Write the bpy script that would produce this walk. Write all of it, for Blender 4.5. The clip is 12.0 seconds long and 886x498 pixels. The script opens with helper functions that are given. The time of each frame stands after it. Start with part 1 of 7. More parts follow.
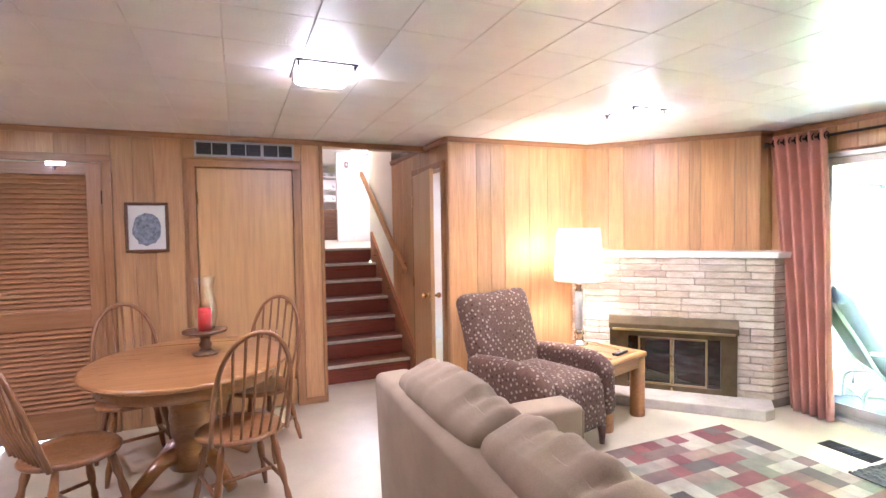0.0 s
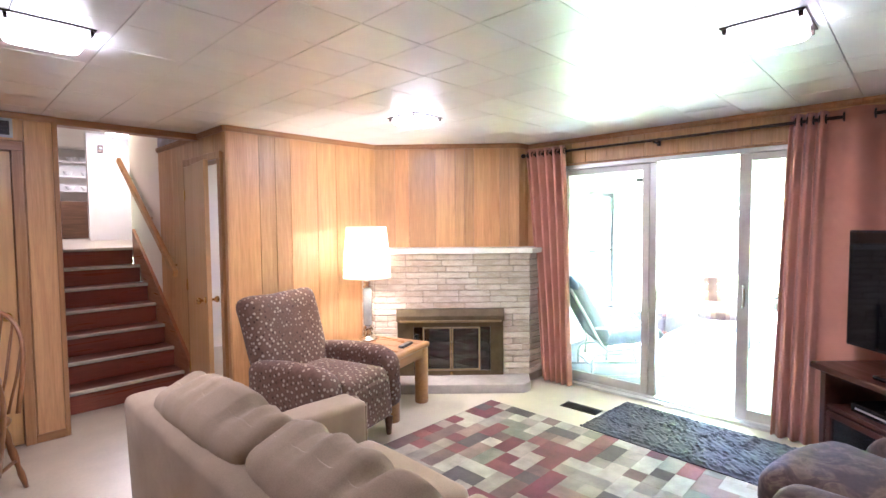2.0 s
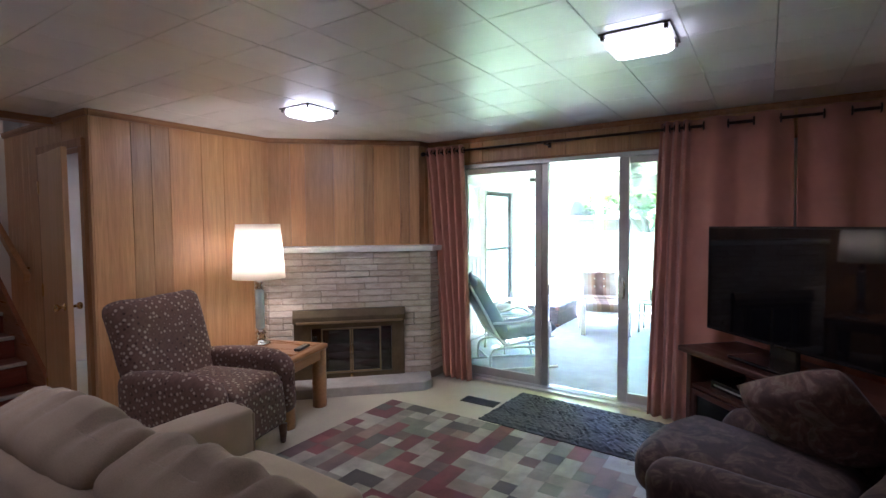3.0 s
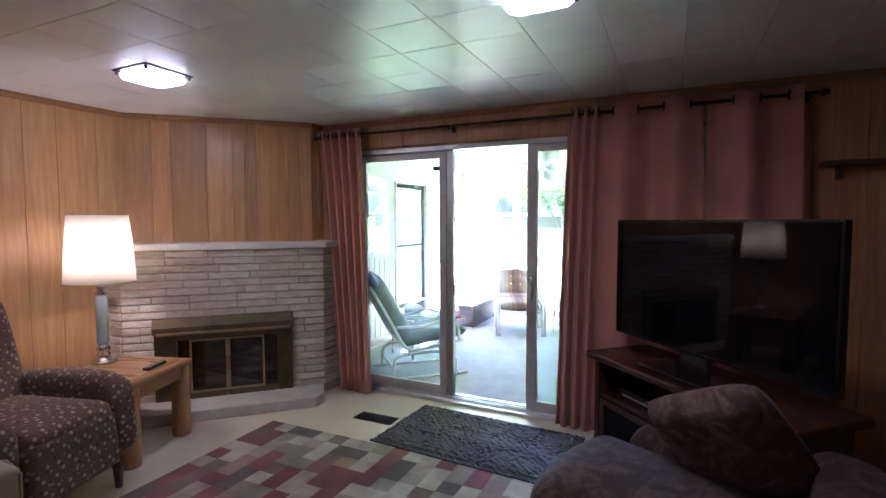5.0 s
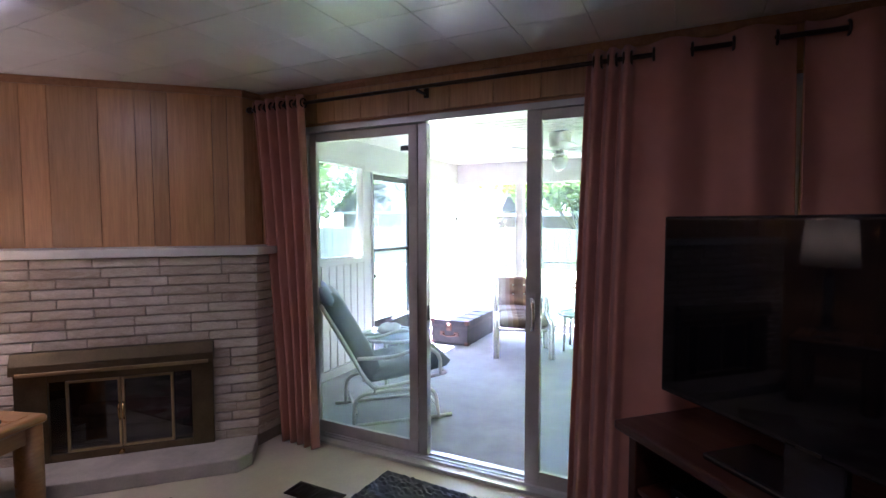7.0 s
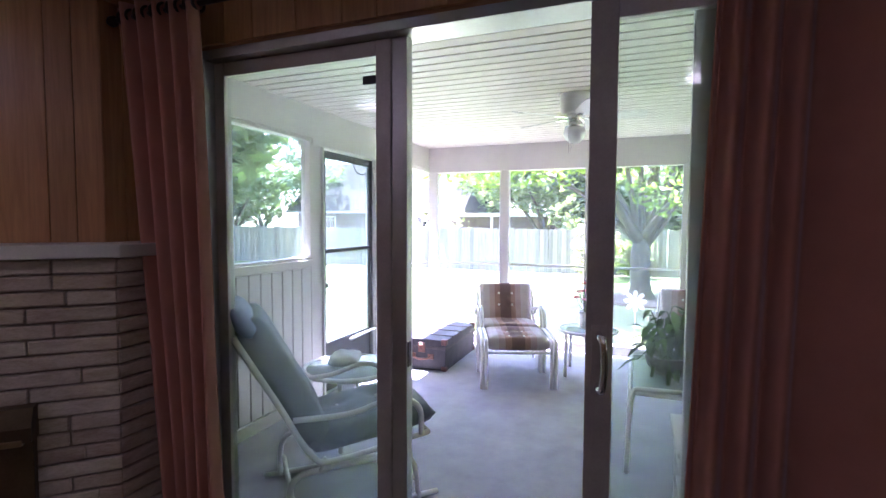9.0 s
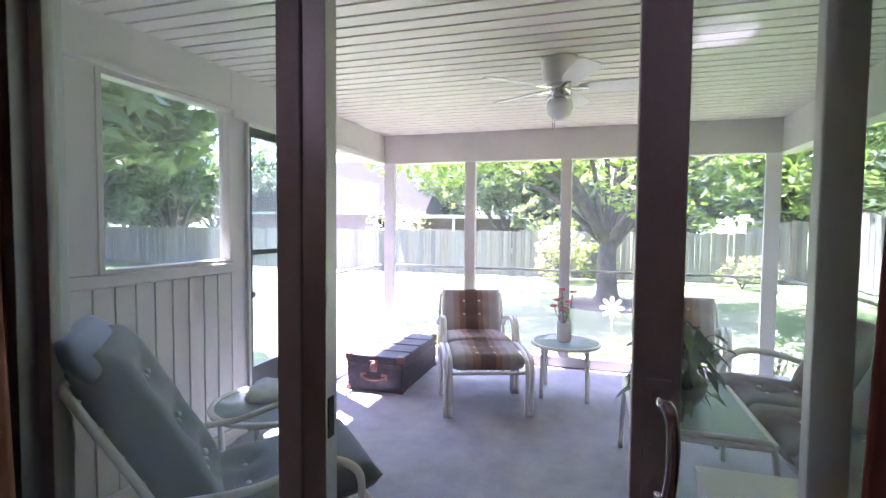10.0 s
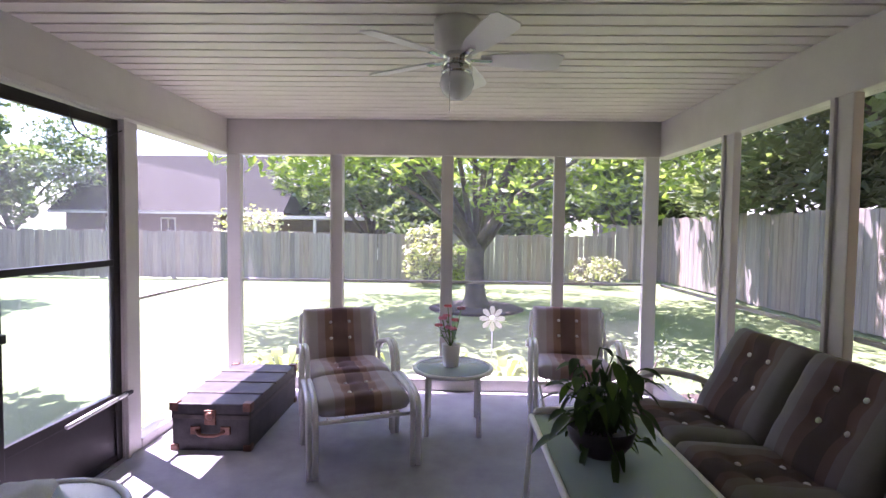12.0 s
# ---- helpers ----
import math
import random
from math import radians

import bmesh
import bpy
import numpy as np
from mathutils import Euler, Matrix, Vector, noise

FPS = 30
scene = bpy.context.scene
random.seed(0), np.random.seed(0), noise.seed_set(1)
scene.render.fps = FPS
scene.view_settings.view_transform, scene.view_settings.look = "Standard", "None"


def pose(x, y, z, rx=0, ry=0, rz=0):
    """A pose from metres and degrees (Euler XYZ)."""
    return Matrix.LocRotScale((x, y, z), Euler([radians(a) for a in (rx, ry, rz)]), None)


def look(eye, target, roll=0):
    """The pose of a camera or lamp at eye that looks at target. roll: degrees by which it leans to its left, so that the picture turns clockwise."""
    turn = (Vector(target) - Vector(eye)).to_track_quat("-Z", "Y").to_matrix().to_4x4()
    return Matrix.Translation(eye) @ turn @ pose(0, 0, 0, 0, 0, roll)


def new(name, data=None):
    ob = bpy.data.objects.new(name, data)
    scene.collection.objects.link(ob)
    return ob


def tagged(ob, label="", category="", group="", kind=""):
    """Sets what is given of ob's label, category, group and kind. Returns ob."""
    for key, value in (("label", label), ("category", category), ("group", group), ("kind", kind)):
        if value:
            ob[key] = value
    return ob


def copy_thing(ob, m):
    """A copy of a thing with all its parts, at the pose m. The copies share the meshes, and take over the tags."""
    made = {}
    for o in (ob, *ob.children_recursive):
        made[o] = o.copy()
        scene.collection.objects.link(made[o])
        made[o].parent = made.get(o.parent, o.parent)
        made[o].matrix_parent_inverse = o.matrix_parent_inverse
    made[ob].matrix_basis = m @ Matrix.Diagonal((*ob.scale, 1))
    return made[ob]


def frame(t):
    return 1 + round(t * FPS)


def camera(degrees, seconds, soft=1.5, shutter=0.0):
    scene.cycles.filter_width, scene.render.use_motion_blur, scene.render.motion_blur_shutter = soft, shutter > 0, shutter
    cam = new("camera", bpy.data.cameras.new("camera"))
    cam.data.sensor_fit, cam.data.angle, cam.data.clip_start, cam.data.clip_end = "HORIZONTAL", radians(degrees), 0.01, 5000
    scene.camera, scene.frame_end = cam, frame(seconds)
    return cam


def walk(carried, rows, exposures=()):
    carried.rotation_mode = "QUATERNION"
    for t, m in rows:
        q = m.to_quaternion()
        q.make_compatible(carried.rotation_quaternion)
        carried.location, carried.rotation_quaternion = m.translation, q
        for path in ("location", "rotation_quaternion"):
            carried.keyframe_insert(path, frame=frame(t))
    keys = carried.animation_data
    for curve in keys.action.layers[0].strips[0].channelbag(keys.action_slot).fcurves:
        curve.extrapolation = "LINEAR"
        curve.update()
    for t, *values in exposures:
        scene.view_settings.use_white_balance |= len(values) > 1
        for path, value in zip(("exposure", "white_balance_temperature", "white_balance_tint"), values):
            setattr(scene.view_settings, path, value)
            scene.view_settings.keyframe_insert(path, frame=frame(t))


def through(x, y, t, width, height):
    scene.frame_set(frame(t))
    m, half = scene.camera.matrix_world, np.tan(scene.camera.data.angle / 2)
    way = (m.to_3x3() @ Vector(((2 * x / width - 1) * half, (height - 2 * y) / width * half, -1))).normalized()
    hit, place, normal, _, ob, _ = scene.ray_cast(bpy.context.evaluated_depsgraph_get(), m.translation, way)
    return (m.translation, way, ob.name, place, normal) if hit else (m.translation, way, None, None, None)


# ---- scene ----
cam = camera(83.9, 12.0)
PATH = [
    (0, (0.246, -0.383, 1.522), (1.015, 1.461, 1.441), -0.9),
    (0.5, (0.275, -0.387, 1.499), (1.16, 1.405, 1.424), -0.9),
    (1, (0.276, -0.382, 1.522), (1.345, 1.306, 1.432), -0.7),
    (1.5, (0.298, -0.393, 1.525), (1.562, 1.153, 1.428), -0.6),
    (2, (0.323, -0.413, 1.525), (1.755, 0.98, 1.424), -0.5),
    (2.5, (0.347, -0.417, 1.505), (1.91, 0.826, 1.408), -0.4),
    (3, (0.387, -0.424, 1.495), (2.057, 0.671, 1.395), -0.4),
    (3.5, (0.421, -0.43, 1.47), (2.17, 0.536, 1.375), -0.3),
    (5.5, (1.204, -0.398, 1.464), (3.013, 0.448, 1.349), -0.1),
    (6, (1.492, -0.31, 1.458), (3.296, 0.547, 1.351), -0.2),
    (6.5, (1.756, -0.265, 1.458), (3.547, 0.618, 1.345), -0.1),
    (8.5, (2.669, 0.294, 1.401), (4.494, 1.104, 1.288), 0.3),
    (9, (2.977, 0.437, 1.38), (4.836, 1.166, 1.272), 0.2),
    (9.5, (3.311, 0.564, 1.371), (5.204, 1.202, 1.264), 0.3),
    (10, (3.613, 0.643, 1.331), (5.524, 1.225, 1.235), 0.5),
    (10.5, (3.878, 0.703, 1.395), (5.813, 1.2, 1.288), 0.4),
    (11, (4.018, 0.74, 1.407), (5.985, 1.088, 1.306), 0.6),
    (11.5, (4.152, 0.802, 1.394), (6.144, 0.954, 1.301), 0.8),
    (12, (4.262, 0.845, 1.362), (6.26, 0.883, 1.277), 0.7),
]
LAMP_W = 0.088       # watts of one ceiling lamp
EXPOSURES = [(0.0, 8.35, 5150, 26), (1.5, 8.3, 5150, 25), (2.0, 7.9, 5150, 25), (2.5, 6.85, 5100, 27), (3.0, 6.1, 4950, 26), (3.5, 5.75, 4900, 26), (5.5, 5.9, 5050, 35), (6.5, 5.45, 5100, 39), (8.5, 4.65, 5200, 46), (9.5, 4.15, 5350, 51), (10.5, 3.55, 5550, 53), (12.0, 2.8, 5700, 57)]
walk(cam, [(t, look(eye, target, roll)) for t, eye, target, roll in PATH], EXPOSURES)

# ---- world, sun, lamps ----
world = bpy.data.worlds.new("sky")
scene.world = world
world.use_nodes = True
SUN_EL, SUN_AZ = 68.0, 57.0          # degrees; azimuth counted from +x towards +y
sky = world.node_tree.nodes.new("ShaderNodeTexSky")
sky.sky_type = "NISHITA"
sky.sun_disc = False
sky.sun_elevation = radians(SUN_EL)
sky.sun_rotation = radians(90 - SUN_AZ)
sky.air_density, sky.dust_density = 1.0, 1.5
bg = world.node_tree.nodes["Background"]
bg.inputs["Strength"].default_value = 0.15
world.node_tree.links.new(sky.outputs[0], bg.inputs["Color"])

sun = new("sun", bpy.data.lights.new("sun", "SUN"))
sun.data.energy, sun.data.angle, sun.data.color = 5.0, radians(0.5), (1.0, 0.94, 0.84)
sx, sy, sz = (math.cos(radians(SUN_EL)) * math.cos(radians(SUN_AZ)), math.cos(radians(SUN_EL)) * math.sin(radians(SUN_AZ)), math.sin(radians(SUN_EL)))
sun.matrix_basis = look((20 * sx, 20 * sy, 20 * sz), (0, 0, 0))


def lamp_light(name, x, y, z, power, size, col=(1.0, 0.87, 0.75), point=False):
    li = bpy.data.lights.new(name, "POINT" if point else "AREA")
    li.energy, li.color = power, col
    if point:
        li.shadow_soft_size = size
    else:
        li.size = size
    ob = new(name, li)
    ob.matrix_basis = pose(x, y, z)
    return ob


# The last place is unseen: a lamp added to brighten the dining side.
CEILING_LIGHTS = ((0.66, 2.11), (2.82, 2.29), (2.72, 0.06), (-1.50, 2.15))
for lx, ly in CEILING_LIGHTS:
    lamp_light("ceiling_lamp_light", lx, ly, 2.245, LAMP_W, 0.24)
lamp_light("table_lamp_light", 2.915, 3.03, 1.29, LAMP_W * 2.8, 0.05, (1.0, 0.80, 0.55), True)
lamp_light("hall_lamp_light", 2.5, 9.2, 2.98, LAMP_W * 1.2, 0.3, (1.0, 0.78, 0.60))
# Bare fill lamp with no fixture, added to warm and brighten the stair.
lamp_light("stair_fill_light", 1.3, 6.6, 3.05, LAMP_W * 1.2, 0.3, (1.0, 0.70, 0.46))
lamp_light("den_lamp_light", 3.0, 4.9, 2.2, LAMP_W * 0.6, 0.3)
lamp_light("kitchen_lamp_light", 2.4, 11.2, 3.0, LAMP_W * 1.6, 0.3)

# ---- helpers of this scene ----
def bm_new():
    return bmesh.new()


def add_box(bm, x0, x1, y0, y1, z0, z1, m=None):
    vs = [bm.verts.new((x, y, z)) for x in (x0, x1) for y in (y0, y1) for z in (z0, z1)]
    if m is not None:
        for v in vs:
            v.co = m @ v.co
    for f in ((0, 1, 3, 2), (4, 6, 7, 5), (0, 4, 5, 1), (2, 3, 7, 6), (0, 2, 6, 4), (1, 5, 7, 3)):
        bm.faces.new([vs[i] for i in f])
    return vs


def box(x0, x1, y0, y1, z0, z1, bevel=0.0, seg=2, m=None):
    bm = bm_new()
    add_box(bm, min(x0, x1), max(x0, x1), min(y0, y1), max(y0, y1), min(z0, z1), max(z0, z1))
    bmesh.ops.recalc_face_normals(bm, faces=bm.faces)
    if bevel:
        bmesh.ops.bevel(bm, geom=list(bm.edges), offset=bevel, segments=seg, affect="EDGES", profile=0.5)
    if m is not None:
        bmesh.ops.transform(bm, matrix=m, verts=bm.verts)
    return bm


def prism(pts, z0, z1, bevel=0.0):
    """An upright prism over a plan polygon."""
    bm = bm_new()
    lo = [bm.verts.new((x, y, z0)) for x, y in pts]
    hi = [bm.verts.new((x, y, z1)) for x, y in pts]
    n = len(pts)
    bm.faces.new(lo)
    bm.faces.new(hi)
    for i in range(n):
        bm.faces.new((lo[i], lo[(i + 1) % n], hi[(i + 1) % n], hi[i]))
    bmesh.ops.recalc_face_normals(bm, faces=bm.faces)
    if bevel:
        bmesh.ops.bevel(bm, geom=list(bm.edges), offset=bevel, segments=2, affect="EDGES", profile=0.5)
    return bm


def lathe(profile, n=24, m=None):
    """A turned solid from (radius, height) rows, closed at both ends."""
    bm = bm_new()
    rings = []
    for r, z in profile:
        rings.append([bm.verts.new((r * math.cos(2 * math.pi * i / n), r * math.sin(2 * math.pi * i / n), z)) for i in range(n)])
    for a, b in zip(rings, rings[1:]):
        for i in range(n):
            bm.faces.new((a[i], a[(i + 1) % n], b[(i + 1) % n], b[i]))
    bm.faces.new(rings[0])
    bm.faces.new(rings[-1])
    bmesh.ops.recalc_face_normals(bm, faces=bm.faces)
    for f in bm.faces:
        f.smooth = True
    if m is not None:
        bmesh.ops.transform(bm, matrix=m, verts=bm.verts)
    return bm


def tube(points, r, n=8, closed=False, r_end=None, flat=1.0):
    """A round bar along points; r_end tapers it."""
    bm = bm_new()
    pts = [Vector(p) for p in points]
    k = len(pts)
    rings = []
    up = None
    for i, p in enumerate(pts):
        if closed:
            d = (pts[(i + 1) % k] - pts[i - 1]).normalized()
        else:
            d = (pts[min(i + 1, k - 1)] - pts[max(i - 1, 0)]).normalized()
        if up is None:
            up = Vector((0, 0, 1)) if abs(d.z) < 0.9 else Vector((1, 0, 0))
        side = d.cross(up).normalized()
        up = side.cross(d).normalized()
        rr = r if r_end is None else r + (r_end - r) * i / max(1, k - 1)
        rings.append([bm.verts.new(p + rr * (side * math.cos(2 * math.pi * j / n) + flat * up * math.sin(2 * math.pi * j / n))) for j in range(n)])
    for i in range(k if closed else k - 1):
        a, b = rings[i], rings[(i + 1) % k]
        for j in range(n):
            bm.faces.new((a[j], a[(j + 1) % n], b[(j + 1) % n], b[j]))
    if not closed:
        bm.faces.new(rings[0])
        bm.faces.new(rings[-1])
    bmesh.ops.recalc_face_normals(bm, faces=bm.faces)
    for f in bm.faces:
        f.smooth = True
    return bm


def smooth_path(pts, k=6):
    """More points along a path, on a smooth curve through those given."""
    p = [Vector(a) for a in pts]
    p = [2 * p[0] - p[1]] + p + [2 * p[-1] - p[-2]]
    out = []
    for i in range(1, len(p) - 2):
        for j in range(k):
            t = j / k
            a, b, c, d = p[i - 1], p[i], p[i + 1], p[i + 2]
            out.append(0.5 * ((2 * b) + (c - a) * t + (2 * a - 5 * b + 4 * c - d) * t * t + (3 * b - a - 3 * c + d) * t ** 3))
    out.append(p[-2])
    return out


def merge(a, b):
    """Puts the bmesh b into a."""
    vm = {v: a.verts.new(v.co) for v in b.verts}
    for f in b.faces:
        g = a.faces.new([vm[v] for v in f.verts])
        g.smooth = f.smooth
    b.free()
    return a


def pillow(w, d, h, puff=0.5, n=10, dent=0.0, seed=0):
    """A stuffed cushion, w by d in plan and h thick, with a soft edge; centred on the origin."""
    bm = bm_new()
    grid = {}
    for s in (1, -1):
        for i in range(n + 1):
            for j in range(n + 1):
                u, v = 2 * i / n - 1, 2 * j / n - 1
                e = (1 - abs(u) ** 4) * (1 - abs(v) ** 4)
                z = s * h / 2 * max(0.0, e) ** puff
                wob = noise.noise(Vector((u * 1.7 + seed, v * 1.7, s * 3.1))) * dent
                pin = 1 - 0.05 * (u * u * v * v)
                if abs(u) == 1 or abs(v) == 1:
                    z = 0
                    key = (0, i, j)
                else:
                    key = (s, i, j)
                if key not in grid:
                    grid[key] = bm.verts.new((u * w / 2 * pin, v * d / 2 * pin, z + (wob if key[0] else 0)))
    for s in (1, -1):
        for i in range(n):
            for j in range(n):
                q = []
                for a, b in ((i, j), (i + 1, j), (i + 1, j + 1), (i, j + 1)):
                    edge = a in (0, n) or b in (0, n)
                    q.append(grid[(0 if edge else s, a, b)])
                bm.faces.new(q if s == 1 else q[::-1])
    for f in bm.faces:
        f.smooth = True
    return bm


def soft_box(w, d, h, r=0.05, cuts=5, dent=0.008, crown=0.0, seed=0):
    """An upholstered block centred on the origin: round edges, slightly bulging and uneven faces."""
    bm = bm_new()
    add_box(bm, -w / 2, w / 2, -d / 2, d / 2, -h / 2, h / 2)
    bmesh.ops.recalc_face_normals(bm, faces=bm.faces)
    bmesh.ops.bevel(bm, geom=list(bm.edges), offset=r, segments=4, affect="EDGES", profile=0.5)
    bmesh.ops.subdivide_edges(bm, edges=[e for e in bm.edges if e.calc_length() > 2.2 * r], cuts=cuts, use_grid_fill=True)
    for v in bm.verts:
        x, y = 2 * v.co.x / w, 2 * v.co.y / d
        k = max(0, 1 - x * x) * max(0, 1 - y * y)
        if v.co.z > 0:
            v.co.z += crown * k
        v.co += v.co.normalized() * noise.noise(v.co * 6 + Vector((seed, 0, 0))) * dent
    for f in bm.faces:
        f.smooth = True
    return bm


def moved(bm, m):
    bmesh.ops.transform(bm, matrix=m, verts=bm.verts)
    return bm


def link(name, bm, material):
    me = bpy.data.meshes.new(name)
    bm.to_mesh(me)
    bm.free()
    if material:
        me.materials.append(material)
    return new(name, me)


def part(name, bm, material, parent, label=""):
    ob = link(name, bm, material)
    ob.parent = parent
    if label:
        tagged(ob, label)
    return ob


def thing(name, label, category, m=None, group="", kind=""):
    ob = new(name)
    ob.empty_display_size = 0.1
    if m is not None:
        ob.matrix_basis = m
    return tagged(ob, label, category, group, kind)


# ---- materials ----
def nodes_of(name):
    m = bpy.data.materials.new(name)
    m.use_nodes = True
    nt = m.node_tree
    return m, nt, nt.nodes["Principled BSDF"]


def coords(nt, scale=(1, 1, 1), rot=(0, 0, 0), shift_random=False):
    tc = nt.nodes.new("ShaderNodeTexCoord")
    mp = nt.nodes.new("ShaderNodeMapping")
    mp.inputs["Scale"].default_value = scale
    mp.inputs["Rotation"].default_value = rot
    nt.links.new(tc.outputs["Object"], mp.inputs["Vector"])
    if shift_random:
        oi = nt.nodes.new("ShaderNodeObjectInfo")
        mu = nt.nodes.new("ShaderNodeMath")
        mu.operation = "MULTIPLY"
        mu.inputs[1].default_value = 37.0
        nt.links.new(oi.outputs["Random"], mu.inputs[0])
        cb = nt.nodes.new("ShaderNodeCombineXYZ")
        for k in range(3):
            nt.links.new(mu.outputs[0], cb.inputs[k])
        nt.links.new(cb.outputs[0], mp.inputs["Location"])
    return mp.outputs["Vector"]


def noise_tex(nt, vec, scale, detail=4, rough=0.6, distort=0.0):
    n = nt.nodes.new("ShaderNodeTexNoise")
    n.inputs["Scale"].default_value = scale
    n.inputs["Detail"].default_value = detail
    n.inputs["Roughness"].default_value = rough
    n.inputs["Distortion"].default_value = distort
    nt.links.new(vec, n.inputs["Vector"])
    return n.outputs["Fac"]


def ramp(nt, fac, stops):
    r = nt.nodes.new("ShaderNodeValToRGB")
    el = r.color_ramp.elements
    while len(el) < len(stops):
        el.new(0.5)
    for e, (p, c) in zip(el, stops):
        e.position = p
        e.color = (*c, 1)
    nt.links.new(fac, r.inputs["Fac"])
    return r.outputs["Color"]


def mix(nt, a, b, fac, mode="MIX"):
    n = nt.nodes.new("ShaderNodeMix")
    n.data_type = "RGBA"
    n.blend_type = mode
    for key, v in ((6, a), (7, b), (0, fac)):
        if isinstance(v, (int, float)):
            n.inputs[key].default_value = v
        elif isinstance(v, tuple):
            n.inputs[key].default_value = (*v, 1)
        else:
            nt.links.new(v, n.inputs[key])
    return n.outputs[2]


def bump(nt, bs, height, strength=0.2, dist=0.01):
    b = nt.nodes.new("ShaderNodeBump")
    b.inputs["Strength"].default_value = strength
    b.inputs["Distance"].default_value = dist
    nt.links.new(height, b.inputs["Height"])
    nt.links.new(b.outputs["Normal"], bs.inputs["Normal"])


def scaled(c, k):
    return tuple(min(1, v * k) for v in c)


def plain(name, col, rough=0.5, metal=0.0, var=0.15, scale=8.0, bump_s=0.1, fine=120.0, coat=0.0):
    """Paint, stone, plastic or metal with large stains and a fine grain."""
    m, nt, bs = nodes_of(name)
    v = coords(nt)
    big = noise_tex(nt, v, scale)
    small = noise_tex(nt, v, fine, 3)
    c = ramp(nt, big, [(0.3, scaled(col, 1 - var)), (0.7, scaled(col, 1 + var * 0.6))])
    c = mix(nt, c, ramp(nt, small, [(0.35, (1 - var,) * 3), (0.65, (1, 1, 1))]), 0.5, "MULTIPLY")
    nt.links.new(c, bs.inputs["Base Color"])
    bs.inputs["Roughness"].default_value = rough
    bs.inputs["Metallic"].default_value = metal
    bs.inputs["Coat Weight"].default_value = coat
    if bump_s:
        bump(nt, bs, small, bump_s, 0.004)
    return m


def wood(name, light, dark, axis="Z", rough=0.38, tone=0.25, grain=1.0, coat=0.15, spread=1.0):
    """Varnished wood with its grain along an axis; each piece has its own tone."""
    m, nt, bs = nodes_of(name)
    sc = {"X": (1.2, 22, 22), "Y": (22, 1.2, 22), "Z": (22, 22, 1.2)}[axis]
    v = coords(nt, tuple(s * grain for s in sc), shift_random=True)
    g = noise_tex(nt, v, 1.0, 6, 0.65, 1.2)
    v2 = coords(nt, tuple(s * 5 * grain for s in sc), shift_random=True)
    f = noise_tex(nt, v2, 1.0, 3, 0.6)
    c = ramp(nt, g, [(0.28, dark), (0.72, light)])
    c = mix(nt, c, ramp(nt, f, [(0.3, (0.72,) * 3), (0.6, (1, 1, 1))]), 0.55, "MULTIPLY")
    oi = nt.nodes.new("ShaderNodeObjectInfo")
    t = ramp(nt, oi.outputs["Random"], [(0.0, (1 - tone,) * 3), (0.5, (1, 1, 1)), (1.0, (min(1, 1 + tone * 0.2), 1 - tone * 0.35, 1 - tone * 0.6))])
    c = mix(nt, c, t, spread, "MULTIPLY")
    nt.links.new(c, bs.inputs["Base Color"])
    rr = ramp(nt, g, [(0.2, (rough + 0.1,) * 3), (0.8, (rough - 0.08,) * 3)])
    nt.links.new(rr, bs.inputs["Roughness"])
    bs.inputs["Coat Weight"].default_value = coat
    bs.inputs["Coat Roughness"].default_value = 0.25
    bump(nt, bs, f, 0.12, 0.002)
    return m


def fabric(name, col, rough=0.9, weave=600.0, var=0.2, sheen=0.3):
    m, nt, bs = nodes_of(name)
    v = coords(nt)
    big = noise_tex(nt, v, 5.0, 4)
    small = noise_tex(nt, v, weave, 2)
    c = ramp(nt, big, [(0.3, scaled(col, 1 - var)), (0.7, scaled(col, 1 + var * 0.5))])
    c = mix(nt, c, ramp(nt, small, [(0.35, (0.75,) * 3), (0.65, (1, 1, 1))]), 0.6, "MULTIPLY")
    nt.links.new(c, bs.inputs["Base Color"])
    bs.inputs["Roughness"].default_value = rough
    bs.inputs["Sheen Weight"].default_value = sheen
    bs.inputs["Specular IOR Level"].default_value = 0.2
    bump(nt, bs, small, 0.25, 0.002)
    return m


def glow(name, col, strength):
    m, nt, bs = nodes_of(name)
    bs.inputs["Base Color"].default_value = (0.8, 0.8, 0.8, 1)
    bs.inputs["Emission Color"].default_value = (*col, 1)
    bs.inputs["Emission Strength"].default_value = strength
    return m


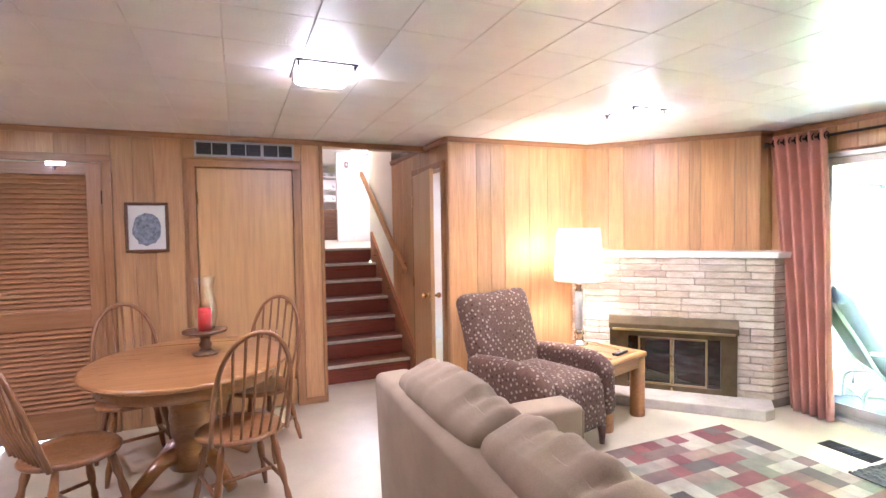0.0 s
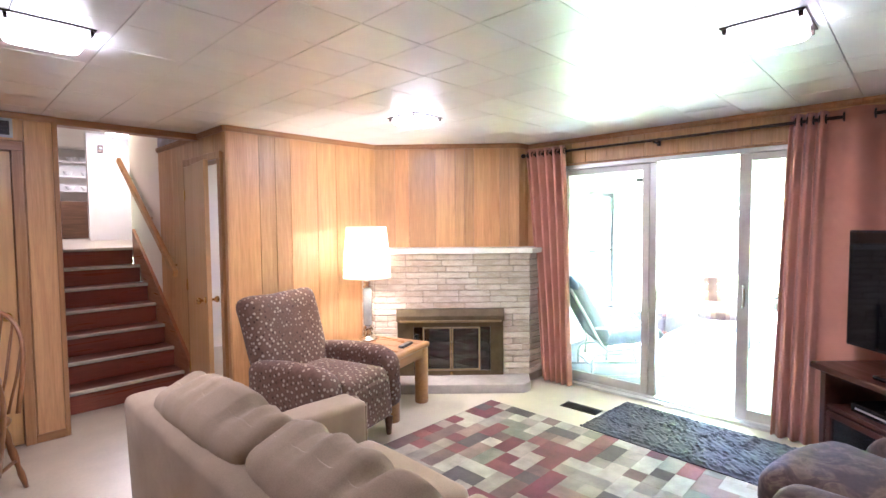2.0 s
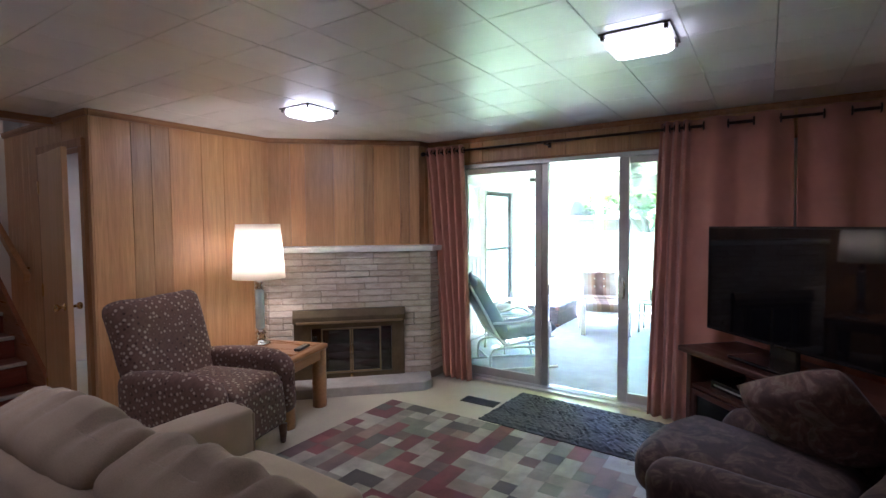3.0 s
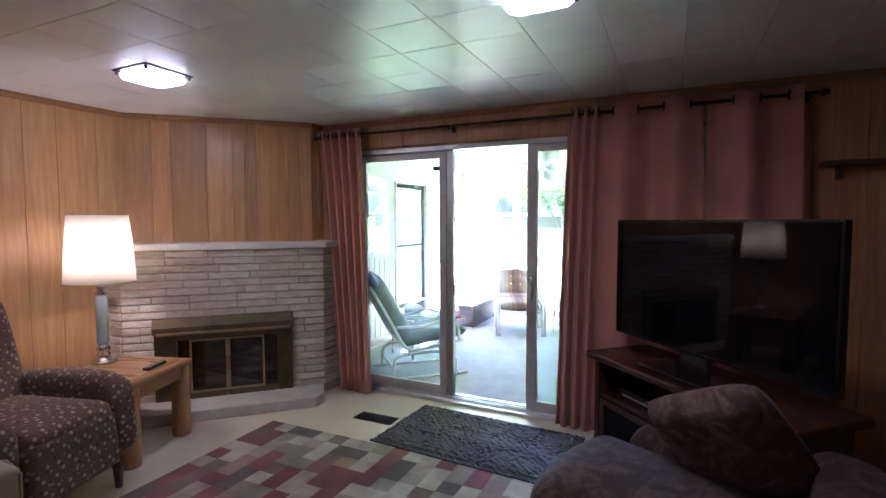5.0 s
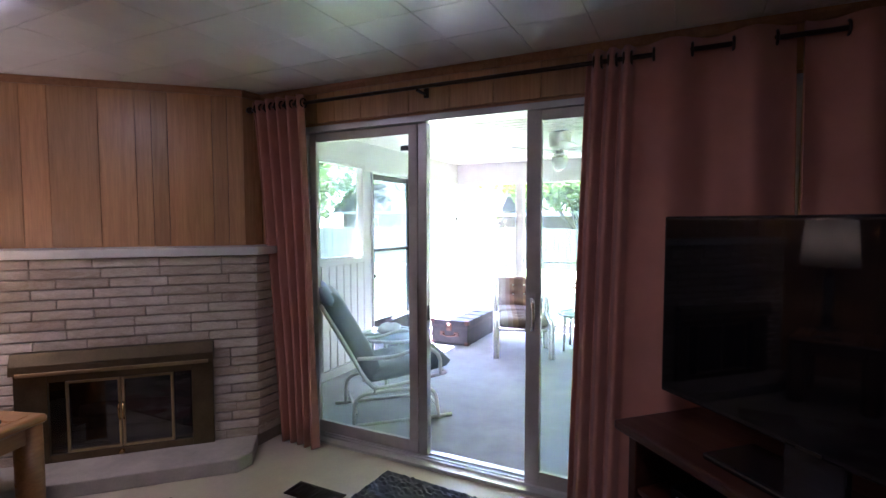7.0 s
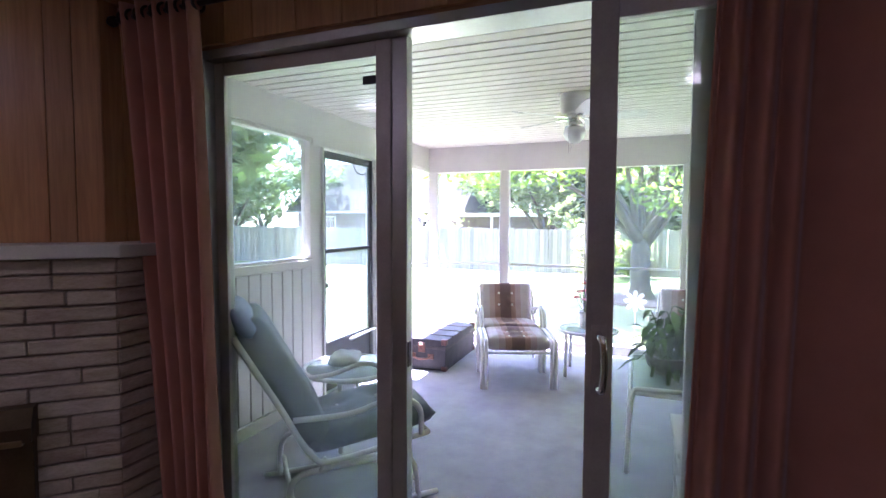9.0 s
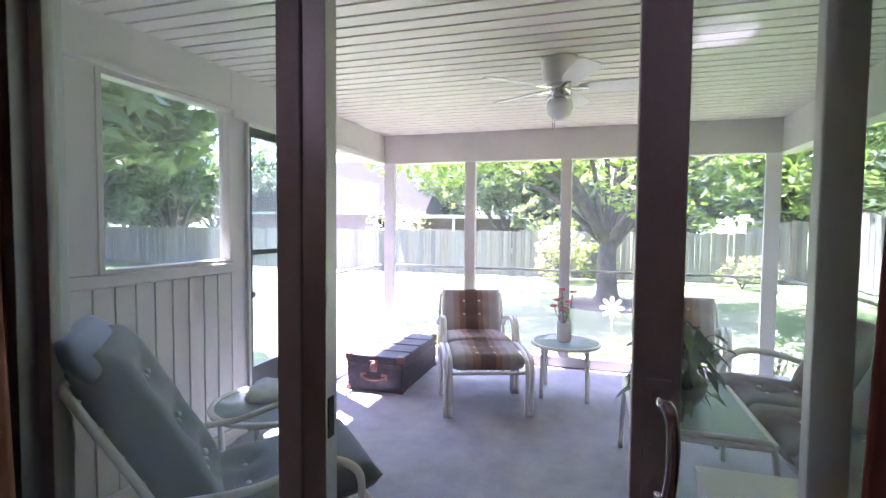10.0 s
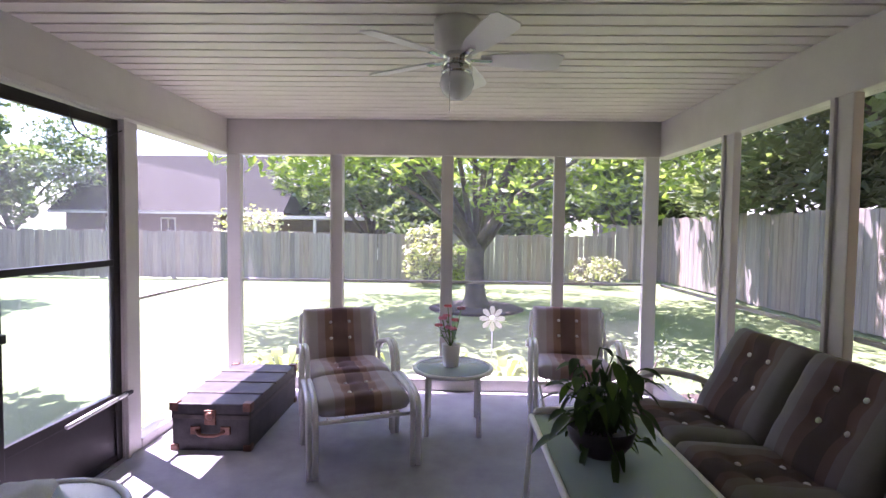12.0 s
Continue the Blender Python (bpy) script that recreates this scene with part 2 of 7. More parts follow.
def glass(name, tint=(0.92, 0.97, 0.95), rough=0.0, ior=1.12, dust=0.0, gloss=0.035):
    """Thin window glass: see-through with a clear reflection."""
    m, nt, bs = nodes_of(name)
    out = nt.nodes["Material Output"]
    tr = nt.nodes.new("ShaderNodeBsdfTransparent")
    tr.inputs[0].default_value = (*tint, 1)
    gl = nt.nodes.new("ShaderNodeBsdfGlossy")
    gl.inputs["Roughness"].default_value = rough
    gl.inputs["Color"].default_value = (0.9, 0.9, 0.9, 1)
    lw = nt.nodes.new("ShaderNodeLayerWeight")
    lw.inputs["Blend"].default_value = 0.5
    pw = nt.nodes.new("ShaderNodeMath")
    pw.operation = "POWER"
    pw.inputs[1].default_value = 4.0
    nt.links.new(lw.outputs["Facing"], pw.inputs[0])
    fr = nt.nodes.new("ShaderNodeMath")
    fr.operation = "MULTIPLY_ADD"
    fr.inputs[1].default_value, fr.inputs[2].default_value = 0.7, gloss
    nt.links.new(pw.outputs[0], fr.inputs[0])
    ms = nt.nodes.new("ShaderNodeMixShader")
    nt.links.new(fr.outputs[0], ms.inputs[0])
    clear = tr.outputs[0]
    if dust:
        # a thin film of dust that scatters a little of the light
        du = nt.nodes.new("ShaderNodeBsdfTranslucent")
        du.inputs[0].default_value = (0.80, 0.90, 0.92, 1)
        ds = nt.nodes.new("ShaderNodeMixShader")
        nt.links.new(ramp(nt, noise_tex(nt, coords(nt), 3.0, 4), [(0.3, (dust * 0.7,) * 3), (0.7, (dust * 1.2,) * 3)]), ds.inputs[0])
        nt.links.new(tr.outputs[0], ds.inputs[1])
        nt.links.new(du.outputs[0], ds.inputs[2])
        clear = ds.outputs[0]
    nt.links.new(clear, ms.inputs[1])
    nt.links.new(gl.outputs[0], ms.inputs[2])
    nt.links.new(ms.outputs[0], out.inputs["Surface"])
    return m


OAK_PANEL = wood("oak_panel_varnish", (0.64, 0.38, 0.17), (0.46, 0.245, 0.10), "Z", 0.36, 0.24)
GROOVE = plain("dark_groove", (0.38, 0.20, 0.09), 0.6)
OAK_TRIM = wood("oak_trim", (0.42, 0.22, 0.09), (0.28, 0.13, 0.05), "X", 0.35, 0.1)
OAK_TRIM_Z = wood("oak_trim_upright", (0.44, 0.24, 0.10), (0.30, 0.145, 0.055), "Z", 0.35, 0.1)
DOOR_WOOD = wood("birch_door_veneer", (0.60, 0.36, 0.155), (0.575, 0.34, 0.145), "Z", 0.33, 0.05, 0.4)
CEIL = plain("ceiling_tile_paint", (0.74, 0.73, 0.72), 0.34, 0, 0.06, 3.0, 0.5, 90.0)
VINYL = plain("vinyl_floor", (0.60, 0.525, 0.40), 0.3, 0, 0.12, 2.5, 0.04, 60.0)
WHITE_PAINT = plain("white_wall_paint", (0.78, 0.74, 0.69), 0.6, 0, 0.05, 2.0, 0.1)
PORCH_PAINT = plain("porch_white_paint", (0.63, 0.60, 0.565), 0.5, 0, 0.06, 4.0, 0.08)
PORCH_CEIL = plain("porch_ceiling_paint", (0.70, 0.65, 0.59), 0.45, 0, 0.05, 3.0, 0.05)
PORCH_FLOOR = plain("porch_carpet", (0.36, 0.36, 0.38), 0.95, 0, 0.16, 5.0, 0.5, 220.0)
ALU = plain("brushed_aluminium", (0.55, 0.55, 0.54), 0.38, 0.9, 0.1, 9.0, 0.05)
BRONZE_ALU = plain("aged_aluminium", (0.56, 0.53, 0.50), 0.42, 0.35, 0.15, 6.0, 0.06)
BRASS = plain("brass", (0.65, 0.45, 0.18), 0.25, 1.0, 0.1)
CHROME = plain("chrome", (0.75, 0.75, 0.75), 0.12, 1.0, 0.05, 8, 0)
BLACK = plain("black_paint", (0.012, 0.012, 0.013), 0.45, 0, 0.2)
DARK_METAL = plain("dark_rod_metal", (0.06, 0.045, 0.035), 0.35, 0.9, 0.2)
GLASS = glass("window_glass", dust=0.06)
STORM_GLASS = glass("storm_glass", dust=0.022)
STAIR_RED = wood("stair_red_stain", (0.30, 0.075, 0.042), (0.20, 0.048, 0.028), "X", 0.3, 0.15)
TREAD = wood("tread_wood", (0.22, 0.075, 0.04), (0.14, 0.04, 0.022), "X", 0.35, 0.1)
NOSING = plain("pale_nosing", (0.62, 0.58, 0.5), 0.4, 0.3, 0.15)
STAIR_SKIRT = wood("stringer_wood", (0.38, 0.16, 0.07), (0.25, 0.09, 0.035), "Y", 0.3, 0.05)
PLAIN_ROOF = plain("roof_felt", (0.12, 0.12, 0.12), 0.9)


def lawn_material():
    m, nt, bs = nodes_of("lawn_grass")
    v = coords(nt)
    big = noise_tex(nt, v, 0.35, 4)
    fine = noise_tex(nt, v, 40.0, 4)
    c = ramp(nt, big, [(0.3, (0.12, 0.185, 0.068)), (0.7, (0.215, 0.275, 0.12))])
    c = mix(nt, c, ramp(nt, fine, [(0.3, (0.5, 0.5, 0.5)), (0.7, (1, 1, 1))]), 0.8, "MULTIPLY")
    nt.links.new(c, bs.inputs["Base Color"])
    bs.inputs["Roughness"].default_value = 0.9
    bs.inputs["Specular IOR Level"].default_value = 0.08
    bump(nt, bs, fine, 0.8, 0.03)
    return m


LAWN = lawn_material()
LOUVRE = wood("louvre_stain", (0.56, 0.31, 0.155), (0.42, 0.21, 0.095), "X", 0.4, 0.12)
DARK_OAK = wood("dark_oak", (0.17, 0.08, 0.035), (0.08, 0.035, 0.015), "X", 0.4, 0.05)
GREY_METAL = plain("grey_grille_metal", (0.42, 0.42, 0.40), 0.5, 0.3)
PAPER = plain("print_paper", (0.72, 0.72, 0.70), 0.35, 0, 0.05)
PRINT_GREY = plain("print_grey", (0.25, 0.29, 0.36), 0.4, 0, 0.6, 30.0)
RAIL_WOOD = wood("handrail_wood", (0.55, 0.30, 0.11), (0.40, 0.19, 0.06), "Y", 0.3, 0.05)
LIGHT_GLASS = glow("lit_frosted_glass", (1.0, 0.93, 0.84), 0.17)
MORTAR = plain("mortar", (0.38, 0.325, 0.26), 0.95, 0, 0.2, 12.0, 0.5)
MANTEL = plain("mantel_paint", (0.72, 0.70, 0.66), 0.5, 0, 0.1)
HEARTH = plain("hearth_stone", (0.50, 0.46, 0.41), 0.75, 0, 0.2, 6.0, 0.4)
FIRE_BRASS = plain("aged_bronze_brass", (0.16, 0.12, 0.065), 0.4, 0.8, 0.25, 7.0)
BRASS_DULL = plain("dull_brass", (0.42, 0.32, 0.17), 0.35, 0.9, 0.2)
SOOT = plain("soot", (0.015, 0.014, 0.013), 0.95)
SMOKED = glass("smoked_glass", (0.50, 0.50, 0.50), gloss=0.10)
LOG = plain("charred_log", (0.22, 0.19, 0.16), 0.95, 0, 0.5, 14.0, 0.8, 60.0)
ALU_LIGHT = plain("bright_aluminium", (0.68, 0.68, 0.67), 0.35, 0.85, 0.08)
CURTAIN = fabric("salmon_cloth", (0.53, 0.245, 0.17), 0.85, 900.0, 0.12)


def brick_material():
    m, nt, bs = nodes_of("roman_brick")
    v = coords(nt, (1, 1, 3), shift_random=True)
    a = noise_tex(nt, v, 7.0, 5, 0.7, 0.6)
    b = noise_tex(nt, v, 60.0, 4, 0.7)
    oi = nt.nodes.new("ShaderNodeObjectInfo")
    tone = ramp(nt, oi.outputs["Random"], [(0.0, (0.52, 0.44, 0.35)), (0.35, (0.66, 0.58, 0.48)), (0.7, (0.70, 0.64, 0.55)), (1.0, (0.58, 0.48, 0.37))])
    c = mix(nt, tone, ramp(nt, a, [(0.35, (0.66, 0.58, 0.50)), (0.6, (1, 1, 1))]), 0.7, "MULTIPLY")
    c = mix(nt, c, ramp(nt, b, [(0.3, (0.7, 0.66, 0.62)), (0.6, (1, 1, 1))]), 0.6, "MULTIPLY")
    nt.links.new(c, bs.inputs["Base Color"])
    bs.inputs["Roughness"].default_value = 0.85
    bump(nt, bs, b, 0.6, 0.006)
    return m


BRICK = brick_material()
TABLE_OAK = wood("table_oak", (0.42, 0.21, 0.075), (0.27, 0.12, 0.04), "X", 0.3, 0.06, 0.8, 0.3)
TABLE_INLAY = wood("table_inlay", (0.36, 0.17, 0.06), (0.26, 0.11, 0.035), "Y", 0.28, 0.03, 0.8, 0.3)
CHAIR_OAK = wood("chair_oak", (0.34, 0.155, 0.055), (0.20, 0.085, 0.03), "Z", 0.32, 0.15, 1.2, 0.3)
CANDLE = plain("red_wax", (0.62, 0.03, 0.03), 0.45, 0, 0.08)
CLEAR = glass("clear_glass", (0.975, 0.98, 0.98), gloss=0.07)
SUEDE = fabric("tan_suede", (0.39, 0.295, 0.20), 0.95, 300.0, 0.14, 0.08)
# The tan suede with shade put into its colour, for base and piping.
SUEDE_SHADE = fabric("tan_suede_shade", (0.30, 0.22, 0.14), 0.95, 300.0, 0.14, 0.08)
MAT_GREY = fabric("charcoal_tufts", (0.065, 0.066, 0.075), 1.0, 160.0, 0.35, 0.2)
RUG_EDGE = fabric("rug_edge", (0.06, 0.035, 0.03), 0.95, 350.0)
CHERRY = wood("dark_cherry", (0.07, 0.022, 0.013), (0.035, 0.011, 0.007), "X", 0.32, 0.05)
BLACK_GLOSS = plain("black_gloss", (0.008, 0.008, 0.009), 0.22, 0, 0.1)
LAMP_GLASS = plain("pale_blue_glass", (0.45, 0.52, 0.55), 0.08, 0.0, 0.1, 12.0, 0, 80, 0.6)
BULB = glow("lit_bulb", (1.0, 0.82, 0.58), 0.5)


def screen_material():
    m, nt, bs = nodes_of("screen_glass")
    bs.inputs["Base Color"].default_value = (0.004, 0.004, 0.005, 1)
    bs.inputs["Roughness"].default_value = 0.035
    bs.inputs["Specular IOR Level"].default_value = 0.22
    return m


SCREEN = screen_material()


def shade_material():
    m, nt, bs = nodes_of("lamp_shade_cloth")
    out = nt.nodes["Material Output"]
    v = coords(nt)
    w = noise_tex(nt, v, 260.0, 2)
    c = ramp(nt, w, [(0.3, (0.80, 0.76, 0.68)), (0.7, (0.92, 0.89, 0.82))])
    d = nt.nodes.new("ShaderNodeBsdfDiffuse")
    t = nt.nodes.new("ShaderNodeBsdfTranslucent")
    mx = nt.nodes.new("ShaderNodeMixShader")
    mx.inputs[0].default_value = 0.65
    nt.links.new(c, d.inputs["Color"])
    nt.links.new(c, t.inputs["Color"])
    nt.links.new(d.outputs[0], mx.inputs[1])
    nt.links.new(t.outputs[0], mx.inputs[2])
    nt.links.new(mx.outputs[0], out.inputs["Surface"])
    return m


SHADE = shade_material()


def dotted_fabric():
    """Brown upholstery with rows of beige dots and dark marks."""
    m, nt, bs = nodes_of("dotted_upholstery")
    v = coords(nt, rot=(radians(20), radians(35), radians(45)))
    vo = nt.nodes.new("ShaderNodeTexVoronoi")
    vo.inputs["Scale"].default_value = 30.0
    vo.inputs["Randomness"].default_value = 0.5
    nt.links.new(v, vo.inputs["Vector"])
    d = ramp(nt, vo.outputs["Distance"], [(0.0, (0.40, 0.325, 0.245)), (0.24, (0.33, 0.255, 0.18)), (0.38, (0.11, 0.058, 0.038)), (1.0, (0.17, 0.095, 0.062))])
    v2 = nt.nodes.new("ShaderNodeTexVoronoi")
    v2.inputs["Scale"].default_value = 27.0
    v2.inputs["Randomness"].default_value = 0.5
    nt.links.new(v, v2.inputs["Vector"])
    d2 = ramp(nt, v2.outputs["Distance"], [(0.0, (0.25, 0.22, 0.22)), (0.18, (0.3, 0.26, 0.26)), (0.26, (1, 1, 1)), (1.0, (1, 1, 1))])
    c = mix(nt, d, d2, 0.8, "MULTIPLY")
    big = noise_tex(nt, v, 4.0)
    c = mix(nt, c, ramp(nt, big, [(0.3, (0.75, 0.72, 0.70)), (0.7, (1, 1, 1))]), 0.6, "MULTIPLY")
    nt.links.new(c, bs.inputs["Base Color"])
    bs.inputs["Roughness"].default_value = 0.9
    bs.inputs["Sheen Weight"].default_value = 0.05
    bump(nt, bs, noise_tex(nt, v, 500.0, 2), 0.2, 0.002)
    return m


DOTS = dotted_fabric()


def floral_fabric(name, base, spots):
    m, nt, bs = nodes_of(name)
    v = coords(nt)
    n1 = noise_tex(nt, v, 9.0, 3, 0.6, 1.5)
    n2 = noise_tex(nt, v, 22.0, 3, 0.6, 1.0)
    c = ramp(nt, n1, [(0.40, base), (0.52, scaled(base, 1.6)), (0.60, spots), (0.70, scaled(spots, 0.6))])
    c = mix(nt, c, ramp(nt, n2, [(0.35, (0.55, 0.5, 0.45)), (0.6, (1, 1, 1))]), 0.6, "MULTIPLY")
    nt.links.new(c, bs.inputs["Base Color"])
    bs.inputs["Roughness"].default_value = 0.92
    bs.inputs["Sheen Weight"].default_value = 0.04
    bump(nt, bs, noise_tex(nt, v, 400.0, 2), 0.2, 0.002)
    return m


FLORAL = floral_fabric("floral_upholstery", (0.038, 0.020, 0.015), (0.10, 0.064, 0.042))
FLORAL2 = floral_fabric("floral_pillow", (0.075, 0.04, 0.03), (0.17, 0.12, 0.085))
BRONZE_DARK = plain("dark_bronze_metal", (0.03, 0.027, 0.025), 0.4, 0.5, 0.2)
WHITE_GLOSS = plain("white_gloss", (0.78, 0.77, 0.75), 0.3, 0, 0.05)
MILK_GLASS = plain("milk_glass", (0.82, 0.82, 0.80), 0.15, 0, 0.03, 8, 0)
WHITE_TUBE = plain("white_powder_coat", (0.80, 0.79, 0.77), 0.35, 0, 0.06)
BUTTON = plain("white_button", (0.80, 0.79, 0.76), 0.4, 0, 0.05)
PINK = plain("pink_petal", (0.70, 0.22, 0.26), 0.6, 0, 0.2)
CORAL = plain("coral_petal", (0.68, 0.12, 0.12), 0.6, 0, 0.2)
POT_DARK = plain("dark_glaze", (0.045, 0.042, 0.045), 0.3, 0, 0.3)
TRUNK_C = plain("worn_trunk_canvas", (0.045, 0.040, 0.042), 0.6, 0.1, 0.5, 9.0, 0.3, 60)
TRUNK_W = plain("worn_trunk_slat", (0.075, 0.06, 0.055), 0.6, 0.2, 0.5, 10.0, 0.2)
TRUNK_BRASS = plain("tarnished_trunk_metal", (0.17, 0.085, 0.06), 0.5, 0.5, 0.4, 20.0)
LEATHER = plain("worn_leather", (0.16, 0.07, 0.04), 0.6, 0, 0.3)
TOWEL = fabric("pale_towel", (0.66, 0.66, 0.66), 0.95, 300.0, 0.1)
GREY_CUSH = fabric("grey_canvas", (0.17, 0.19, 0.20), 0.9, 500.0, 0.12)
BLUE_CLOTH = fabric("pale_blue_cloth", (0.28, 0.33, 0.48), 0.9, 500.0, 0.1)
MULCH = plain("mulch", (0.055, 0.04, 0.03), 0.95, 0, 0.5, 20.0, 0.8, 80)
HOUSE_BRICK = plain("brown_house_wall", (0.12, 0.085, 0.07), 0.85, 0, 0.2, 3.0, 0.2, 30)
ROOF_SHINGLE = plain("pale_shingle", (0.035, 0.036, 0.029), 0.95, 0, 0.2, 4.0, 0.3, 20)
ROOF_SHINGLE.node_tree.nodes["Principled BSDF"].inputs["Specular IOR Level"].default_value = 0.1
FENCE = wood("weathered_fence", (0.30, 0.285, 0.25), (0.17, 0.16, 0.14), "Z", 0.85, 0.4, 0.5, 0.0)


def frosted():
    m, nt, bs = nodes_of("frosted_table_glass")
    v = coords(nt)
    bs.inputs["Base Color"].default_value = (0.50, 0.60, 0.58, 1)
    bs.inputs["Roughness"].default_value = 0.22
    bs.inputs["Transmission Weight"].default_value = 0.55
    bs.inputs["IOR"].default_value = 1.2
    bump(nt, bs, noise_tex(nt, v, 160.0, 2), 0.15, 0.002)
    return m


FROST = frosted()


def leaf_material(name, a, b, through=0.35):
    """Leaves that let some light through; each leaf has its own tone."""
    m, nt, bs = nodes_of(name)
    out = nt.nodes["Material Output"]
    ge = nt.nodes.new("ShaderNodeNewGeometry")
    c = ramp(nt, ge.outputs["Random Per Island"], [(0.0, a), (1.0, b)])
    nt.links.new(c, bs.inputs["Base Color"])
    bs.inputs["Roughness"].default_value = 0.55
    t = nt.nodes.new("ShaderNodeBsdfTranslucent")
    c2 = mix(nt, c, (1.5, 1.7, 0.6), 1.0, "MULTIPLY")
    nt.links.new(c2, t.inputs["Color"])
    mx = nt.nodes.new("ShaderNodeMixShader")
    mx.inputs[0].default_value = through
    nt.links.new(bs.outputs[0], mx.inputs[1])
    nt.links.new(t.outputs[0], mx.inputs[2])
    nt.links.new(mx.outputs[0], out.inputs["Surface"])
    return m


def screen_mesh():
    """Woven insect screen: mostly open, with a grey weave that takes a little light."""
    m, nt, bs = nodes_of("insect_screen_weave")
    out = nt.nodes["Material Output"]
    tr = nt.nodes.new("ShaderNodeBsdfTransparent")
    df = nt.nodes.new("ShaderNodeBsdfTranslucent")
    df.inputs[0].default_value = (0.62, 0.62, 0.60, 1)
    ms = nt.nodes.new("ShaderNodeMixShader")
    w = noise_tex(nt, coords(nt), 2.0, 3)
    nt.links.new(ramp(nt, w, [(0.3, (0.035,) * 3), (0.7, (0.055,) * 3)]), ms.inputs[0])
    nt.links.new(tr.outputs[0], ms.inputs[1])
    nt.links.new(df.outputs[0], ms.inputs[2])
    nt.links.new(ms.outputs[0], out.inputs["Surface"])
    return m


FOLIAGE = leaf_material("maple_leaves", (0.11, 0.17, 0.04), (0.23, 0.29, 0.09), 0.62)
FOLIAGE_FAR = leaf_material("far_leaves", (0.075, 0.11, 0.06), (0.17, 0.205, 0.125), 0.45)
FOLIAGE_PALE = leaf_material("pale_shrub_leaves", (0.16, 0.20, 0.07), (0.42, 0.42, 0.28), 0.3)
FOLIAGE_SILVER = leaf_material("grey_green_leaves", (0.08, 0.11, 0.06), (0.20, 0.24, 0.17), 0.2)
LEAF = leaf_material("houseplant_leaf", (0.05, 0.12, 0.02), (0.12, 0.20, 0.04), 0.25)
LEAF_DARK = leaf_material("dark_houseplant_leaf", (0.025, 0.06, 0.015), (0.05, 0.10, 0.025), 0.2)
HOSTA = leaf_material("hosta_leaf", (0.14, 0.20, 0.05), (0.28, 0.32, 0.10), 0.3)
GRASS_PALE = leaf_material("pale_grass_blade", (0.22, 0.26, 0.10), (0.42, 0.42, 0.24), 0.3)
BARK = plain("tree_bark", (0.11, 0.09, 0.07), 0.95, 0, 0.4, 5.0, 0.9, 30.0)

# ---- structure: room shell ----
H = 2.31          # ceiling of the den
T = 0.012         # plank thickness
rng = random.Random(4)


def wall(name, axis, c, back, a0, a1, z0, z1, openings, material, label):
    """A wall slab whose face lies at axis = c and whose body reaches to c + back, with openings (a0, a1, z0, z1)."""
    bm = bm_new()
    cuts = sorted({a0, a1, *[o[0] for o in openings], *[o[1] for o in openings]})
    for s, e in zip(cuts, cuts[1:]):
        spans = [(z0, z1)]
        for o in openings:
            if o[0] <= s + 1e-6 and e <= o[1] + 1e-6:
                spans = [p for p in ((z0, o[2]), (o[3], z1)) if p[1] - p[0] > 1e-4]
        for p0, p1 in spans:
            lo, hi = min(c, c + back), max(c, c + back)
            if axis == "y":
                add_box(bm, s, e, lo, hi, p0, p1)
            else:
                add_box(bm, lo, hi, s, e, p0, p1)
    bmesh.ops.recalc_face_normals(bm, faces=bm.faces)
    ob = link(name, bm, material)
    return tagged(ob, label, "wall", kind="structure")


PLANKS = []


def plan_planks(parent, origin, along, length, z0, z1, openings, widths=(0.10, 0.30), cap=1.0):
    """Notes a run of upright planks in front of a wall, built at the end of the file. along: unit vector; openings (s0, s1, z0, z1)."""
    PLANKS.append((parent, origin, along, length, z0, z1, openings, widths))


wall_north = wall("wall_north", "y", 4.052, 0.12, -3.0, 0.945, 0, H, [(-1.50, -0.68, 0, 2.06), (-0.05, 0.70, 0, 2.05)], GROOVE, "knotless oak plank wall with a louvred door and a closet door")
plan_planks(wall_north, (-3.0, 4.052), (1, 0), 3.945, 0, H, [(1.43, 2.38, 0, 2.12), (2.86, 3.77, 0, 2.12)])
wall_stair_left = wall("wall_stair_left", "x", 0.945, -0.12, 4.172, 6.0, 0, 3.4, [], WHITE_PAINT, "painted wall beside the stair")
wall_hall = wall("wall_hall", "x", 1.932, 0.10, 3.60, 5.15, 0, H, [(3.63, 4.33, 0, 2.06)], GROOVE, "oak plank wall with a door standing ajar")
plan_planks(wall_hall, (1.932, 5.15), (0, -1), 1.65, 0, H, [(0.75, 1.60, 0, 2.11)])
wall_stair_right = wall("wall_stair_right", "x", 1.92, 0.11, 5.15, 6.2, 0, 3.4, [], WHITE_PAINT, "pale painted wall above the stair with a handrail")
wall_alcove = wall("wall_alcove", "y", 3.512, 0.10, 1.944, 3.50, 0, H, [], GROOVE, "oak plank wall behind the armchair")
plan_planks(wall_alcove, (1.932, 3.512), (1, 0), 1.46, 0, H, [])
# corner breast above the mantel
A, B = Vector((3.382, 3.5)), Vector((4.345, 2.449))
along = (B - A).normalized()
nrm = Vector((-along.y, along.x)) * -1
if nrm.dot(Vector((1, 1))) > 0:
    nrm = -nrm
chimney = tagged(link("wall_chimney_breast", prism([tuple(A - nrm * T), tuple(B - nrm * T), (4.5, 2.449 + T), (4.5, 3.512), (3.382, 3.512)], 0, H), GROOVE),
                 "oak plank chimney breast set across the corner", "wall", kind="structure")
plan_planks(chimney, tuple(A - nrm * T), tuple(along), (B - A).length, 1.29, H, [], (0.09, 0.26))
plan_planks(chimney, (4.345, 2.449 + T), (1, 0), 0.155, 1.29, H, [], (0.07, 0.09))

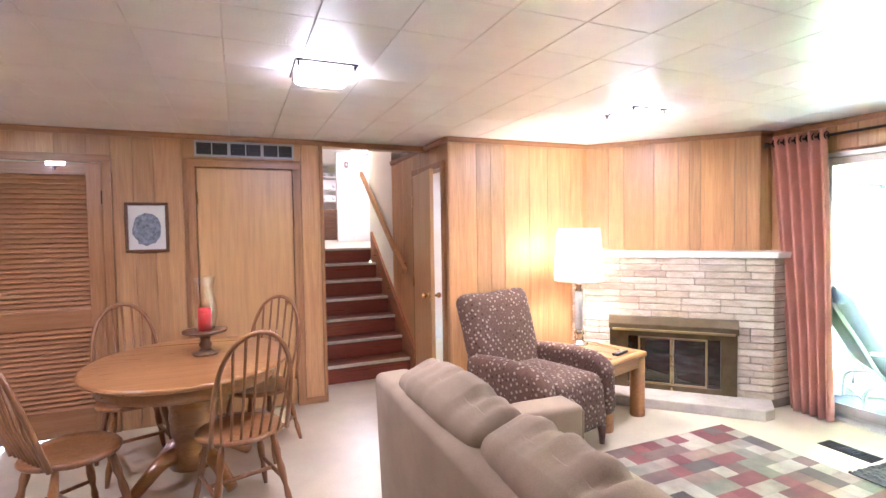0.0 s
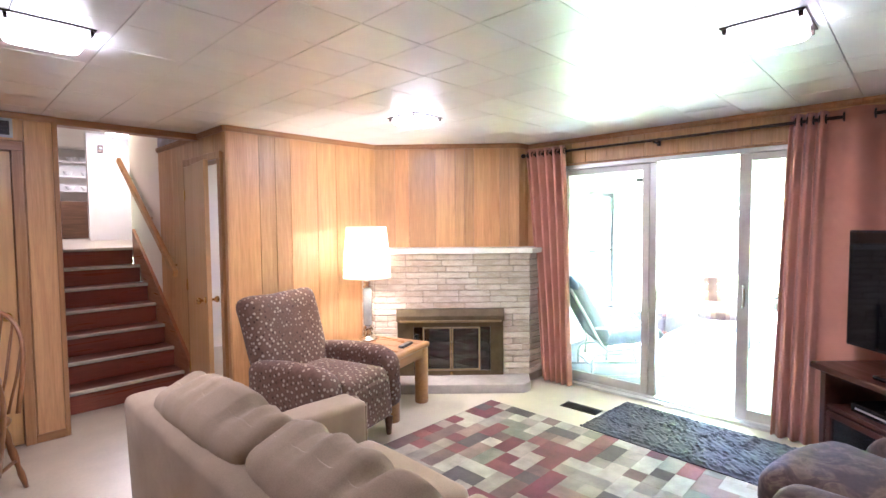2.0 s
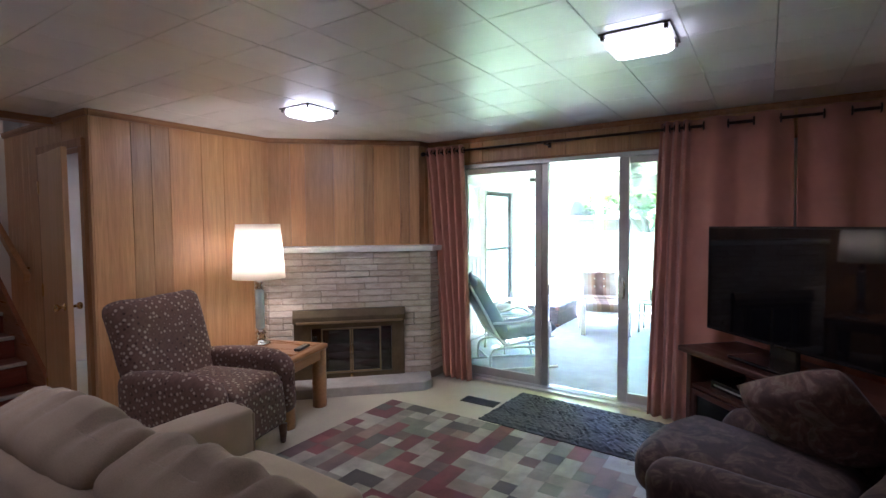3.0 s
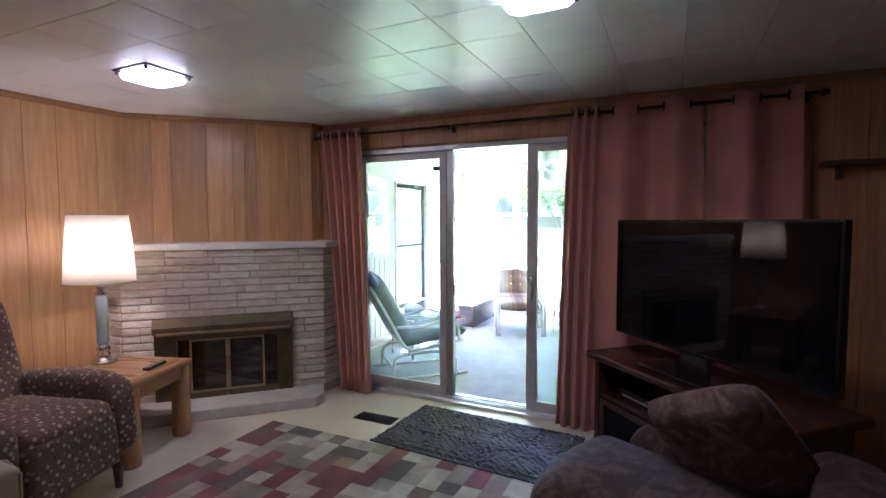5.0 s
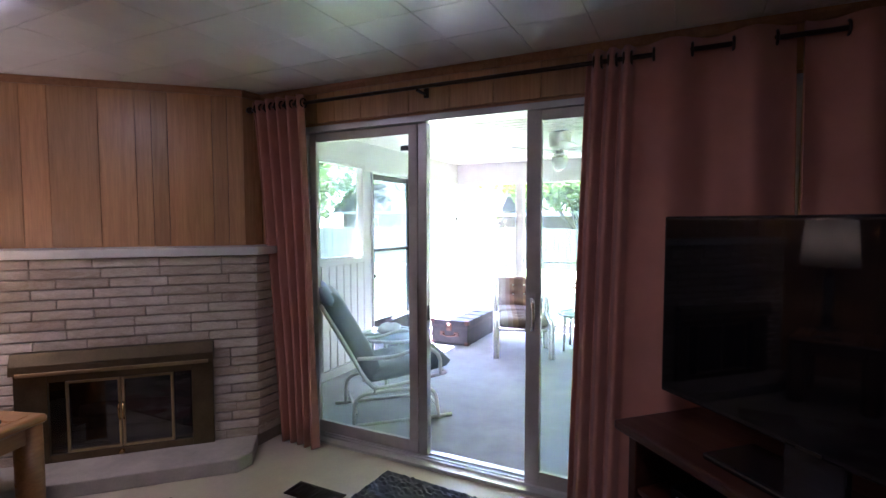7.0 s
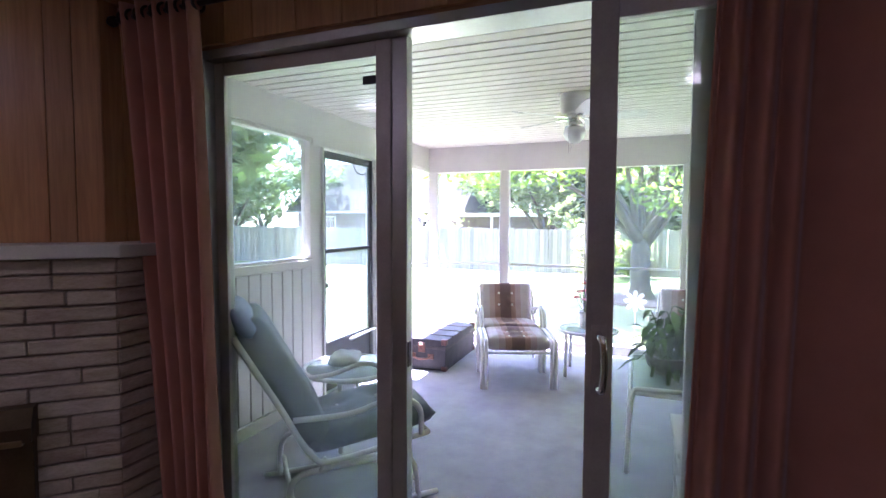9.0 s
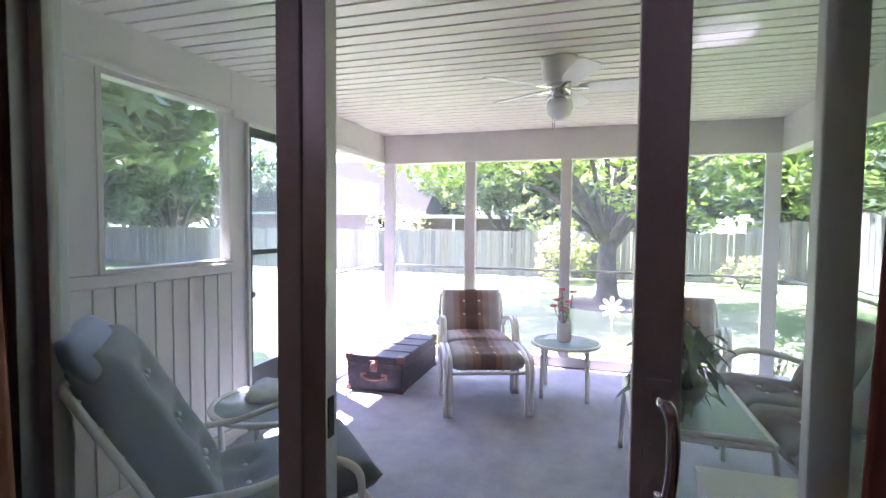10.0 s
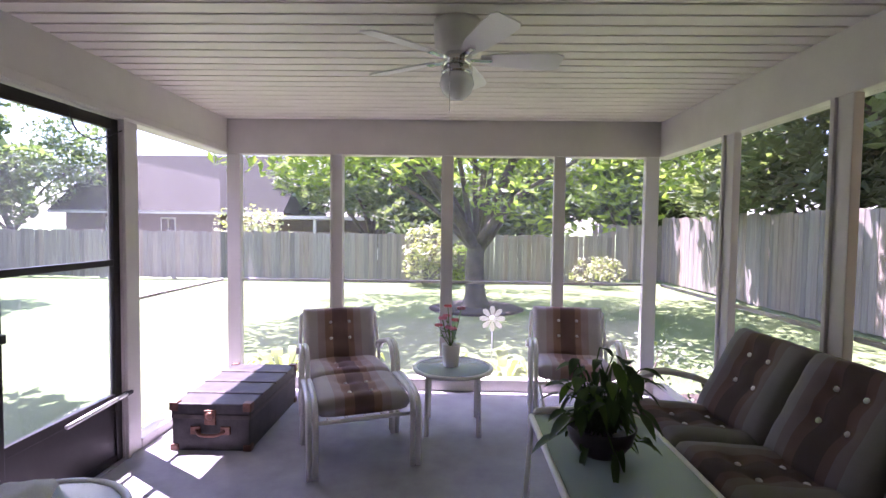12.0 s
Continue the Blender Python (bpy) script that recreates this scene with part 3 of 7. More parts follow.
SD0, SD1 = -0.60, 2.10      # sliding door opening along y
wall_east = wall("wall_east", "x", 4.512, 0.13, -3.2, 3.6, 0, 2.6, [(SD0, SD1, -0.2, 2.06)], GROOVE, "oak plank wall with the sliding patio door")
plan_planks(wall_east, (4.512, 2.449), (0, -1), 5.65, 0, H, [(0.349, 3.049, 0, 2.08)])
wall_south = wall("wall_south", "y", -3.2, -0.12, -3.12, 4.64, 0, H, [], OAK_PANEL, "oak panelled back wall of the den")
wall_west = wall("wall_west", "x", -3.0, -0.12, -3.2, 4.17, 0, H, [], OAK_PANEL, "oak panelled side wall of the den")

floor = tagged(link("floor", box(-3.12, 4.50, -3.32, 5.2, -0.12, 0.0), VINYL), "cream vinyl floor", "floor", kind="structure")
# ceiling tiles, one mesh
bm = bm_new()
S = 0.325
x = 3.14 - S * 20
while x < 4.5:
    y = 0.53 - S * 12
    while y < 4.06:
        x0, x1, y0, y1 = max(x, -3.0), min(x + S, 4.5), max(y, -3.2), min(y + S, 4.05)
        if x1 - x0 > 0.02 and y1 - y0 > 0.02:
            g = 0.0024
            dz = rng.uniform(-0.0006, 0.0006)
            top = [bm.verts.new((a, b, H + 0.007)) for a, b in ((x0, y0), (x1, y0), (x1, y1), (x0, y1))]
            low = [bm.verts.new((a, b, H + dz)) for a, b in ((x0 + g, y0 + g), (x1 - g, y0 + g), (x1 - g, y1 - g), (x0 + g, y1 - g))]
            bm.faces.new(low)
            for i in range(4):
                bm.faces.new((top[i], top[(i + 1) % 4], low[(i + 1) % 4], low[i]))
        y += S
    x += S
add_box(bm, -3.12, 4.512, -3.32, 4.06, H + 0.007, H + 0.1)
bmesh.ops.recalc_face_normals(bm, faces=bm.faces)
tagged(link("ceiling", bm, CEIL), "white square acoustic ceiling tiles", "ceiling", kind="structure")
tagged(link("ceiling_upper", box(-2.5, 5.0, 4.06, 12.6, 3.16, 3.5), WHITE_PAINT), "white ceiling of the upper level", "ceiling", kind="structure")
tagged(link("trim_stair_header", box(0.945, 1.93, 4.05, 4.17, H - 0.05, 3.4, 0.004), OAK_TRIM), "dark oak header over the stair opening", "trim", kind="structure")
tagged(link("ceiling_den_room", box(2.04, 5.0, 3.62, 6.05, H, H + 0.1), WHITE_PAINT), "white ceiling of the side room", "ceiling", kind="structure")
wall("wall_side_room", "y", 5.95, 0.1, 2.04, 4.9, 0, H, [], WHITE_PAINT, "pale painted wall of the side room")
wall("wall_side_room_end", "x", 4.9, 0.1, 3.6, 6.1, 0, H, [], WHITE_PAINT, "pale painted end wall of the side room")
tagged(link("floor_side_room", box(2.04, 5.0, 3.62, 6.2, -0.12, -0.004), VINYL), "cream vinyl floor of the side room", "floor", kind="structure")


def crown(name, p0, p1, n, h=0.045, d=0.02):
    """A small moulding under the ceiling from p0 to p1, standing out along n."""
    p0, p1, n = Vector(p0), Vector(p1), Vector(n)
    bm = bm_new()
    prof = [(0.0, H - h), (d * 0.5, H - h), (d, H - h * 0.45), (d, H - 0.001), (0.0, H - 0.001)]
    ends = []
    for p in (p0, p1):
        ends.append([bm.verts.new((p.x + n.x * a, p.y + n.y * a, z)) for a, z in prof])
    for i in range(len(prof)):
        j = (i + 1) % len(prof)
        bm.faces.new((ends[0][i], ends[0][j], ends[1][j], ends[1][i]))
    bm.faces.new(ends[0])
    bm.faces.new(ends[1])
    bmesh.ops.recalc_face_normals(bm, faces=bm.faces)
    return tagged(link(name, bm, OAK_TRIM), "narrow oak crown moulding", "trim", kind="structure")


crown("trim_crown_north", (-3.0, 4.04), (0.945, 4.04), (0, -1))
crown("trim_crown_alcove", (1.92, 3.5), (3.382, 3.5), (0, -1))
crown("trim_crown_hall", (1.92, 5.15), (1.92, 3.5), (-1, 0))
crown("trim_crown_breast", A, B, nrm)
crown("trim_crown_breast_return", (4.345, 2.449), (4.5, 2.449), (0, -1))
crown("trim_crown_east", (4.5, 2.449), (4.5, -3.2), (-1, 0))
tagged(link("trim_corner_post", box(0.925, 0.957, 4.028, 4.18, 0, H, 0.004), OAK_TRIM_Z), "oak corner board at the stair opening", "trim", kind="structure")
tagged(link("baseboard_north", box(0.76, 0.925, 4.026, 4.04, 0.0, 0.06, 0.003), OAK_TRIM), "low oak skirting", "trim", kind="structure")

# stair
NR, RUN, Y0 = 0.184, 0.26, 4.50
stair = thing("stair", "seven red-stained steps with pale worn nosings", "stairs", kind="structure")
for k in range(7):
    z = NR * (k + 1)
    y = Y0 + RUN * k
    # Unseen solid fill under the tread, added to block light through the gaps.
    part("carriage", box(0.96, 1.87, y + 0.021, y + RUN + 0.018, 0.001, z - 0.031), STAIR_RED, stair)
    part("riser", box(0.947, 1.885, y, y + 0.02, z - NR + (0.001 if k else 0.0), z - 0.03), STAIR_RED, stair)
    part("tread", box(0.947, 1.885, y - 0.03, y + (RUN if k < 6 else 0.12), z - 0.03, z, 0.008), TREAD, stair, "worn pale-edged wooden tread")
    part("nosing", box(0.95, 1.88, y - 0.036, y - 0.004, z - 0.024, z + 0.005, 0.004), NOSING, stair, "pale metal nosing strip")
part("skirt_board", moved(prism([(Y0 - 0.14, 0.0), (Y0 + 1.56, 0.0), (Y0 + 1.56, 1.50), (Y0 - 0.14, 0.29)], 1.886, 1.919), Matrix(((0, 0, 1, 0), (1, 0, 0, 0), (0, 1, 0, 0), (0, 0, 0, 1)))), STAIR_SKIRT, stair, "orange-brown stringer board")
tagged(link("floor_upper", box(-2.5, 5.0, Y0 + 1.60, 12.6, 1.17, 1.288), VINYL), "upper level floor at the stair head", "floor", kind="structure")
wall("wall_upper_far", "y", 10.0, 0.1, 2.2, 5.0, 1.288, 3.4, [], WHITE_PAINT, "pale pink painted wall at the stair head")
wall("wall_kitchen_far", "y", 12.4, 0.1, -2.5, 5.0, 1.288, 3.4, [], WHITE_PAINT, "white kitchen wall")
wall("wall_kitchen_left", "x", -2.4, -0.1, 4.17, 12.5, 1.0, 3.4, [], WHITE_PAINT, "white kitchen side wall")
wall("wall_upper_front", "y", 4.172, 0.1, -2.5, 0.82, 2.4, 3.4, [], WHITE_PAINT, "white wall above the den")
wall("wall_upper_right", "x", 5.0, 0.1, 4.06, 12.5, 0, 3.4, [], WHITE_PAINT, "white side wall of the upper level")
wall("wall_upper_front_right", "y", 4.06, 0.1, 1.94, 5.0, 2.42, 3.4, [], WHITE_PAINT, "white wall above the side room")
wall("wall_upper_stair", "y", 6.13, 0.1, 2.035, 5.0, 1.288, 3.4, [], WHITE_PAINT, "white upper wall")

# ---- structure: porch and yard ----
PX0, PX1, PY0, PY1, PH, PT = 4.642, 8.29, -0.82, 2.70, 2.23, 1.95
tagged(link("floor_porch", box(4.50, 8.45, -0.98, 2.86, -0.30, 0.012), PORCH_FLOOR), "grey outdoor carpet on the porch slab", "floor", kind="structure")
bm = bm_new()
x = PX0
while x < 8.32:
    add_box(bm, x + 0.009, min(x + 0.095, 8.34), PY0 - 0.02, PY1 + 0.02, PH, PH + 0.02)
    x += 0.104
add_box(bm, PX0, 8.36, PY0 - 0.06, PY1 + 0.06, PH + 0.014, PH + 0.1)
bmesh.ops.recalc_face_normals(bm, faces=bm.faces)
tagged(link("ceiling_porch", bm, PORCH_CEIL), "white tongue and groove porch ceiling boards", "ceiling", kind="structure")
# Right overhang and left eave piece are unseen, widened to block sky and sun.
tagged(link("roof_porch", merge(box(4.64, 8.75, -2.0, 2.97, PH + 0.12, PH + 0.24), box(4.64, 6.15, 2.97, 3.22, PH + 0.12, PH + 0.24)), PLAIN_ROOF), "flat porch roof with unseen eaves widened to block light", "roof", kind="structure")
for nm, b in (("trim_fascia_far", (8.29, 8.41, PY0, PY1)), ("trim_fascia_right", (PX0, 8.41, PY0 - 0.12, PY0))):
    tagged(link(nm, box(*b, PT, PH + 0.02, 0.004), PORCH_PAINT), "white painted porch header board", "trim", kind="structure")


tagged(link("trim_fascia_left", merge(box(PX0, 6.06, PY1, PY1 + 0.12, 2.0, PH + 0.02, 0.004), box(6.06, 8.41, PY1, PY1 + 0.12, PT, PH + 0.02, 0.004)), PORCH_PAINT), "white painted porch header board", "trim", kind="structure")


def porch_post(x, y, w=0.085, d=0.085, z0=0.012, z1=PT):
    p = tagged(link("porch_post", box(x - d / 2, x + d / 2, y - w / 2, y + w / 2, z0, z1, 0.004), PORCH_PAINT), "white painted square porch post", "post", "porch posts", "structure")
    return p


FAR_POSTS = (2.66, 1.796, 0.885, -0.027, -0.775)
for y in FAR_POSTS:
    porch_post(8.35, y, 0.10 if y in (2.66, -0.775) else 0.085)
RIGHT_POSTS = (7.315, 6.44, 5.55, 4.74)
for x in RIGHT_POSTS:
    porch_post(x, PY0 - 0.025, 0.045, 0.13)
LEFT_POSTS = (7.08, 6.13)
for x in LEFT_POSTS:
    porch_post(x, PY1 + 0.05, 0.085, 0.15)
# low sill wall and screens
tagged(link("trim_sill_far", box(8.30, 8.40, PY0, PY1, 0.012, 0.11, 0.005), PORCH_PAINT), "white low sill under the far screens", "trim", kind="structure")
tagged(link("trim_sill_right", box(PX0, 8.30, PY0 - 0.10, PY0, 0.012, 0.11, 0.005), PORCH_PAINT), "white low sill under the side screens", "trim", kind="structure")
tagged(link("trim_sill_left", box(7.155, 8.30, PY1, PY1 + 0.10, 0.012, 0.07, 0.005), PORCH_PAINT), "white low sill beside the trunk", "trim", kind="structure")
for y0, y1 in zip(FAR_POSTS[1:], FAR_POSTS):
    tagged(link("trim_screen_rail", box(8.335, 8.36, y0 + 0.043, y1 - 0.043, 0.905, 0.925, 0.002), PORCH_PAINT), "thin white screen rail", "trim", kind="structure")
for x0, x1 in ((7.37, 8.3), (6.48, 7.25), (5.59, 6.36), (4.80, 5.47)):
    tagged(link("trim_screen_rail", box(x0, x1, PY0 - 0.06, PY0 - 0.035, 0.905, 0.925, 0.002), PORCH_PAINT), "thin white screen rail", "trim", kind="structure")
tagged(link("trim_screen_rail", box(7.155, 8.3, PY1 + 0.035, PY1 + 0.06, 0.905, 0.925, 0.002), PORCH_PAINT), "thin white screen rail", "trim", kind="structure")
SCREEN_MESH = screen_mesh()


def insect_screen(b):
    ob = tagged(link("insect_screen", box(*b), SCREEN_MESH), "fine grey insect screen stretched between porch posts", "screen", "porch screens", "structure")
    ob.visible_shadow = False


for y0, y1 in zip(FAR_POSTS[1:], FAR_POSTS):
    insect_screen((8.362, 8.366, y0 + 0.04, y1 - 0.04, 0.11, PT))
for x0, x1 in ((7.38, 8.3), (6.505, 7.25), (5.615, 6.375), (4.80, 5.485)):
    insect_screen((x0, x1, PY0 - 0.066, PY0 - 0.062, 0.11, PT))
insect_screen((7.155, 8.3, PY1 + 0.062, PY1 + 0.066, 0.07, PT))
# casing strips beside the porch door and in the corners
for x0, x1 in ((7.006, 7.03), (6.182, 6.204)):
    tagged(link("trim_jamb_strip", box(x0, x1, PY1 - 0.014, PY1 + 0.0065, 0.014, PT, 0.004), PORCH_PAINT), "white moulding strip on the porch door jamb", "trim", kind="structure")
for y0, y1 in ((2.59, 2.612), (-0.727, -0.705), (1.835, 1.85), (0.925, 0.94), (0.013, 0.028)):
    tagged(link("trim_screen_strip", box(8.285, 8.306, y0, y1, 0.112, PT, 0.003), PORCH_PAINT), "white screen bead on a porch post", "trim", kind="structure")
for x in RIGHT_POSTS[:3]:
    tagged(link("trim_screen_strip", box(x + 0.02, x + 0.045, PY0 - 0.0025, PY0 + 0.014, 0.112, PT, 0.003), PORCH_PAINT), "white screen bead on a porch post", "trim", kind="structure")
# house wall on the porch side
tagged(link("wall_porch_house", merge(merge(box(4.643, 4.66, PY0 - 0.1, SD0, 0, PH), box(4.643, 4.66, SD1, PY1, 0, PH)), box(4.643, 4.66, SD0, SD1, 2.06, PH)), PORCH_PAINT), "white painted house wall on the porch", "wall", kind="structure")
tagged(link("ground", box(-400, 400, -400, 400, -0.6, -0.40), LAWN), "mown green lawn", "ground", kind="structure")

# ---- den: doors, vents, picture ----
def casing(name, x0, x1, y, z1, w=0.06, d=0.018):
    """Door casing on a wall at y facing -y."""
    t = thing(name, "flat oak door casing", "trim", kind="structure")
    part("jamb_left", box(x0 - w, x0, y - d, y + 0.012, 0, z1, 0.004), OAK_TRIM_Z, t)
    part("jamb_right", box(x1, x1 + w, y - d, y + 0.012, 0, z1, 0.004), OAK_TRIM_Z, t)
    part("head", box(x0 - w, x1 + w, y - d - 0.002, y + 0.012, z1, z1 + w, 0.004), OAK_TRIM, t)
    return t


def knob(parent, m, material=None, name="door_knob"):
    prof = [(0.028, 0.0), (0.028, 0.006), (0.012, 0.012), (0.011, 0.03), (0.022, 0.04), (0.027, 0.052), (0.022, 0.064), (0.006, 0.068)]
    return part(name, lathe(prof, 20, m), material or BRASS, parent, "round brass knob")


casing("trim_closet_casing", -0.05, 0.70, 4.04, 2.05)
d = thing("door_closet", "closed flat birch closet door with a brass knob", "door", kind="structure")
part("door_leaf", box(-0.045, 0.695, 4.055, 4.09, 0.012, 2.045, 0.003), DOOR_WOOD, d)
knob(d, pose(0.635, 4.055, 0.92, 90))
# Unseen panel added behind the leaf to block light leaking round its edges.
part("stop_panel", box(-0.12, 0.77, 4.10, 4.12, 0.0, 2.12), DARK_OAK, d)
for z in (1.80, 0.30):
    part("hinge", box(-0.054, -0.036, 4.036, 4.056, z - 0.05, z + 0.05, 0.003), BRASS, d, "small brass hinge")

casing("trim_louvre_casing", -1.50, -0.68, 4.04, 2.06)
d = thing("door_louvre", "dark-stained louvred wooden door", "door", kind="structure")
LX0, LX1 = -1.495, -0.685
part("stile", box(LX0, LX0 + 0.10, 4.05, 4.085, 0.012, 2.055, 0.003), OAK_TRIM_Z, d)
part("stile", box(LX1 - 0.10, LX1, 4.05, 4.085, 0.012, 2.055, 0.003), OAK_TRIM_Z, d)
for z0, z1 in ((0.012, 0.21), (0.825, 0.96), (1.965, 2.055)):
    part("rail", box(LX0 + 0.10, LX1 - 0.10, 4.052, 4.083, z0, z1, 0.003), OAK_TRIM, d, "plain wooden cross rail")
slat = box(LX0 + 0.10, LX1 - 0.10, -0.022, 0.022, -0.003, 0.003)
bmesh.ops.rotate(slat, cent=(0, 0, 0), matrix=Matrix.Rotation(radians(42), 3, "X"), verts=slat.verts)
slat_me = bpy.data.meshes.new("slat")
slat.to_mesh(slat_me)
slat.free()
slat_me.materials.append(LOUVRE)
for z0, z1 in ((0.21, 0.825), (0.96, 1.965)):
    n = round((z1 - z0) / 0.036)
    for k in range(n):
        ob = new("slat", slat_me)
        ob.matrix_basis = pose(0, 4.066, z0 + (k + 0.5) * (z1 - z0) / n)
        ob.parent = d
part("back_panel", box(LX0 + 0.09, LX1 - 0.09, 4.088, 4.096, 0.1, 2.0), GROOVE, d)
hk = part("hook_plate", box(-1.02, -0.90, 4.036, 4.049, 2.03, 2.06, 0.003), CHROME, d, "white metal coat hook on the door top")
part("hook_arm", tube([(-0.96, 4.04, 2.03), (-0.96, 4.02, 2.0), (-0.96, 3.99, 1.99), (-0.96, 3.985, 2.02)], 0.006), CHROME, hk)
for z in (1.8, 0.3):
    part("hinge", box(-0.69, -0.672, 4.03, 4.05, z - 0.05, z + 0.05, 0.003), DARK_METAL, d, "dark hinge")

v = thing("wall_vent", "grey return-air grille with dark slots above the closet door", "vent")
VX0, VX1, VZ0, VZ1 = -0.05, 0.715, 2.135, 2.262
part("frame", merge(merge(box(VX0, VX1, 4.022, 4.04, VZ0, VZ0 + 0.016), box(VX0, VX1, 4.022, 4.04, VZ1 - 0.016, VZ1)), merge(box(VX0, VX0 + 0.016, 4.022, 4.04, VZ0 + 0.016, VZ1 - 0.016), box(VX1 - 0.016, VX1, 4.022, 4.04, VZ0 + 0.016, VZ1 - 0.016))), GREY_METAL, v)
# The dark inside the slots is painted: black sheet here, black louvres below.
part("backing", box(VX0 + 0.01, VX1 - 0.01, 4.034, 4.0395, VZ0 + 0.01, VZ1 - 0.01), BLACK, v, "black sheet standing for the shade inside the slots")
for k in range(1, 6):
    x = VX0 + (VX1 - VX0) * k / 6
    w = 0.012 if k % 2 == 0 else 0.004
    part("mullion", box(x - w, x + w, 4.024, 4.036, VZ0 + 0.016, VZ1 - 0.016), GREY_METAL, v)
for k in range(1, 5):
    z = VZ0 + (VZ1 - VZ0) * k / 5
    part("louvre", box(VX0 + 0.016, VX1 - 0.016, 4.029, 4.034, z - 0.002, z + 0.002), BLACK, v)

p = thing("framed_picture", "dark oak frame with a grey print of a shaggy shape", "picture")
PX, PZ, PW, PHH = -0.395, 1.57, 0.295, 0.385
fr = bm_new()
for b in ((PX - PW / 2, PX + PW / 2, PZ - PHH / 2, PZ - PHH / 2 + 0.022), (PX - PW / 2, PX + PW / 2, PZ + PHH / 2 - 0.022, PZ + PHH / 2)):
    merge(fr, box(b[0], b[1], 4.016, 4.04, b[2], b[3], 0.003))
for b in ((PX - PW / 2, PX - PW / 2 + 0.022), (PX + PW / 2 - 0.022, PX + PW / 2)):
    merge(fr, box(b[0], b[1], 4.017, 4.04, PZ - PHH / 2 + 0.022, PZ + PHH / 2 - 0.022, 0.003))
part("frame", fr, DARK_OAK, p)
part("print", box(PX - PW / 2 + 0.018, PX + PW / 2 - 0.018, 4.028, 4.036, PZ - PHH / 2 + 0.018, PZ + PHH / 2 - 0.018), PAPER, p, "white mount with a grey print")
blob = bm_new()
ring = []
for i in range(26):
    a = 2 * math.pi * i / 26
    r = 1 + 0.16 * noise.noise(Vector((math.cos(a) * 2.5, math.sin(a) * 2.5, 4)))
    ring.append(blob.verts.new((PX + 0.095 * r * math.cos(a), 4.0268, PZ - 0.015 + 0.125 * r * math.sin(a))))
blob.faces.new(ring)
bmesh.ops.recalc_face_normals(blob, faces=blob.faces)
part("print_shape", blob, PRINT_GREY, p, "mottled blue-grey printed shape")

# hall door, ajar
t = thing("trim_hall_casing", "oak door casing", "trim", kind="structure")
for y0, y1 in ((3.57, 3.63), (4.33, 4.39)):
    part("jamb", box(1.902, 1.932, y0, y1, 0, 2.06, 0.004), OAK_TRIM_Z, t)
part("head", box(1.900, 1.932, 3.57, 4.39, 2.06, 2.12, 0.004), OAK_TRIM_Z, t)
part("liner", box(1.936, 2.03, 3.60, 3.632, 0, 2.058), OAK_TRIM_Z, t)
d = thing("door_hall", "flat birch door standing ajar with a brass knob", "door", pose(1.925, 4.325, 0, 0, 0, -7), kind="structure")
part("door_leaf", box(-0.035, 0.0, -0.69, 0.0, 0.012, 2.05, 0.003), DOOR_WOOD, d)
knob(d, pose(-0.035, -0.63, 0.93, 0, -90, 0))
knob(d, pose(0.0, -0.63, 0.93, 0, 90, 0))
for z in (1.80, 1.0, 0.25):
    part("hinge", box(-0.045, -0.03, -0.012, 0.012, z - 0.05, z + 0.05, 0.003), BRASS, d, "small brass hinge")

r = thing("handrail", "light wooden handrail fixed to the stair wall", "rail")
pa, pb = Vector((1.835, 4.47, 1.09)), Vector((1.835, 6.30, 2.30))
rail_bm = box(-0.022, 0.022, 0, (pb - pa).length, -0.035, 0.035, 0.01)
part("bar", moved(rail_bm, Matrix.Translation(pa) @ Matrix.Rotation(math.atan2(pb.z - pa.z, pb.y - pa.y), 4, "X")), RAIL_WOOD, r)
for f in (0.12, 0.5, 0.88):
    q = pa.lerp(pb, f)
    part("bracket", tube([(q.x, q.y, q.z - 0.03), (q.x + 0.01, q.y, q.z - 0.07), (1.918, q.y, q.z - 0.08)], 0.007), BRASS, r, "small metal bracket")

# ceiling lights
def ceiling_light(x, y, turn):
    t = thing("ceiling_light", "square flush ceiling light with a lit frosted glass dish", "ceiling light", pose(x, y, H, 0, 0, turn), "den ceiling lights")
    part("back_plate", box(-0.145, 0.145, -0.145, 0.145, -0.008, 0.0, 0.003), DARK_METAL, t, "bronze backing plate")
    bm = bm_new()
    rows = [(0.120, -0.008), (0.128, -0.016), (0.128, -0.036), (0.120, -0.048), (0.10, -0.054), (0.0, -0.056)]
    rings = []
    n = 32
    for w, z in rows[:-1]:
        ring = []
        for i in range(n):
            a = 2 * math.pi * (i + 0.5) / n
            c, s = math.cos(a), math.sin(a)
            k = w / (abs(c) ** 8 + abs(s) ** 8) ** (1 / 8)
            ring.append(bm.verts.new((k * c, k * s, z)))
        rings.append(ring)
    for a, b in zip(rings, rings[1:]):
        for i in range(n):
            bm.faces.new((a[i], a[(i + 1) % n], b[(i + 1) % n], b[i]))
    bm.faces.new(rings[-1])
    bmesh.ops.recalc_face_normals(bm, faces=bm.faces)
    for f in bm.faces:
        f.smooth = True
    ob = part("glass_dish", bm, LIGHT_GLASS, t, "glowing frosted glass dish")
    ob.visible_shadow = False
    for sx_, sy_ in ((1, 1), (-1, 1), (1, -1), (-1, -1)):
        part("corner_clip", box(sx_ * 0.124, sx_ * 0.136, sy_ * 0.118, sy_ * 0.136, -0.028, -0.006, 0.003), DARK_METAL, t)
    return t


# The fourth fixture is an added one, out of view, matching the extra lamp.
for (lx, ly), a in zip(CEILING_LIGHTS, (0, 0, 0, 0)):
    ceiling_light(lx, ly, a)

# ---- fireplace ----
R2 = math.sqrt(0.5)


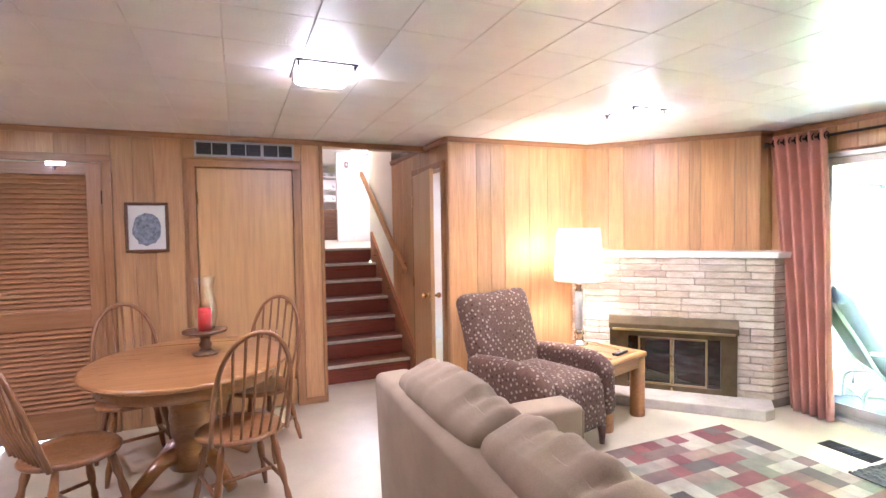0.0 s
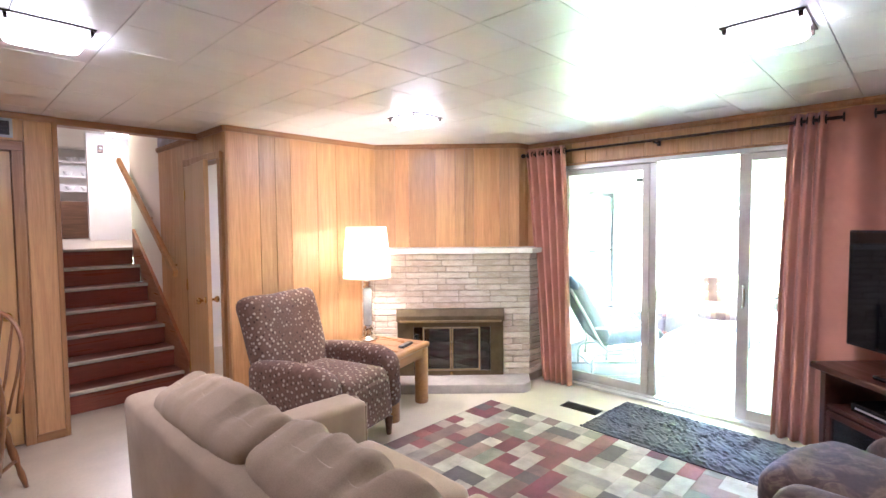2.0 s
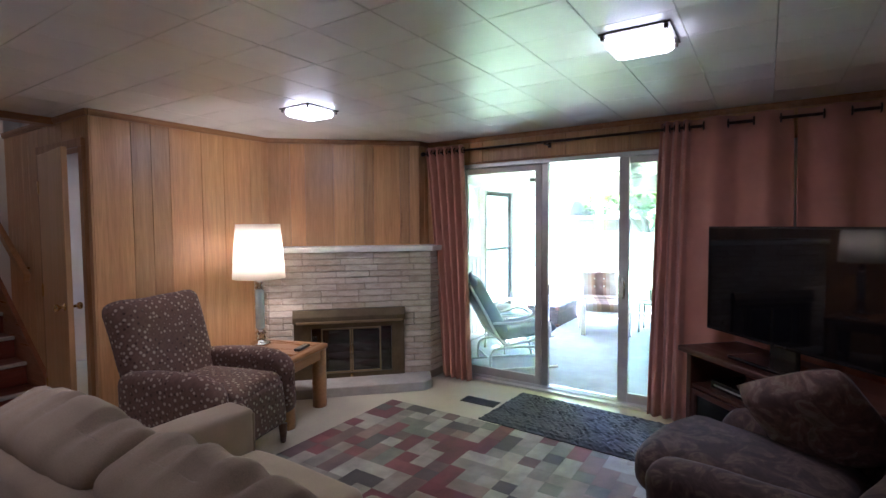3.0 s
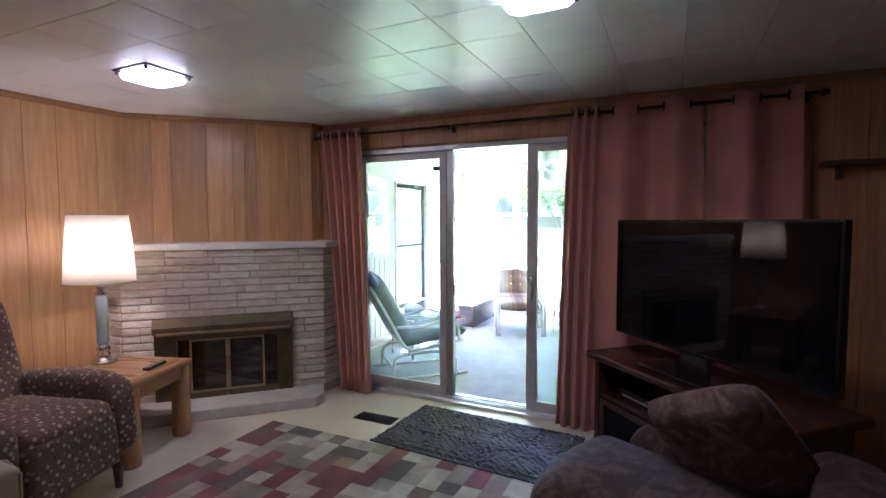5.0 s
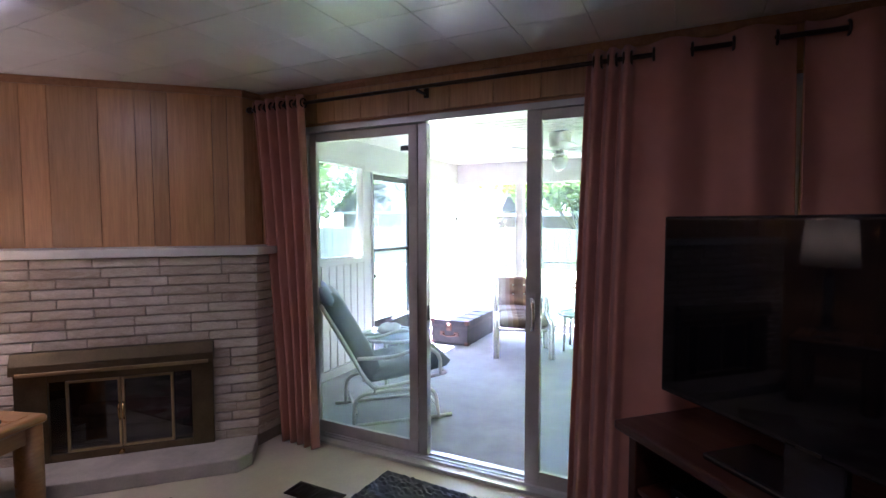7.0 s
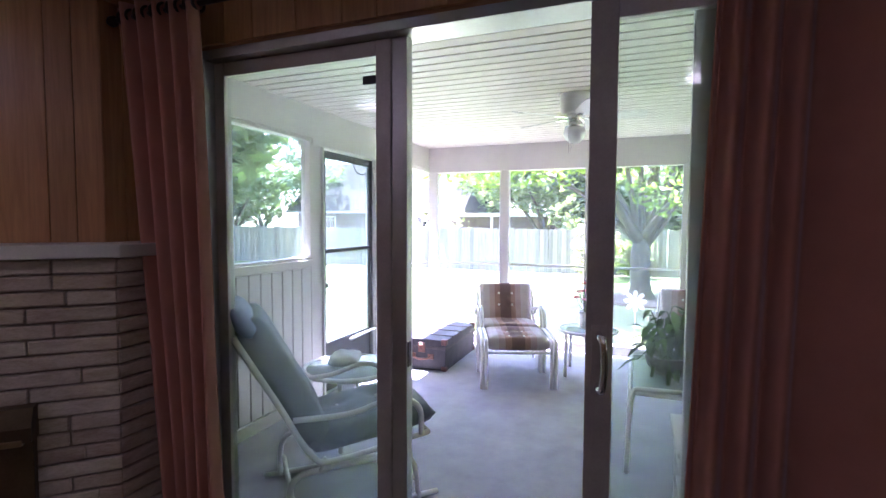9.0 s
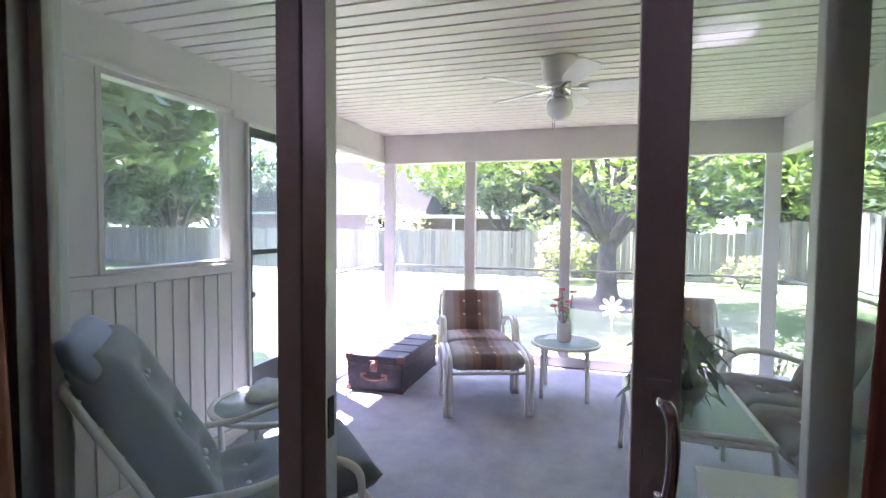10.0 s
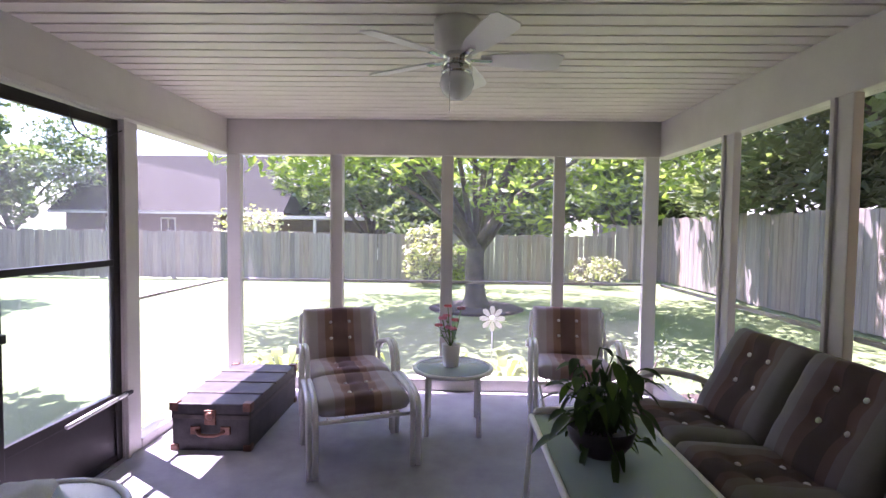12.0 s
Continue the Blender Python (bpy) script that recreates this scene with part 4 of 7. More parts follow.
def FP(u, dd):
    return ((dd + u) * R2, (dd - u) * R2)


FM = Matrix(((R2, R2, 0, 0), (-R2, R2, 0, 0), (0, 0, 1, 0), (0, 0, 0, 1)))   # local (u, depth, z) to world
fire = thing("fireplace", "corner fireplace of pale roman brick with a white mantel shelf", "fireplace")
D0 = 4.60
MT = 1.245
U0, U1 = -0.07, 1.414
OU0, OU1, OZ1 = 0.17, 1.125, 0.70
core = prism([(3.215, 3.498), (3.215, 3.315), FP(OU0, D0 + 0.015), FP(OU0, D0 + 0.16), (3.39, 3.498)], 0, MT)
merge(core, prism([FP(OU1, D0 + 0.015), (4.25, 2.275), (4.498, 2.275), (4.498, 2.445), (4.33, 2.445), FP(OU1, D0 + 0.16)], 0, MT))
merge(core, prism([FP(OU0, D0 + 0.015), FP(OU1, D0 + 0.015), FP(OU1, D0 + 0.16), FP(OU0, D0 + 0.16)], OZ1, MT))
part("mortar_core", core, MORTAR, fire)
mant = prism([(3.17, 3.498), (3.17, 3.275), (4.235, 2.215), (4.498, 2.215), (4.498, 2.447), (4.345, 2.447), (3.385, 3.496)], MT, 1.295, 0.004)
part("mantel_shelf", mant, MANTEL, fire, "white painted mantel slab")
part("hearth_slab", prism([FP(-0.02, D0), FP(-0.02, 4.29), FP(1.30, 4.285), FP(1.375, 4.36), FP(1.40, D0)], 0.0, 0.085, 0.008), HEARTH, fire, "pale grey stone hearth")
brick_meshes = {}
brng = random.Random(5)


def brick_mesh(w, var):
    key = (round(w, 2), var)
    if key not in brick_meshes:
        w = key[0]
        bm = box(0.0025, w - 0.0025, -0.019, 0.012, 0.0035, 0.0548, 0.0045, 1)
        for v_ in bm.verts:
            if v_.co.y < 0:
                v_.co += Vector((noise.noise(v_.co * 18 + Vector((var * 7, 0, 0))) * 0.002, noise.noise(v_.co * 22 + Vector((0, var * 9, 0))) * 0.006, noise.noise(v_.co * 15 + Vector((0, 0, var))) * 0.0022))
        me = bpy.data.meshes.new("brick")
        bm.to_mesh(me)
        bm.free()
        me.materials.append(BRICK)
        brick_meshes[key] = me
    return brick_meshes[key]


rows = 20
for k in range(rows):
    z = 0.078 + k * (MT - 0.08) / rows
    u = U0
    first = True
    while u < U1 - 0.02:
        w = brng.choice((0.26, 0.30, 0.34)) if not first else brng.choice((0.12, 0.2, 0.3))
        first = False
        if U1 - (u + w) < 0.07:
            w = U1 - u
        segs = [(u, u + w)]
        if z < OZ1 - 0.01:
            segs = []
            if u < OU0:
                segs.append((u, min(u + w, OU0)))
            if u + w > OU1:
                segs.append((max(u, OU1), u + w))
        for a, b in segs:
            if b - a > 0.03:
                ob = new("brick", brick_mesh(b - a, brng.randrange(3)))
                ob.matrix_basis = FM @ Matrix.Translation((a, D0 + 0.016, z))
                ob.parent = fire
        u += w
    ob = new("brick", brick_mesh(0.18, brng.randrange(3)))
    ob.matrix_basis = Matrix.Translation((3.216, 3.495, z)) @ Matrix.Rotation(-math.pi / 2, 4, "Z")
    ob.parent = fire
    ob = new("brick", brick_mesh(0.24, brng.randrange(3)))
    ob.matrix_basis = Matrix.Translation((4.25, 2.276, z))
    ob.parent = fire

fs = thing("fireplace_screen", "aged brass fireplace surround with folding glass doors", "fire screen", FM)
Y = D0 - 0.028
part("side_frame", box(0.146, 0.30, Y - 0.012, Y + 0.03, 0.087, 0.61, 0.003), FIRE_BRASS, fs)
part("side_frame", box(1.03, 1.15, Y - 0.012, Y + 0.03, 0.087, 0.61, 0.003), FIRE_BRASS, fs)
part("bottom_frame", box(0.30, 1.03, Y - 0.010, Y + 0.03, 0.087, 0.13, 0.003), FIRE_BRASS, fs)
hood = prism([(Y - 0.05, 0.61), (Y + 0.03, 0.61), (Y + 0.03, 0.725), (Y - 0.02, 0.725), (Y - 0.045, 0.66)], 0.14, 1.156)
part("hood", moved(hood, Matrix(((0, 0, 1, 0), (1, 0, 0, 0), (0, 1, 0, 0), (0, 0, 0, 1)))), FIRE_BRASS, fs, "brass hood strip")
part("hood_lip", box(0.17, 1.13, Y - 0.055, Y - 0.02, 0.60, 0.622, 0.004), BRASS_DULL, fs, "brighter brass lip")
part("top_frame", box(0.30, 1.03, Y - 0.010, Y + 0.03, 0.55, 0.61, 0.003), FIRE_BRASS, fs)
part("firebox", box(0.20, 1.11, D0 + 0.14, D0 + 0.155, 0.09, 0.68), SOOT, fs, "sooty firebox back")
for a, b, w_ in ((0.385, 0.655, 0), (0.660, 0.93, 1)):
    dr = part("glass_door", box(a + 0.012, b - 0.012, Y + 0.004, Y + 0.008, 0.145, 0.535), SMOKED, fs, "smoked glass door")
    fm = bm_new()
    for q in ((a, a + 0.014, 0.132, 0.548), (b - 0.014, b, 0.132, 0.548), (a + 0.014, b - 0.014, 0.132, 0.146), (a + 0.014, b - 0.014, 0.534, 0.548)):
        merge(fm, box(q[0], q[1], Y - 0.008, Y + 0.012, q[2], q[3], 0.002))
    part("door_frame", fm, BRASS_DULL, dr, "thin brass door frame")
    part("door_handle", tube([((0.648 if not w_ else 0.668), Y - 0.010, 0.30), ((0.648 if not w_ else 0.668), Y - 0.03, 0.32), ((0.648 if not w_ else 0.668), Y - 0.03, 0.38), ((0.648 if not w_ else 0.668), Y - 0.010, 0.40)], 0.006), BRASS, dr)
for a, b in ((0.305, 0.383), (0.932, 1.025)):
    part("side_glass", box(a, b, Y + 0.004, Y + 0.008, 0.132, 0.548), SMOKED, fs, "smoked side glass")
part("damper_knob", lathe([(0.014, 0), (0.016, 0.012), (0.01, 0.024), (0.003, 0.026)], 14, pose(0.655, Y - 0.01, 0.108, 90)), BRASS, fs)
lg = thing("fire_logs", "charred logs behind the fireplace glass", "logs", FM)
for a, b, z_, yy in ((0.32, 0.95, 0.17, 0.085), (0.36, 0.99, 0.25, 0.10), (0.42, 0.9, 0.33, 0.075)):
    part("log", tube([(a, D0 + yy, z_), ((a + b) / 2, D0 + yy - 0.01, z_ + 0.015), (b, D0 + yy, z_ - 0.005)], 0.038, 10), LOG, lg)

# ---- sliding patio door ----
sd = thing("door_patio", "aluminium sliding patio door standing half open", "sliding door", kind="structure")
part("jamb", box(4.50, 4.64, SD1 - 0.035, SD1, 0.02, 2.06, 0.003), ALU, sd)
part("jamb", box(4.50, 4.64, SD0, SD0 + 0.035, 0.02, 2.06, 0.003), ALU, sd)
part("head_track", box(4.498, 4.64, SD0, SD1, 2.025, 2.062, 0.003), ALU, sd)
part("sill_track", box(4.46, 4.66, SD0, SD1, 0.0, 0.02, 0.003), ALU_LIGHT, sd, "bright aluminium threshold")
for x in (4.515, 4.545, 4.59):
    part("rail_rib", box(x, x + 0.006, SD0 + 0.035, SD1 - 0.035, 0.02, 0.034), ALU_LIGHT, sd)


def glazed_panel(name, y0, y1, x0, sl, sr, label):
    """sl and sr: widths of the stiles at y1 and y0."""
    z0, z1 = 0.036, 2.024
    p = part(name, box(x0, x0 + 0.034, y1 - sl, y1, z0, z1, 0.003), BRONZE_ALU, sd, label)
    part("stile", box(x0, x0 + 0.034, y0, y0 + sr, z0, z1, 0.003), BRONZE_ALU, p)
    part("bottom_rail", box(x0 + 0.002, x0 + 0.032, y0 + sr, y1 - sl, z0, z0 + 0.075, 0.003), BRONZE_ALU, p)
    part("top_rail", box(x0 + 0.002, x0 + 0.032, y0 + sr, y1 - sl, z1 - 0.055, z1, 0.003), BRONZE_ALU, p)
    g = part("pane", box(x0 + 0.014, x0 + 0.020, y0 + sr - 0.006, y1 - sl + 0.006, z0 + 0.07, z1 - 0.05), GLASS, p, "clear glass pane")
    g.visible_shadow = False
    return p


fixed = glazed_panel("fixed_panel", 1.253, 2.064, 4.548, 0.05, 0.060, "fixed glazed panel")
slide = glazed_panel("sliding_panel", -0.32, 0.574, 4.506, 0.078, 0.06, "sliding glazed panel pushed open")
fixed2 = glazed_panel("end_panel", -0.565, 0.298, 4.548, 0.06, 0.05, "far fixed glazed panel")
part("lock_post", box(4.552, 4.60, 1.192, 1.250, 0.034, 2.025, 0.003), ALU, sd, "aluminium lock post")
part("strike_plate", box(4.556, 4.58, 1.188, 1.193, 0.86, 0.95, 0.001), DARK_METAL, sd, "dark strike plate")
part("glass_tag", box(4.556, 4.561, 1.30, 1.37, 1.875, 1.905), BLACK, sd, "small black sticker on the glass")
for z in (1.50, 1.515, 0.78):
    part("screw", lathe([(0.006, 0), (0.006, 0.002), (0.003, 0.003)], 10, pose(4.556, 1.222, z, 0, -90, 0)), DARK_METAL, sd)
hd_ = part("pull_handle", tube(smooth_path([(4.506, 0.535, 1.045), (4.47, 0.530, 1.045), (4.452, 0.520, 1.035), (4.450, 0.515, 0.968), (4.452, 0.520, 0.90), (4.47, 0.530, 0.89), (4.506, 0.535, 0.89)], 5), 0.0095, 8, flat=1.4), CHROME, slide, "chrome pull handle")
part("grip_plate", box(4.501, 4.5065, 0.512, 0.556, 0.865, 1.075, 0.002), BRONZE_ALU, hd_)

# ---- curtains ----
def curtain(y0, y1, pattern, x_rod, z0, z1, spread0, seed, group="salmon curtains"):
    """A hanging curtain on a rod along y: y1 > y0 at the top; pattern(s) gives phase (turns) along s in 0..1; spread0: (y0, y1) at the hem."""
    t = thing("curtain", "salmon cloth grommet curtain hanging in folds", "curtain", group=group)
    n, mrow = 150, 16
    bm = bm_new()
    g = []
    for j in range(mrow + 1):
        f = j / mrow
        row = []
        for i in range(n + 1):
            s = i / n
            ph, amp = pattern(s)
            yt = y1 + (y0 - y1) * s
            yb = spread0[1] + (spread0[0] - spread0[1]) * s
            k = f ** 0.8
            y = yt + (yb - yt) * k
            wob = noise.noise(Vector((s * 6, f * 2.0, seed))) * 0.025 * f
            a = amp * (1 + 0.25 * f * noise.noise(Vector((s * 9, 0, seed + 3))))
            x = x_rod + a * math.sin(2 * math.pi * ph + 0.5 * f * noise.noise(Vector((s * 5, f * 1.5, seed + 9)))) + wob
            row.append(bm.verts.new((x, y, z1 + (z0 - z1) * f)))
        g.append(row)
    for j in range(mrow):
        for i in range(n):
            fc = bm.faces.new((g[j][i], g[j][i + 1], g[j + 1][i + 1], g[j + 1][i]))
            fc.smooth = True
    ob = part("cloth", bm, CURTAIN, t)
    so = ob.modifiers.new("thick", "SOLIDIFY")
    so.thickness = 0.004
    # grommets where the cloth crosses the rod
    prev = None
    for i in range(n + 1):
        s = i / n
        ph, amp = pattern(s)
        c = math.floor(2 * ph)
        if prev is not None and c != prev:
            y = y1 + (y0 - y1) * s
            ring = [(x_rod + 0.027 * math.cos(a), y, z1 - 0.05 + 0.027 * math.sin(a)) for a in [2 * math.pi * q / 16 for q in range(16)]]
            part("grommet", tube(ring, 0.006, 6, True), DARK_METAL, t, "dark metal grommet")
        prev = c
    return t


ROD_X, ROD_Z = 4.385, 2.185


def bunched(turns, amp):
    return lambda s: (turns * s, amp)


def stretched(s):
    """Tight folds near the glass, then wide ones."""
    if s < 0.26:
        return 3.25 * s / 0.26, 0.030
    return 3.25 + 2.0 * (s - 0.26) / 0.74, 0.030 + 0.012 * min(1, (s - 0.26) * 8)


curtain(1.965, 2.40, bunched(5.0, 0.034), ROD_X, 0.015, ROD_Z + 0.05, (1.885, 2.20), 1.0)
curtain(-0.56, 0.25, stretched, ROD_X, 0.015, ROD_Z + 0.05, (-0.60, 0.32), 5.0)
curtain(-1.06, -0.58, bunched(1.75, 0.035), ROD_X, 0.015, ROD_Z + 0.05, (-1.10, -0.60), 8.0)
rod = thing("curtain_rod", "dark metal curtain rod above the patio door", "curtain rod")
part("bar", tube([(ROD_X, 2.40, ROD_Z), (ROD_X, -1.14, ROD_Z)], 0.011, 10), DARK_METAL, rod)
for y in (2.40, -1.14):
    part("finial", lathe([(0.012, 0), (0.02, 0.01), (0.022, 0.03), (0.014, 0.045), (0.004, 0.05)], 14, pose(ROD_X, y, ROD_Z, -90 if y > 0 else 90)), DARK_METAL, rod)
for y in (2.37, 1.157, -1.10):
    part("bracket", merge(box(4.478, 4.498, y - 0.012, y + 0.012, ROD_Z - 0.035, ROD_Z + 0.03, 0.002), box(ROD_X - 0.006, 4.48, y - 0.006, y + 0.006, ROD_Z - 0.022, ROD_Z - 0.010)), DARK_METAL, rod)

fv = thing("floor_vent", "dark brown metal floor register", "vent", pose(3.967, 1.56, 0.0, 0, 0, 90))
part("frame", box(-0.158, 0.158, -0.067, 0.067, 0.0, 0.006, 0.002), DARK_METAL, fv)
for k in range(14):
    part("slat", box(-0.145 + k * 0.0215, -0.145 + k * 0.0215 + 0.008, -0.045, 0.045, 0.006, 0.009), BLACK, fv)

# ---- den: dining corner ----
def dining_table(x, y):
    t = thing("dining_table", "oval golden oak pedestal dining table", "table", pose(x, y, 0))
    def disc(a, b, z0, z1, lip):
        bm = bm_new()
        rings = []
        for k, (g, z) in enumerate(((1 - lip * 2, z0), (1 - lip * 0.4, z0 + 0.003), (1.0, z0 + (z1 - z0) * 0.4), (1.0, z0 + (z1 - z0) * 0.65), (1 - lip * 0.5, z1 - 0.002), (1 - lip * 1.3, z1))):
            rings.append([bm.verts.new((a * g * math.cos(2 * math.pi * i / 56), b * g * math.sin(2 * math.pi * i / 56), z)) for i in range(56)])
        for p, q in zip(rings, rings[1:]):
            for i in range(56):
                f = bm.faces.new((p[i], p[(i + 1) % 56], q[(i + 1) % 56], q[i]))
                f.smooth = True
        bm.faces.new(rings[0])
        bm.faces.new(rings[-1])
        bmesh.ops.recalc_face_normals(bm, faces=bm.faces)
        return bm
    part("tabletop", disc(0.57, 0.64, 0.722, 0.752, 0.02), TABLE_OAK, t)
    part("apron", disc(0.50, 0.57, 0.645, 0.722, 0.004), TABLE_OAK, t)
    part("pedestal", lathe([(0.20, 0.645), (0.19, 0.60), (0.12, 0.58), (0.105, 0.55), (0.125, 0.50), (0.135, 0.40), (0.125, 0.30), (0.11, 0.25), (0.135, 0.22), (0.14, 0.10), (0.10, 0.08)][::-1], 28), TABLE_OAK, t)
    for a in (35, 125, 215, 305):
        bm = tube(smooth_path([(0.09, 0, 0.19), (0.20, 0, 0.17), (0.31, 0, 0.09), (0.38, 0, 0.035)], 4), 0.05, 10, False, 0.032)
        part("foot", moved(bm, pose(0, 0, 0, 0, 0, a)), TABLE_OAK, t)
    return t


dining_table(-0.04, 3.0)


def windsor_chair():
    t = thing("dining_chair", "bow-back windsor chair of golden oak with turned legs", "chair", group="chairs round the dining table")
    # facing +y
    bm = bm_new()
    n = 40
    rings = []
    for g, z in ((0.80, 0.425), (0.97, 0.435), (1.0, 0.448), (0.96, 0.462), (0.75, 0.452), (0.4, 0.446)):
        ring = []
        for i in range(n):
            a = 2 * math.pi * i / n
            w = 0.225 + 0.015 * math.sin(a)
            ring.append(bm.verts.new((g * w * math.cos(a) * (1.0 - 0.10 * (math.sin(a) < -0.5)), g * 0.215 * math.sin(a), z)))
        rings.append(ring)
    for p, q in zip(rings, rings[1:]):
        for i in range(n):
            f = bm.faces.new((p[i], p[(i + 1) % n], q[(i + 1) % n], q[i]))
            f.smooth = True
    bm.faces.new(rings[0])
    bm.faces.new(rings[-1])
    bmesh.ops.recalc_face_normals(bm, faces=bm.faces)
    part("seat", bm, CHAIR_OAK, t, "saddled oak seat")

    def back_y(z):
        return -0.165 - (z - 0.45) * 0.30
    bow = []
    for i in range(29):
        a = math.pi * i / 28
        x = 0.215 * math.cos(a) * (1 - 0.10 * (1 - math.sin(a)) )
        z = 0.455 + 0.575 * math.sin(a) ** 0.62
        bow.append((x, back_y(z), z))
    part("bow", tube(bow, 0.013, 8), CHAIR_OAK, t, "bent bow rail")
    for k in range(7):
        s = (k - 3) / 3
        xb, xt = s * 0.145, s * 0.175
        zt = 0.455 + 0.575 * math.sqrt(max(0.0, 1 - (xt / 0.215) ** 2)) ** 0.62 - 0.006
        part("spindle", tube([(xb, back_y(0.455), 0.455), ((xb + xt) / 2, back_y(0.7), 0.65), (xt, back_y(zt), zt)], 0.0075, 6), CHAIR_OAK, t)
    legs = {}
    for sx_ in (-1, 1):
        for sy_ in (-1, 1):
            a, b = Vector((sx_ * 0.13, sy_ * 0.12, 0.43)), Vector((sx_ * 0.20, sy_ * 0.20, 0.0))
            prof = [0.013, 0.018, 0.022, 0.015, 0.021, 0.019, 0.012, 0.018, 0.015, 0.011]
            bm = lathe([(r, i / 9 * (a - b).length) for i, r in enumerate(prof[::-1])], 10)
            rot = Vector((0, 0, 1)).rotation_difference((a - b).normalized()).to_matrix().to_4x4()
            part("leg", moved(bm, Matrix.Translation(b) @ rot), CHAIR_OAK, t)
            legs[(sx_, sy_)] = b.lerp(a, 0.42)
    for sx_ in (-1, 1):
        part("stretcher", tube([legs[(sx_, -1)], (legs[(sx_, -1)] + legs[(sx_, 1)]) / 2, legs[(sx_, 1)]], 0.011, 8), CHAIR_OAK, t)
    m1 = (legs[(-1, -1)] + legs[(-1, 1)]) / 2
    m2 = (legs[(1, -1)] + legs[(1, 1)]) / 2
    part("stretcher", tube([m1, (m1 + m2) / 2, m2], 0.012, 8), CHAIR_OAK, t)
    return t


wc = windsor_chair()
wc.matrix_basis = pose(0.23, 2.50, 0, 0, 0, 17)
copy_thing(wc, pose(-0.40, 3.33, 0, 0, 0, 200))
copy_thing(wc, pose(0.36, 3.25, 0, 0, 0, 150))
copy_thing(wc, pose(-0.55, 2.56, 0, 0, 0, -52))

c = thing("candle_holder", "dark wooden pedestal dish with a glass hurricane and red candle", "candle holder", pose(0.04, 3.07, 0.752))
part("pedestal", lathe([(0.075, 0), (0.078, 0.012), (0.045, 0.022), (0.028, 0.04), (0.04, 0.06), (0.026, 0.09), (0.035, 0.115), (0.09, 0.13), (0.13, 0.142), (0.132, 0.155), (0.12, 0.157), (0.0, 0.15)], 30), DARK_OAK, c, "turned dark wooden dish stand")
part("candle", lathe([(0.04, 0.153), (0.04, 0.29), (0.034, 0.296), (0.0, 0.288)], 24), CANDLE, c, "thick red candle")
g = part("hurricane", lathe([(0.058, 0.157), (0.066, 0.19), (0.078, 0.25), (0.074, 0.32), (0.058, 0.39), (0.056, 0.42), (0.068, 0.49), (0.0655, 0.49), (0.0535, 0.42), (0.0555, 0.39), (0.0715, 0.32), (0.0755, 0.25), (0.0635, 0.19), (0.0555, 0.159)], 30), CLEAR, c, "clear glass hurricane shade")
g.visible_shadow = False

# ---- den: sofa ----
sofa = thing("sofa", "tan microsuede sofa seen from its back, with overstuffed cushions", "sofa")
SX0, SY0, SY1 = 0.80, -0.03, 1.74
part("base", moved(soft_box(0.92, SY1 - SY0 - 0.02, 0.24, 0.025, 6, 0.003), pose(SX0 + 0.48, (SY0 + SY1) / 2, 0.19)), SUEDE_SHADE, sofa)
part("back", moved(soft_box(0.17, SY1 - SY0, 0.83, 0.035, 7, 0.005), pose(SX0 + 0.085, (SY0 + SY1) / 2, 0.48, 0, -2, 0)), SUEDE, sofa, "tan outer back panel")
for y in (SY1 - 0.095, SY0 + 0.095):
    ar = part("arm", moved(soft_box(0.84, 0.19, 0.57, 0.03, 6, 0.004, 0.006), pose(SX0 + 0.575, y, 0.365)), SUEDE, sofa)
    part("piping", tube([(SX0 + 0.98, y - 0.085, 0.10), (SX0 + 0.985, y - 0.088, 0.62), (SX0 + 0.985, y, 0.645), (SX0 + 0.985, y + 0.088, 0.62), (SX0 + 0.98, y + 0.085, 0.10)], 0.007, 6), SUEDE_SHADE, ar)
W3 = (SY1 - SY0 - 0.38) / 2
